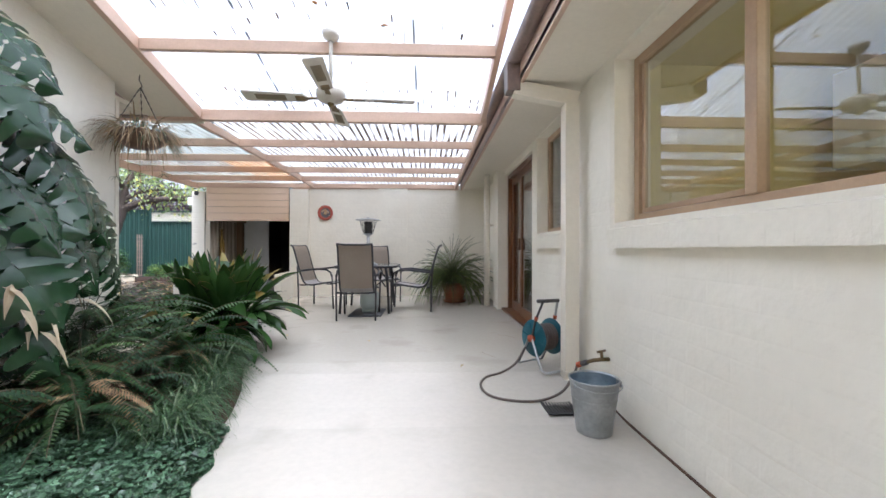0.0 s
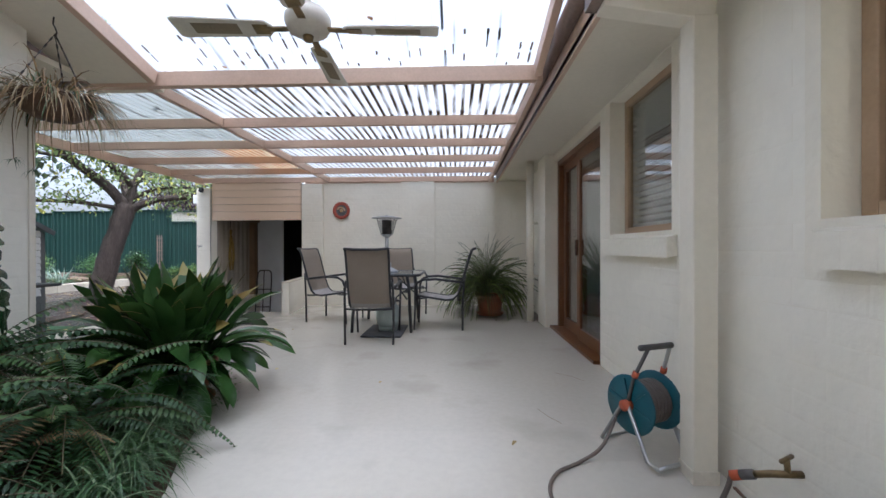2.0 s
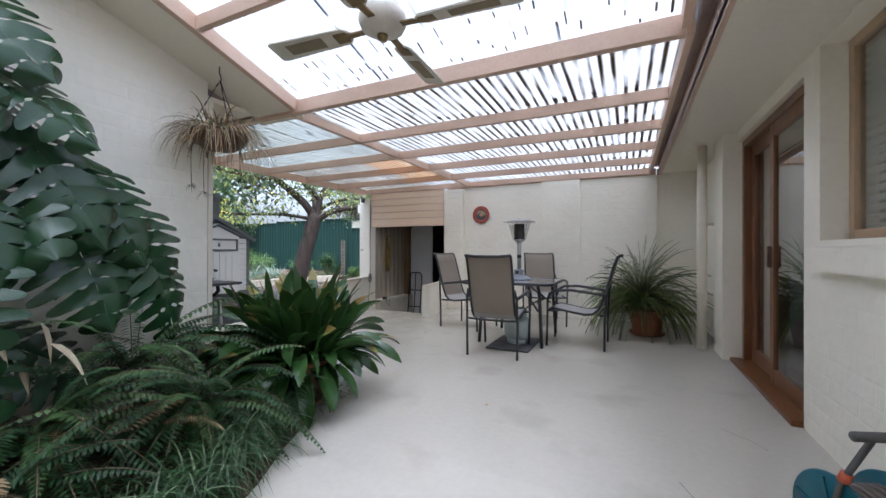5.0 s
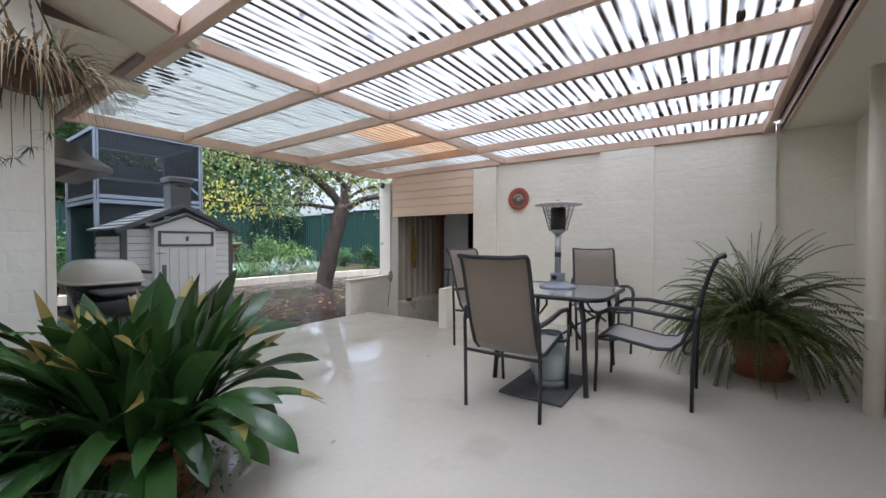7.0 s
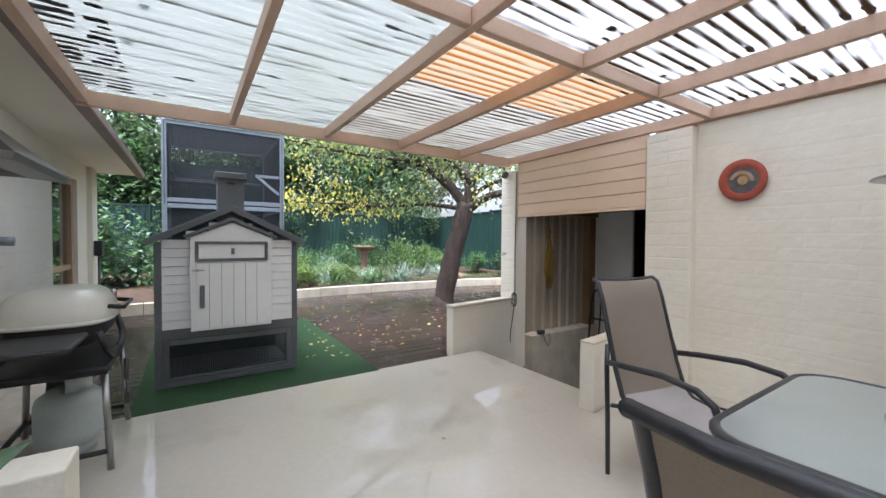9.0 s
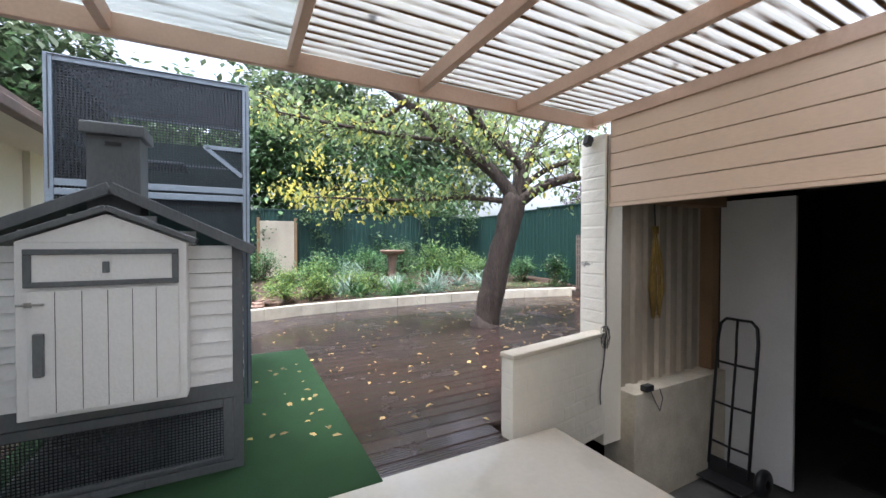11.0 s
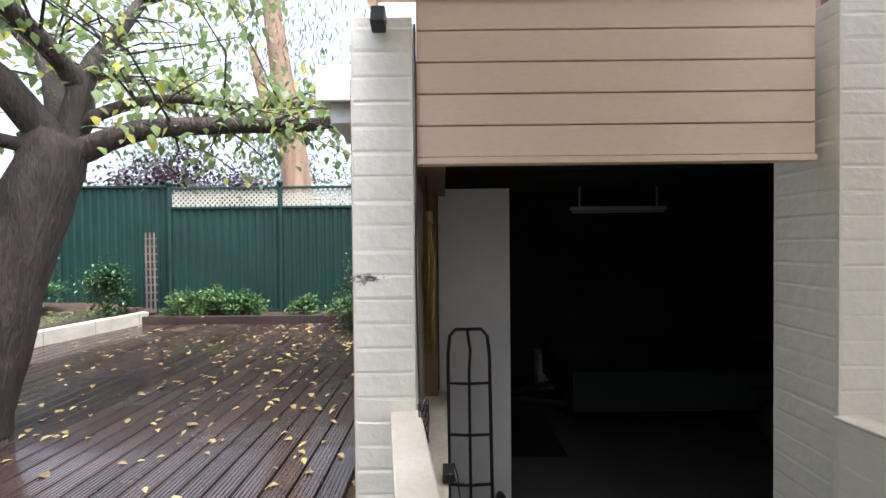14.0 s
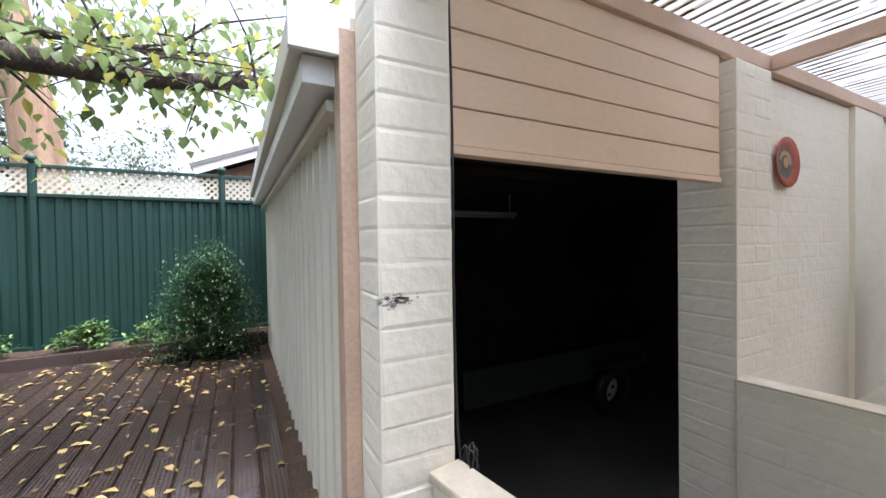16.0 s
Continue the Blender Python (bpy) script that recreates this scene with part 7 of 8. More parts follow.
tk = MB()
limb(tk, [(0, 0, -0.1), (0.02, 0.02, 0.1), (0.10, 0.10, 0.7), (0.22, 0.21, 1.35), F], 0.205, 0.175, 16)
tk.tube([(0, 0, -0.1), (0.0, 0.0, 0.02), (0.02, 0.02, 0.14)], [0.27, 0.235, 0.19], 16)
part("trunk", tk, BARK, tree, smooth=True)
BOUGHS = [
    ([off(0, -0.12), off(-0.30, 0.30), off(-0.93, 0.85, 0.1), off(-1.67, 1.40, 0.0), off(-2.55, 1.95, -0.3), off(-3.7, 2.35, -0.6)], 0.115, 0.025),
    ([off(0.02, -0.1), off(0.10, 0.40), off(-0.55, 0.95, -0.3), off(-0.85, 1.7, -0.6), off(-1.2, 2.7, -0.8)], 0.085, 0.02),
    ([off(0.03, -0.1), off(0.15, 0.5), off(0.60, 1.33, 0.2), off(1.1, 2.4, 0.4)], 0.085, 0.02),
    ([off(0.0, -0.15), Vector((0.75, 0.52, 2.12)), Vector((1.25, 0.75, 2.22)), Vector((1.85, 0.92, 2.27)), Vector((2.40, 1.0, 2.38))], 0.085, 0.045),
    ([off(-0.1, -0.10), off(-0.8, -0.02, 0.1), off(-1.7, -0.05, 0.2), off(-3.3, 0.02, 0.4)], 0.05, 0.012),
    ([off(0.05, 0.1), Vector((0.75, 0.7, 2.42)), Vector((1.35, 1.1, 2.50)), Vector((2.1, 1.6, 2.75))], 0.05, 0.012),
    ([off(0, 0), off(0.1, 0.7, 0.6), off(-0.1, 1.5, 1.5), off(-0.3, 2.2, 2.6)], 0.08, 0.015),
    ([off(-0.9, 0.85, 0.1), off(-1.0, 1.5, 0.9), off(-1.8, 1.9, 1.6)], 0.05, 0.012),
    ([off(-0.6, 0.95, -0.3), off(-0.9, 1.15, -1.1), off(-1.3, 1.25, -1.9), off(-1.9, 1.3, -2.5)], 0.045, 0.010),
    ([off(0.60, 1.33, 0.2), off(0.9, 1.5, -0.6), off(1.2, 1.7, -1.5)], 0.04, 0.010),
    ([off(-1.67, 1.40, 0.0), off(-2.3, 1.3, 0.6), off(-3.2, 1.35, 0.9), off(-4.2, 1.6, 1.0)], 0.04, 0.010),
    ([off(-0.85, 1.7, -0.6), off(-1.7, 2.2, -0.9), off(-2.8, 2.9, -1.0)], 0.04, 0.010),
    ([off(-0.93, 0.85, 0.1), off(-1.6, 0.75, -0.5), off(-2.5, 0.8, -0.9), off(-3.3, 0.95, -1.0)], 0.04, 0.010),
    ([off(0.15, 0.5), off(0.9, 0.9, 0.9), off(1.9, 1.2, 1.6)], 0.045, 0.010),
]
twigs, lg, ly = MB(), MB(), MB()


def spray(p, d, yellow, n, r=0.18):
    for k in range(n):
        q = p + Vector((rng.gauss(0, r), rng.gauss(0, r), rng.gauss(-0.02, r * 0.6)))
        tgt = ly if rng.random() < yellow else lg
        w = unit(rng.uniform(0, 6.28), rng.uniform(-1.1, 0.2))
        L = rng.uniform(0.05, 0.105)
        tgt.leaf(q, w, L, L * rng.uniform(0.5, 0.75), 0.8, 3, 0.15, 0.7)


for pts, r0, r1 in BOUGHS:
    lm = MB()
    sp = limb(lm, pts, r0, r1, 10)
    part("limb", lm, BARK, tree, smooth=True)
    n = len(sp)
    low_left = pts is BOUGHS[4][0]
    for i in range(n // 4, n):
        for _ in range(3):
            if rng.random() < 0.25:
                continue
            d = (unit(rng.uniform(0, 6.28), rng.uniform(-0.35, 0.75)) + (sp[i] - sp[i - 1]).normalized() * 0.5).normalized()
            L = rng.uniform(0.45, 1.25) * (0.6 if r0 < 0.055 else 1.0)
            a = sp[i]
            b = a + d * L * 0.5 + Vector((0, 0, rng.uniform(-0.05, 0.10)))
            c = b + (d + Vector((rng.uniform(-0.5, 0.5), rng.uniform(-0.5, 0.5), -0.25))).normalized() * L * 0.5
            twigs.tube([a, b, c], [0.011, 0.007, 0.003], 5, cap=False)
            yel = 0.75 if low_left and i > n * 0.6 else 0.16
            for p in (a.lerp(b, 0.6), b, b.lerp(c, 0.5), c):
                spray(p, d, yel, rng.randint(4, 8), 0.16)
for i in range(13):
    p = off(rng.uniform(-3.6, -2.3), rng.uniform(-0.30, 0.75), rng.uniform(0.0, 0.9))
    spray(p, UP, 0.8, 34, 0.19)
tagged(part("twig_mass", twigs, BARK, tree), kind="stuff")
part("crown", lg, LEAF_TREE, tree, "thin crown of yellow green leaves")
part("yellow_leaves", ly, LEAF_YELLOW, tree, "bright yellow autumn leaves")


# shrubs and garden plants
def bush(name, at, rx, ry, h, n, size, mat1, label, mat2=None, shape=0.75, group=""):
    """A shrub: stems and leaves gathered into uneven clumps."""
    s = thing(name, pose(*at), label, "shrub", group)
    clumps = [(unit(rng.uniform(0, 6.28), rng.uniform(0.0, 1.5)), rng.uniform(0.55, 1.0)) for _ in range(max(8, n // 70))]
    a, b, st = MB(), MB(), MB()
    for d, k in clumps:
        c = Vector((d.x * rx * k, d.y * ry * k, 0.12 * h + d.z * h * 0.8 * k))
        st.tube([(0, 0, 0), c * 0.5 + Vector((0, 0, 0.05)), c], [0.012, 0.008, 0.004], 5, cap=False)
        for _ in range(n // len(clumps)):
            q = c + Vector((rng.gauss(0, rx * 0.2), rng.gauss(0, ry * 0.2), rng.gauss(0, h * 0.12)))
            if q.z < 0.01:
                q.z = rng.uniform(0.01, 0.1)
            L = size * rng.uniform(0.7, 1.3)
            (b if mat2 and rng.random() < 0.3 else a).leaf(q, unit(rng.uniform(0, 6.28), rng.uniform(-0.7, 0.9)), L, L * shape, 0.5, 2, 0.15, 0.7)
    tagged(part("stem_mass", st, STEM, s), kind="stuff")
    part("leaves", a, mat1, s)
    if mat2:
        part("light_leaves", b, mat2, s)
    return s


def straps(name, at, count, L, w, m, label, group=""):
    s = thing(name, pose(*at), label, "plant", group)
    mb = MB()
    for i in range(count):
        mb.leaf((rng.uniform(-0.12, 0.12), rng.uniform(-0.12, 0.12), 0), unit(rng.uniform(0, 6.28), rng.uniform(0.5, 1.4)), L * rng.uniform(0.6, 1.1), w, rng.uniform(0.9, 2.2), 5, 0.25, 0.45)
    part("foliage", mb, m, s)
    return s


for x, y, r, h, n, sz, m1, m2, lab in (
        (-10.25, 6.75, 0.34, 0.52, 900, 0.045, LEAF_LIME, LEAF_SHRUB, "round lime green shrub in the garden bed"),
        (-11.2, 7.7, 0.36, 0.55, 800, 0.045, LEAF_LIME, LEAF_SHRUB, "lime green shrub among the strap plants"),
        (-10.9, 7.05, 0.30, 0.50, 700, 0.045, LEAF_SHRUB, LEAF_LIME, "small green shrub in the garden bed"),
        (-9.9, 6.15, 0.32, 0.42, 800, 0.045, LEAF_LIME, LEAF_SHRUB, "low lime green shrub behind the edging"),
        (-10.7, 8.0, 0.34, 0.46, 800, 0.045, LEAF_LIME, LEAF_SHRUB, "lime green shrub in the garden bed"),
        (-11.9, 6.9, 0.5, 0.6, 900, 0.05, LEAF_SHRUB, LEAF_LIME, "green shrub in the middle of the bed"),
        (-10.2, 5.3, 0.5, 0.45, 900, 0.05, LEAF_SHRUB, LEAF_LIME, "low green shrub at the end of the bed"),
        (-12.3, 8.0, 0.5, 0.6, 900, 0.055, LEAF_BLUE, LEAF_SHRUB, "grey green shrub in the garden bed"),
        (-13.0, 8.6, 0.85, 0.95, 1800, 0.06, LEAF_SHRUB, None, "spreading green shrub behind the bird bath"),
        (-12.6, 10.6, 0.75, 1.05, 1700, 0.06, LEAF_SHRUB, LEAF_LIME, "leafy green shrub near the fence corner"),
        (-12.9, 11.6, 0.7, 0.95, 1500, 0.06, LEAF_SHRUB, LEAF_LIME, "leafy green shrub near the fence"),
        (-10.6, 12.2, 0.45, 0.75, 900, 0.05, LEAF_SHRUB, None, "green shrub in front of the tree"),
        (-9.75, 12.55, 0.38, 0.85, 900, 0.055, LEAF_DARK, LEAF_SHRUB, "dark camellia shrub beside the fence post"),
        (-10.6, 4.4, 0.6, 0.8, 1000, 0.06, LEAF_SHRUB, None, "dark green shrub near the house"),
        (-12.5, 4.6, 0.9, 1.6, 1600, 0.10, LEAF_SHRUB, LEAF_DARK, "tall leafy shrub behind the cage"),
        (-11.5, 3.0, 0.9, 1.9, 1500, 0.13, LEAF_SHRUB, LEAF_BLUE, "big-leaved shrub beside the house"),
        (-13.6, 6.0, 0.6, 0.9, 900, 0.06, LEAF_SHRUB, None, "shrub beside the garden wall"),
        (-14.2, 10.2, 0.6, 1.3, 1000, 0.07, LEAF_FAR, None, "dark shrub against the fence")):
    bush("shrub", (x, y, 0.14), r, r, h, int(n * 1.8), sz, m1, lab, m2)
for x, y, r, h, sz, m1, m2, lab in (
        (-11.4, 6.3, 0.42, 0.55, 0.05, LEAF_LIME, LEAF_SHRUB, "bushy lime green shrub in the mulch"),
        (-12.4, 7.3, 0.55, 0.70, 0.05, LEAF_SHRUB, LEAF_LIME, "bushy green shrub in the middle of the bed"),
        (-13.6, 7.4, 0.70, 0.90, 0.06, LEAF_SHRUB, LEAF_FAR, "dark green shrub along the fence"),
        (-13.8, 9.6, 0.80, 1.10, 0.06, LEAF_SHRUB, LEAF_FAR, "dark green shrub along the fence"),
        (-11.9, 11.5, 0.55, 0.80, 0.05, LEAF_SHRUB, LEAF_LIME, "leafy green shrub by the stones"),
        (-13.2, 5.3, 0.70, 1.10, 0.07, LEAF_SHRUB, LEAF_DARK, "dark leafy shrub beside the garden door")):
    bush("shrub", (x, y, 0.14), r, r, h, 1900, sz, m1, lab, m2)
for x, y, r, h, n, lab in ((-8.75, 12.88, 0.26, 0.42, 650, "low green shrub below the fence"), (-8.25, 12.9, 0.28, 0.46, 700, "low green shrub below the fence"), (-7.75, 12.9, 0.25, 0.42, 600, "low green shrub below the fence"),
                           (-6.72, 12.9, 0.20, 0.36, 420, "small round shrub below the fence"), (-6.12, 12.92, 0.18, 0.28, 320, "small shrub below the fence")):
    bush("low_shrub", (x, y, 0.05), r * 1.25, r * 0.9, h, int(n * 2.4), 0.05, LEAF_SHRUB, lab, LEAF_LIME, group="shrubs below the fence")
bush("nandina", (-5.45, 12.25, 0.0), 0.52, 0.42, 1.18, 15000, 0.042, LEAF_FERN, "feathery dark green shrub at the garage corner", LEAF_SHRUB, 0.5)
for i, (x, y) in enumerate(((-10.9, 8.3), (-10.6, 8.9), (-11.3, 8.8), (-10.5, 9.6), (-11.2, 9.6), (-10.7, 10.3), (-11.6, 10.2), (-10.3, 7.6), (-11.0, 11.0), (-10.4, 10.9), (-10.15, 8.4), (-10.1, 9.2), (-11.5, 7.9), (-11.9, 9.3), (-10.6, 7.4))):
    straps("strap_plant", (x, y, 0.14), 64, 0.66, 0.036, LEAF_BLUE if i % 3 != 1 else LEAF_SHRUB, "clump of grey green strap leaves in the bed", "strap plants in the bed")
low = MB()
for i in range(2600):
    y = rng.uniform(7.2, 12.4)
    x = edge_x(y) - 0.12 - abs(rng.gauss(0, 0.5))
    low.leaf((x, y, 0.16 + rng.uniform(0, 0.10)), unit(rng.uniform(0, 6.28), rng.uniform(0.1, 1.2)), rng.uniform(0.05, 0.11), 0.016, 1.0, 2, 0.15, 0.5)
tagged(part("low_planting", low, LEAF_SHRUB, None), "low green ground cover behind the edging", "ground cover", "", "stuff")

# bird bath, stones, garden panel
bb = thing("bird_bath", pose(-12.17, 9.07, 0.2), "brown terracotta bird bath on a pedestal", "bird bath")
part("pedestal", MB().lathe([(0.001, 0), (0.19, 0.0), (0.19, 0.06), (0.12, 0.10), (0.10, 0.35), (0.115, 0.60), (0.16, 0.72)], 20), STONE, bb, smooth=True)
part("basin", MB().lathe([(0.10, 0.72), (0.25, 0.76), (0.33, 0.83), (0.33, 0.86), (0.29, 0.85), (0.001, 0.79)], 24), STONE, bb, smooth=True)


def stone(at, r):
    mb = MB()
    rows, seg = 5, 9
    k0 = rng.uniform(0, 50)
    for j in range(rows + 1):
        el = -0.5 + 2.05 * j / rows
        for i in range(seg):
            d = unit(2 * math.pi * i / seg, el)
            w = r * (1 + 0.45 * noise.noise(d * 1.7 + Vector((k0, 0, 0))))
            mb.v.append((d.x * w * 1.35, d.y * w, d.z * w * 0.62))
    for j in range(rows):
        for i in range(seg):
            a, b = j * seg + i, j * seg + (i + 1) % seg
            mb.f.append((a, b, b + seg, a + seg))
    mb.f.append(tuple(rows * seg + i for i in range(seg)))
    o = part("garden_stone", mb, STONE, None)
    o.matrix_basis = pose(*at, 0, 0, rng.uniform(0, 360))
    tagged(o, "rough brown stone in the garden bed", "stone", "garden stones")


for i in range(26):
    y = rng.uniform(4.2, 7.2)
    stone((edge_x(y) - rng.uniform(0.25, 1.3), y, 0.17), rng.uniform(0.09, 0.2))
for i in range(9):
    stone((-10.3 + rng.uniform(-0.5, 0.5), 11.6 + rng.uniform(-0.6, 0.8), 0.18), rng.uniform(0.07, 0.14))
gp = thing("garden_door", pose(-14.86, 6.45, 0.15), "weathered cream garden door standing against the fence", "door")
part("leaf", MB().box(-0.03, -0.47, 0, 0.03, 0.47, 1.75), RIB, gp, bevel=0.01)
part("frame", MB().box(-0.04, -0.55, 0, 0.045, -0.475, 1.85).box(-0.04, 0.475, 0, 0.045, 0.55, 1.85), BROWN_BOARD, gp, bevel=0.006)
tl = thing("trellis", pose(-9.35, 12.95, 0.1), "small weathered timber trellis beside the fence post", "trellis")
for i in range(3):
    part("slat", MB().box(-0.08 + 0.07 * i, 0, 0, -0.055 + 0.07 * i, 0.012, 1.35), GUTTER, tl)
for i in range(9):
    part("slat", MB().box(-0.10, 0.013, 0.2 + 0.13 * i, 0.11, 0.024, 0.225 + 0.13 * i), GUTTER, tl)

# beyond the fences
def far_mass(name, n, boxes, size, m, label, shape=0.6, m2=None):
    t = thing(name, pose(0, 0, 0), label, "trees", "", "stuff")
    a, b = MB(), MB()
    per = n // len(boxes)
    for x, y, z, rx, ry, rz in boxes:
        cl = [(rng.gauss(0, 0.45), rng.gauss(0, 0.45), rng.gauss(0, 0.45)) for _ in range(max(5, per // 45))]
        for i in range(per):
            c = rng.choice(cl)
            q = (x + rx * (c[0] + rng.gauss(0, 0.16)), y + ry * (c[1] + rng.gauss(0, 0.16)), max(0.1, z + rz * (c[2] + rng.gauss(0, 0.16))))
            L = size * rng.uniform(0.6, 1.4)
            (b if m2 and rng.random() < 0.35 else a).leaf(q, unit(rng.uniform(0, 6.28), rng.uniform(-0.9, 0.7)), L, L * shape, 0.4, 2, 0.15, 0.7)
    part("leaves", a, m, t)
    if m2:
        part("light_leaves", b, m2, t)
    return t


far_mass("far_trees", 44000, [(-16.6, -4 + 2.3 * i, 2.9 + 0.8 * math.sin(i * 1.7), 1.3, 1.9, 2.2 + 0.5 * math.sin(i * 2.3)) for i in range(8)], 0.22, LEAF_FAR, "dark dense trees behind the west fence", 0.6, LEAF_SHRUB)
far_mass("far_trees", 26000, [(-20, -4 + 3.4 * i, 6.0 + 1.2 * math.sin(i * 2.1), 2.4, 2.4, 2.8) for i in range(7)], 0.36, LEAF_GUM, "taller trees further behind the fence", 0.6, LEAF_FAR)
far_mass("fence_creeper", 2200, [(-14.6, 12.6, 2.1, 0.7, 0.8, 0.8), (-14.7, 11.6, 2.3, 0.5, 0.7, 0.6), (-14.7, 4.8, 1.9, 0.5, 1.2, 1.0), (-14.7, 7.6, 2.2, 0.4, 0.9, 0.6)], 0.10, LEAF_FAR, "dark creeper hanging over the fence corner", 0.7)
far_mass("purple_tree", 6500, [(-12.6, 18.5, 3.1, 1.5, 1.2, 1.1), (-11.0, 18.5, 2.7, 1.3, 1.0, 0.9)], 0.14, LEAF_PURPLE, "purple-leaved tree behind the fence", 0.6)
far_mass("grey_green_tree", 6500, [(-10.2, 20.0, 3.8, 1.5, 1.2, 1.3), (-8.2, 24, 4.0, 2.0, 1.5, 1.4), (-14.5, 20, 4.4, 2.0, 1.5, 1.6)], 0.16, LEAF_GUM, "grey green trees behind the fence", 0.5)
gum = thing("gum_tree", pose(-8.6, 17.5, -0.3), "tall gum tree with pale peeling bark behind the fence", "tree")
part("trunk", MB().tube(smooth_path([(0, 0, 0), (0.05, 0, 2.5), (-0.1, 0, 4.5), (-0.5, 0.1, 7.0), (-0.9, 0.2, 10)], 4), [0.50 - 0.018 * i for i in range(17)], 14), BARK_GUM, gum, smooth=True)
part("limb", MB().tube(smooth_path([(-0.05, 0, 4.0), (-0.7, 0, 5.2), (-1.3, 0.2, 7.2)], 4), [0.24 - 0.015 * i for i in range(9)], 10), BARK_GUM, gum, smooth=True)
mb = MB()
for i in range(1500):
    c = rng.choice(((-1.3, 0, 7.5), (-0.8, 0, 9.5), (0.3, 0.4, 8.2), (0.7, 0, 6.4)))
    mb.leaf((c[0] + rng.gauss(0, 0.8), c[1] + rng.gauss(0, 0.8), c[2] + rng.gauss(0, 0.6)), unit(rng.uniform(0, 6.28), rng.uniform(-1.4, -0.2)), rng.uniform(0.15, 0.3), 0.05, 0.4, 2, 0.1, 0.5)
part("crown", mb, LEAF_GUM, gum)
ROOF_TILE = material("grey roof tiles", (0.22, 0.21, 0.20), (0.17, 0.16, 0.155), 0.7, 2, 30, 0.3)
BRICK_FAR = material("brown neighbour brick", (0.24, 0.15, 0.10), (0.18, 0.12, 0.085), 0.85, 6, 40, 0.3)
nh = thing("neighbour_house", pose(-1.8, 17.9, -0.3), "brown brick neighbour house with pale barge board", "house")
w = MB()
w.v = [(-3.85, 0, 0), (3.85, 0, 0), (3.85, 0, 3.3), (0, 0, 4.8), (-3.85, 0, 3.3), (-3.85, 7, 0), (3.85, 7, 0), (3.85, 7, 3.3), (0, 7, 4.8), (-3.85, 7, 3.3)]
w.f = [(0, 1, 2, 3, 4), (9, 8, 7, 6, 5), (0, 4, 9, 5), (1, 6, 7, 2)]
part("wall", w, BRICK_FAR, nh)
for s in (-1, 1):
    part("roof", MB().beam((s * 2.12, -0.55, 4.22), (s * 2.12, 7.4, 4.22), 4.62, 0.09, (s * 0.39, 0, 1)), ROOF_TILE, nh)
    part("barge_board", MB().beam((0, -0.50, 4.91), (s * 4.2, -0.50, 3.27), 0.04, 0.17), WHITE, nh)
nb = thing("neighbour_shed", pose(-21.5, 12.2, -0.3), "pale building glimpsed through the trees", "building")
part("wall", MB().box(-1.5, -1.6, 0, 1.5, 1.2, 3.0), WHITE, nb)
part("roof", MB().box(-1.7, -1.8, 3.0, 1.7, 1.4, 3.12), ROOF_TILE, nb)

# fallen leaves
fl = MB()
for i in range(700):
    if i < 480:
        y = min(12.5, 12.6 - abs(rng.gauss(0, 1.9)))
        x = rng.uniform(-9.3, -5.0) if i % 2 else rng.uniform(-7.0, -4.95)
    else:
        x, y = rng.uniform(-9.4, -4.6), rng.uniform(5.8, 10)
    if y < 7.0 and x > -4.9:
        continue
    L = rng.uniform(0.036, 0.082)
    fl.leaf((x, y, -0.026 + rng.uniform(0.002, 0.008)), unit(rng.uniform(0, 6.28), rng.uniform(0.0, 0.35)), L, L * rng.uniform(0.35, 0.75), rng.uniform(0.2, 0.9), 3, rng.uniform(0.1, 0.5), 0.7)
for i in range(26):
    L = rng.uniform(0.04, 0.09)
    fl.leaf((rng.uniform(-6.6, -4.6), rng.uniform(5.45, 6.05), 0.008), unit(rng.uniform(0, 6.28), 0.1), L, L * 0.5, 0.4, 3, 0.3, 0.7)
for i in range(420):
    y = rng.uniform(4.0, 12.4)
    L = rng.uniform(0.04, 0.09)
    fl.leaf((edge_x(y) - rng.uniform(0.1, 2.2), y, 0.20 + rng.uniform(0, 0.08)), unit(rng.uniform(0, 6.28), rng.uniform(0, 0.3)), L, L * 0.6, 0.4, 2, 0.2, 0.7)
for x, y in ((-2.4, 5.2), (-1.55, 4.4), (-3.2, 6.9), (-2.9, 5.9), (-0.6, 4.1), (0.3, 3.2), (-2.1, 6.0)):
    fl.leaf((x, y, 0.004), unit(rng.uniform(0, 6.28), 0.1), 0.045, 0.022, 0.5, 3, 0.3, 0.7)
tagged(part("fallen_leaves", fl, FALLEN, None), "fallen yellow and brown leaves on the deck and turf", "leaves", "", "stuff")

# dirt and leaf litter lying in the roofing's valleys
da, db = MB(), MB()
P = 0.076


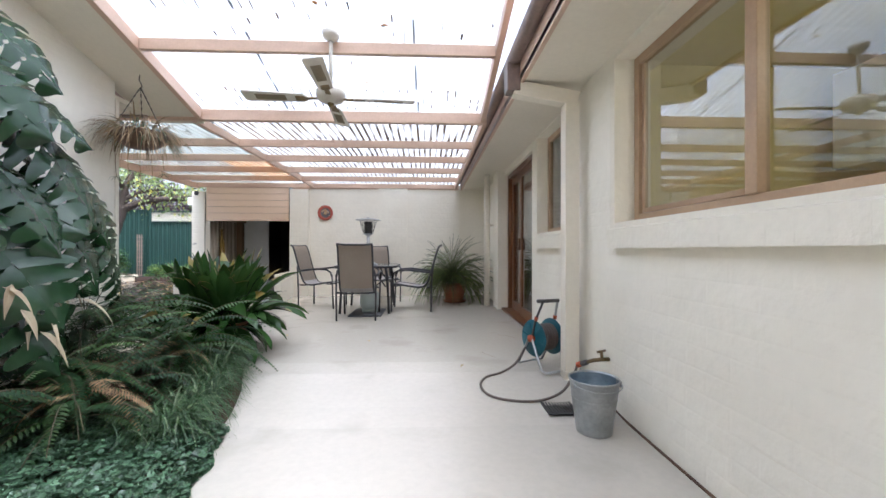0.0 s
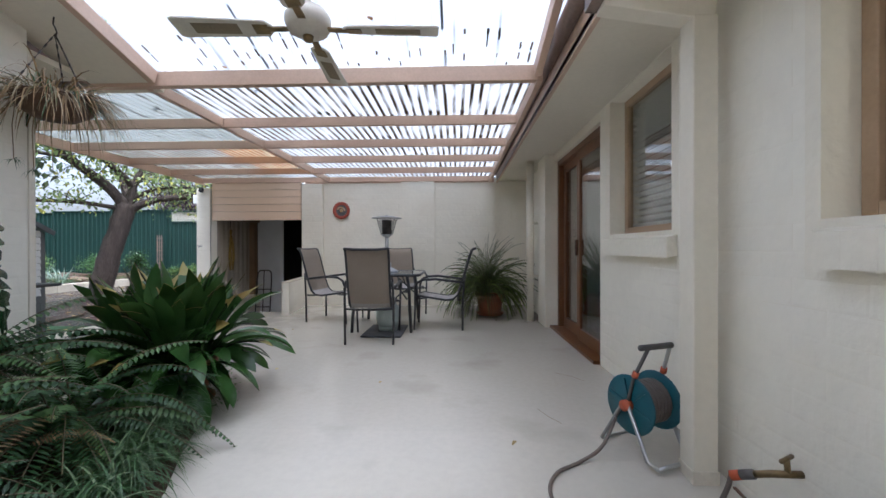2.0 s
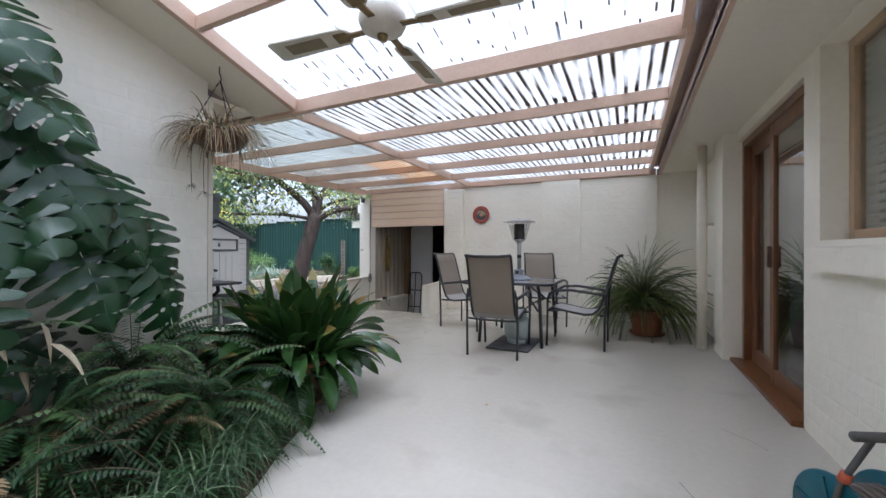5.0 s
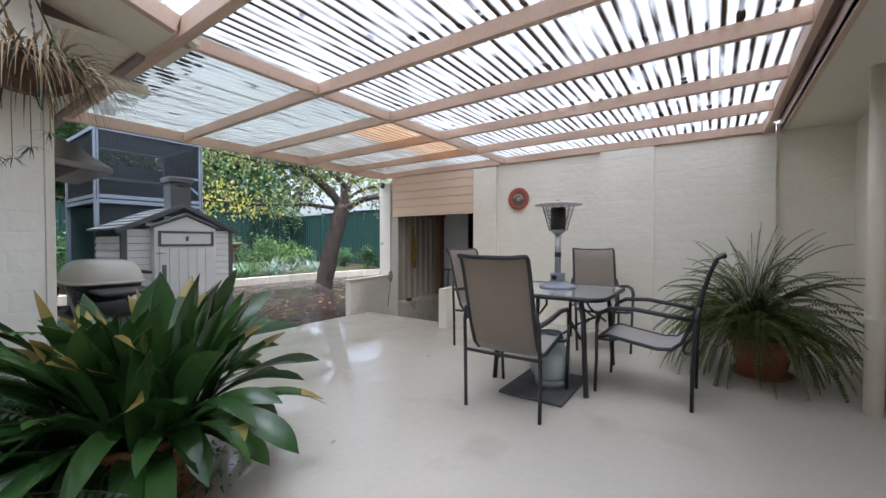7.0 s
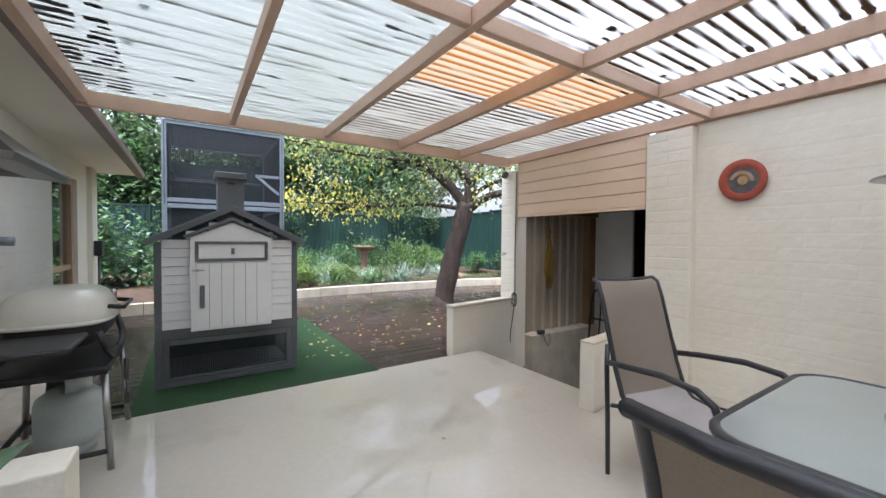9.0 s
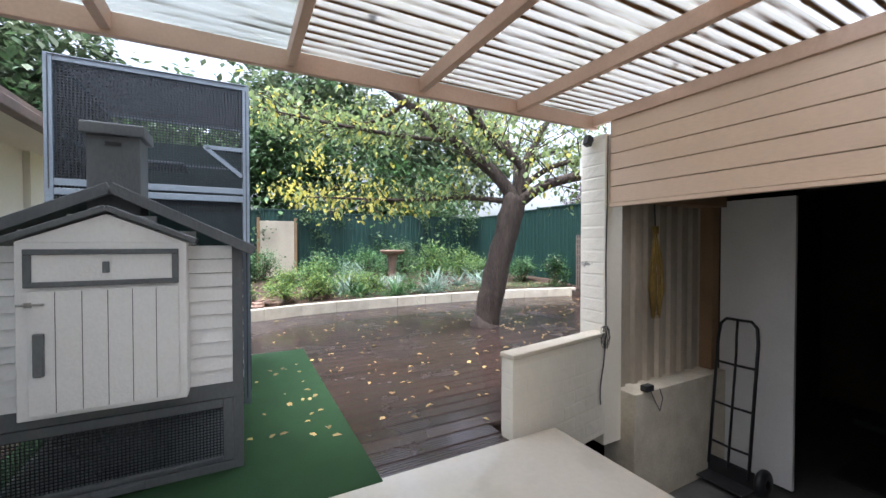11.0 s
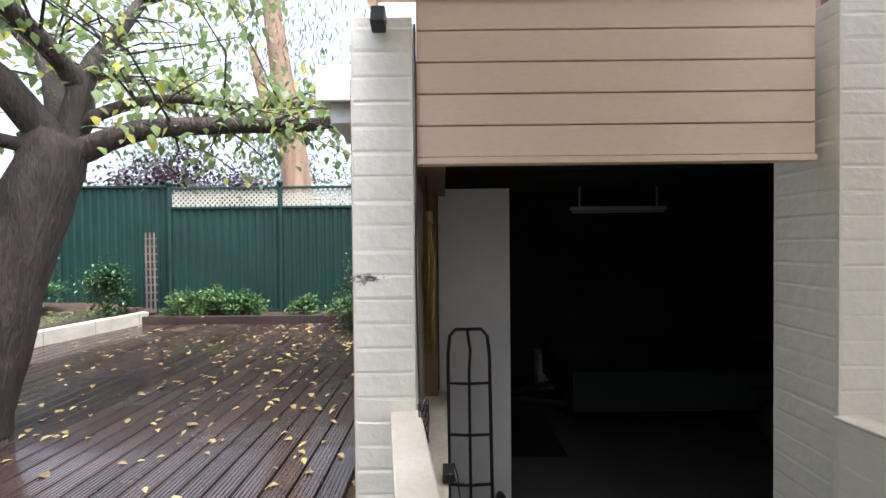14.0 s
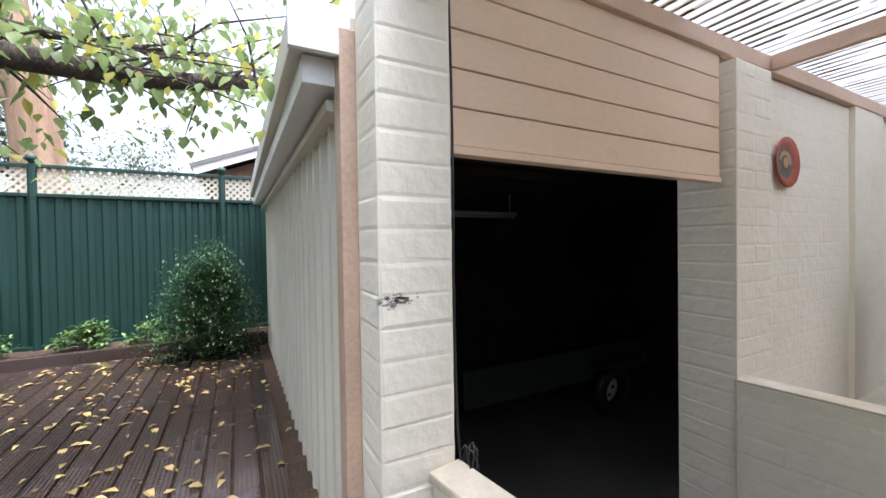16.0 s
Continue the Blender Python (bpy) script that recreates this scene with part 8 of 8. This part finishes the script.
def litter(x0, x1, y0, y1, chance, lmin, lmax, w, mb, lift=0.0):
    k = math.ceil(x0 / P - 0.5)
    while (k + 0.5) * P < x1:
        x = (k + 0.5) * P
        y = y0
        while y < y1:
            L = min(rng.uniform(lmin, lmax), y1 - y)
            if rng.random() < chance and L > 0.02:
                zz = [roof_z(v) - 0.009 + 0.004 + lift for v in (y, y + L)]
                hw = w * rng.uniform(0.6, 1.2) / 2
                n = len(mb.v)
                m1, m2 = y + L * rng.uniform(0.25, 0.4), y + L * rng.uniform(0.6, 0.75)
                zm = [roof_z(v) - 0.005 + lift for v in (m1, m2)]
                a, b = rng.uniform(0.6, 1.15), rng.uniform(0.6, 1.15)
                mb.v += [(x - hw * 0.8, y, zz[0]), (x + hw * 0.7, y, zz[0]), (x + hw * a, m1, zm[0]), (x - hw * b, m1, zm[0]), (x + hw * b, m2, zm[1]), (x - hw * a, m2, zm[1]), (x + hw * 0.6, y + L, zz[1]), (x - hw * 0.8, y + L, zz[1])]
                mb.f += [(n, n + 1, n + 2, n + 3), (n + 3, n + 2, n + 4, n + 5), (n + 5, n + 4, n + 6, n + 7)]
            y += L + rng.uniform(0.0, 0.12)
        k += 1


for y0, y1, ch in ((4.0, 4.9, 0.45), (4.9, 5.7, 0.72), (5.7, 6.5, 0.85), (6.5, 7.3, 0.86), (7.3, 8.1, 0.8)):
    litter(-2.3, 0.55, y0, y1, ch * 0.30, 0.08, 0.40, 0.022, da)
    litter(-2.3, 0.55, y1 - 0.14, y1, 0.5, 0.04, 0.14, 0.040, da, 0.001)
litter(-4.65, -2.36, 6.5, 8.1, 0.22, 0.10, 0.4, 0.022, da)
litter(-4.65, -2.36, 5.5, 6.5, 0.12, 0.06, 0.3, 0.016, da)
litter(-4.65, -2.36, 4.1, 5.5, 0.07, 0.05, 0.2, 0.03, da)
litter(-4.65, -2.36, 3.97, 4.25, 0.85, 0.06, 0.25, 0.055, da, 0.001)
litter(-3.65, -2.36, 6.5, 8.1, 0.22, 0.06, 0.25, 0.030, db, 0.002)
litter(-2.2, 0.5, 3.62, 3.93, 0.5, 0.03, 0.10, 0.016, da, 0.022)
litter(-2.2, 0.5, 2.75, 3.07, 0.15, 0.03, 0.09, 0.014, da, 0.022)
litter(-2.2, 0.5, 1.0, 3.9, 0.03, 0.04, 0.16, 0.022, da, 0.022)
for x in (-1.40, -0.10):
    y = 1.0
    while y < 3.9:
        L = rng.uniform(0.08, 0.35)
        x2 = x + rng.uniform(-0.01, 0.01)
        za, zb = roof_z(y) + 0.03, roof_z(y + L) + 0.03
        da.quad((x2 - 0.008, y, za), (x2 + 0.008, y, za), (x2 + 0.008, y + L, zb), (x2 - 0.008, y + L, zb))
        y += L + rng.uniform(0, 0.2)
for i in range(26):
    x, y = rng.uniform(-4.5, 0.4), rng.uniform(2.6, 7.9)
    db.leaf((x, y, roof_z(y) + 0.03), unit(rng.uniform(0, 6.28), 0.0), 0.07, 0.045, 0.2, 2, 0.1, 0.7)
tagged(part("roof_litter", da, DEBRIS, None), "dark dirt and leaf litter in the roofing valleys", "litter", "", "stuff")
tagged(part("roof_leaves", db, DEBRIS_ORANGE, None), "orange leaf litter on the plastic roofing", "litter", "", "stuff")
# ---- painted bricks of the walls ----
BRICKS = {}
brng = random.Random(77)


def brick_mesh(w, h, proud, c=0.012):
    """A brick face: local x along the wall, y outwards, z up, with worn edges."""
    mb = MB()
    e = min(0.012, w * 0.2)
    j = [(brng.uniform(-0.005, 0.005), brng.uniform(-0.5, 0.35) * proud, brng.uniform(-0.003, 0.003)) for _ in range(4)]
    mb.v = [(0, 0, 0), (w, 0, 0), (w, 0, h), (0, 0, h), (e + j[0][2], proud + j[0][1], c + j[0][0]), (w - e + j[1][2], proud + j[1][1], c + j[1][0]), (w - e + j[2][2], proud + j[2][1], h - c + j[2][0]), (e + j[3][2], proud + j[3][1], h - c + j[3][0])]
    mb.f = [(4, 7, 6, 5), (0, 4, 5, 1), (1, 5, 6, 2), (2, 6, 7, 3), (3, 7, 4, 0)]
    me = mb.mesh("brick")
    me.materials.append(CREAM_PIECE)
    return me


def bricks(parent, corner, along, out, length, z0, z1, holes=(), course=0.101, blen=0.27, proud=0.0011, limit=300):
    """Brick faces on an upright wall from a corner; holes are (s0, s1, z0, z1) along it. Past the limit they are joined."""
    c, u, n = Vector((*corner, 0)), Vector((*along, 0)), Vector((*out, 0))
    par = bpy.data.objects[parent]
    rest, count, row = MB(), 0, 0
    z = z0
    gap = 0.0002
    while z + course * 0.6 < z1:
        h = min(course, z1 - z) - 0.001
        s = -blen / 2 if row % 2 else 0.0
        while s < length - 0.01:
            spans = [(max(s, 0.0), min(s + blen, length) - gap)]
            for a, b, lo, hi in holes:
                if z + h > lo and z < hi:
                    spans = [p for a0, b0 in spans for p in ((a0, min(b0, a - gap)), (max(a0, b), b0)) if p[1] - p[0] > 0.03]
            for a, b in spans:
                w = b - a
                if w < 0.03:
                    continue
                pr = proud + brng.uniform(-0.3, 0.45) * proud
                p = c + u * a + Vector((0, 0, z)) + n * 0.0005
                if count < limit:
                    key = (round(w, 2), round(h, 3), round(pr, 4))
                    key = (*key, brng.randrange(5))
                    if key not in BRICKS:
                        BRICKS[key] = brick_mesh(*key[:3])
                    o = new("brick", BRICKS[key])
                    o.parent = par
                    tilt = brng.uniform(-0.014, 0.014)
                    o.matrix_basis = Matrix(((u.x, n.x, 0, p.x), (u.y, n.y, 0, p.y), (0, 0, 1, p.z), (0, 0, 0, 1))) @ Matrix.Rotation(tilt, 4, "Y")
                    count += 1
                else:
                    k = len(rest.v)
                    cc = 0.016
                    for x, y, zz in ((0, 0, 0), (w, 0, 0), (w, 0, h), (0, 0, h), (cc, pr, cc), (w - cc, pr, cc), (w - cc, pr, h - cc), (cc, pr, h - cc)):
                        rest.v.append(tuple(p + u * x + n * y + Vector((0, 0, zz))))
                    rest.f += [tuple(k + i for i in q) for q in ((4, 7, 6, 5), (0, 4, 5, 1), (1, 5, 6, 2), (2, 6, 7, 3), (3, 7, 4, 0))]
            s += blen
        z += course
        row += 1
    if rest.v:
        tagged(part("brickwork", rest, CREAM_PIECE, par), "", "", "", "stuff")


bricks("pillar", (-4.535, 8.065), (-1, 0), (0, -1), 0.25, -0.02, 2.13, blen=0.5, proud=0.0019)
bricks("pillar", (-4.785, 8.065), (0, 1), (-1, 0), 0.205, -0.02, 2.13, blen=0.41, proud=0.0019)
d = Vector((-2.80 + 2.675, 8.036 - 7.03)).normalized()
bricks("low_wall_steps", (-2.675 - 0.0575 * d.y, 7.03 + 0.0575 * d.x), (d.x, d.y), (-d.y, d.x), 0.99, -0.88, 0.49)
bricks("low_wall_steps", (-2.80 + 0.0575 * d.y, 8.036 - 0.0575 * d.x), (-d.x, -d.y), (d.y, -d.x), 0.99, 0.0, 0.49, limit=60)
bricks("low_wall_steps", (-2.675 + 0.0575 * d.y, 7.03 - 0.0575 * d.x), (-d.y, d.x), (-d.x, -d.y), 0.113, 0.0, 0.49)
d = Vector((-4.575 + 4.405, 8.06 - 6.985)).normalized()
bricks("low_wall_deck", (-4.405 + 0.05 * d.y, 6.985 - 0.05 * d.x), (d.x, d.y), (d.y, -d.x), 1.06, -0.25, 0.495)
bricks("low_wall_deck", (-4.405 + 0.05 * d.y, 6.985 - 0.05 * d.x), (-d.y, d.x), (-d.x, -d.y), 0.10, 0.0, 0.495)
bricks("wall_north", (-2.82, BACK - 0.08), (0, 1), (-1, 0), 0.31, -0.9, 2.2, blen=0.62, proud=0.0018)
bricks("wall_north", (-2.44, BACK - 0.08), (-1, 0), (0, -1), 0.38, 0.0, 2.2, blen=0.38, proud=0.0014)
bricks("wall_north", (0.67, BACK), (-1, 0), (0, -1), 3.11, 0.0, 2.2, [(1.09, 1.69, -1, 3)], proud=0.0008, limit=220)
bricks("wall_north", (-0.42, BACK - 0.035), (-1, 0), (0, -1), 0.60, 0.0, 2.28, proud=0.0008, limit=60)
bricks("wall_east", (WALL_A, 0.3), (0, 1), (-1, 0), 2.72, -0.09, 2.22, [(WIN1[0] - 0.37, WIN1[1] - 0.24, 0.94, WIN1[3])], proud=0.0007, limit=280)
bricks("wall_east_far", (WALL_B, 3.02), (0, 1), (-1, 0), 3.14, 0.0, 2.22, [(WIN2[0] - 3.09, WIN2[1] - 2.95, 0.94, WIN2[3]), (DOOR[0] - 3.02, 3.2, -1, DOOR[3])], proud=0.0011, limit=220)
bricks("wall_west", (-2.70, 3.45), (0, -1), (1, 0), 3.2, 0.05, 2.6, proud=0.0011, limit=240)
bricks("wall_house_rear", (-2.95, 3.36), (-1, 0), (0, 1), 3.6, 0.0, 2.24, proud=0.0018, limit=150)
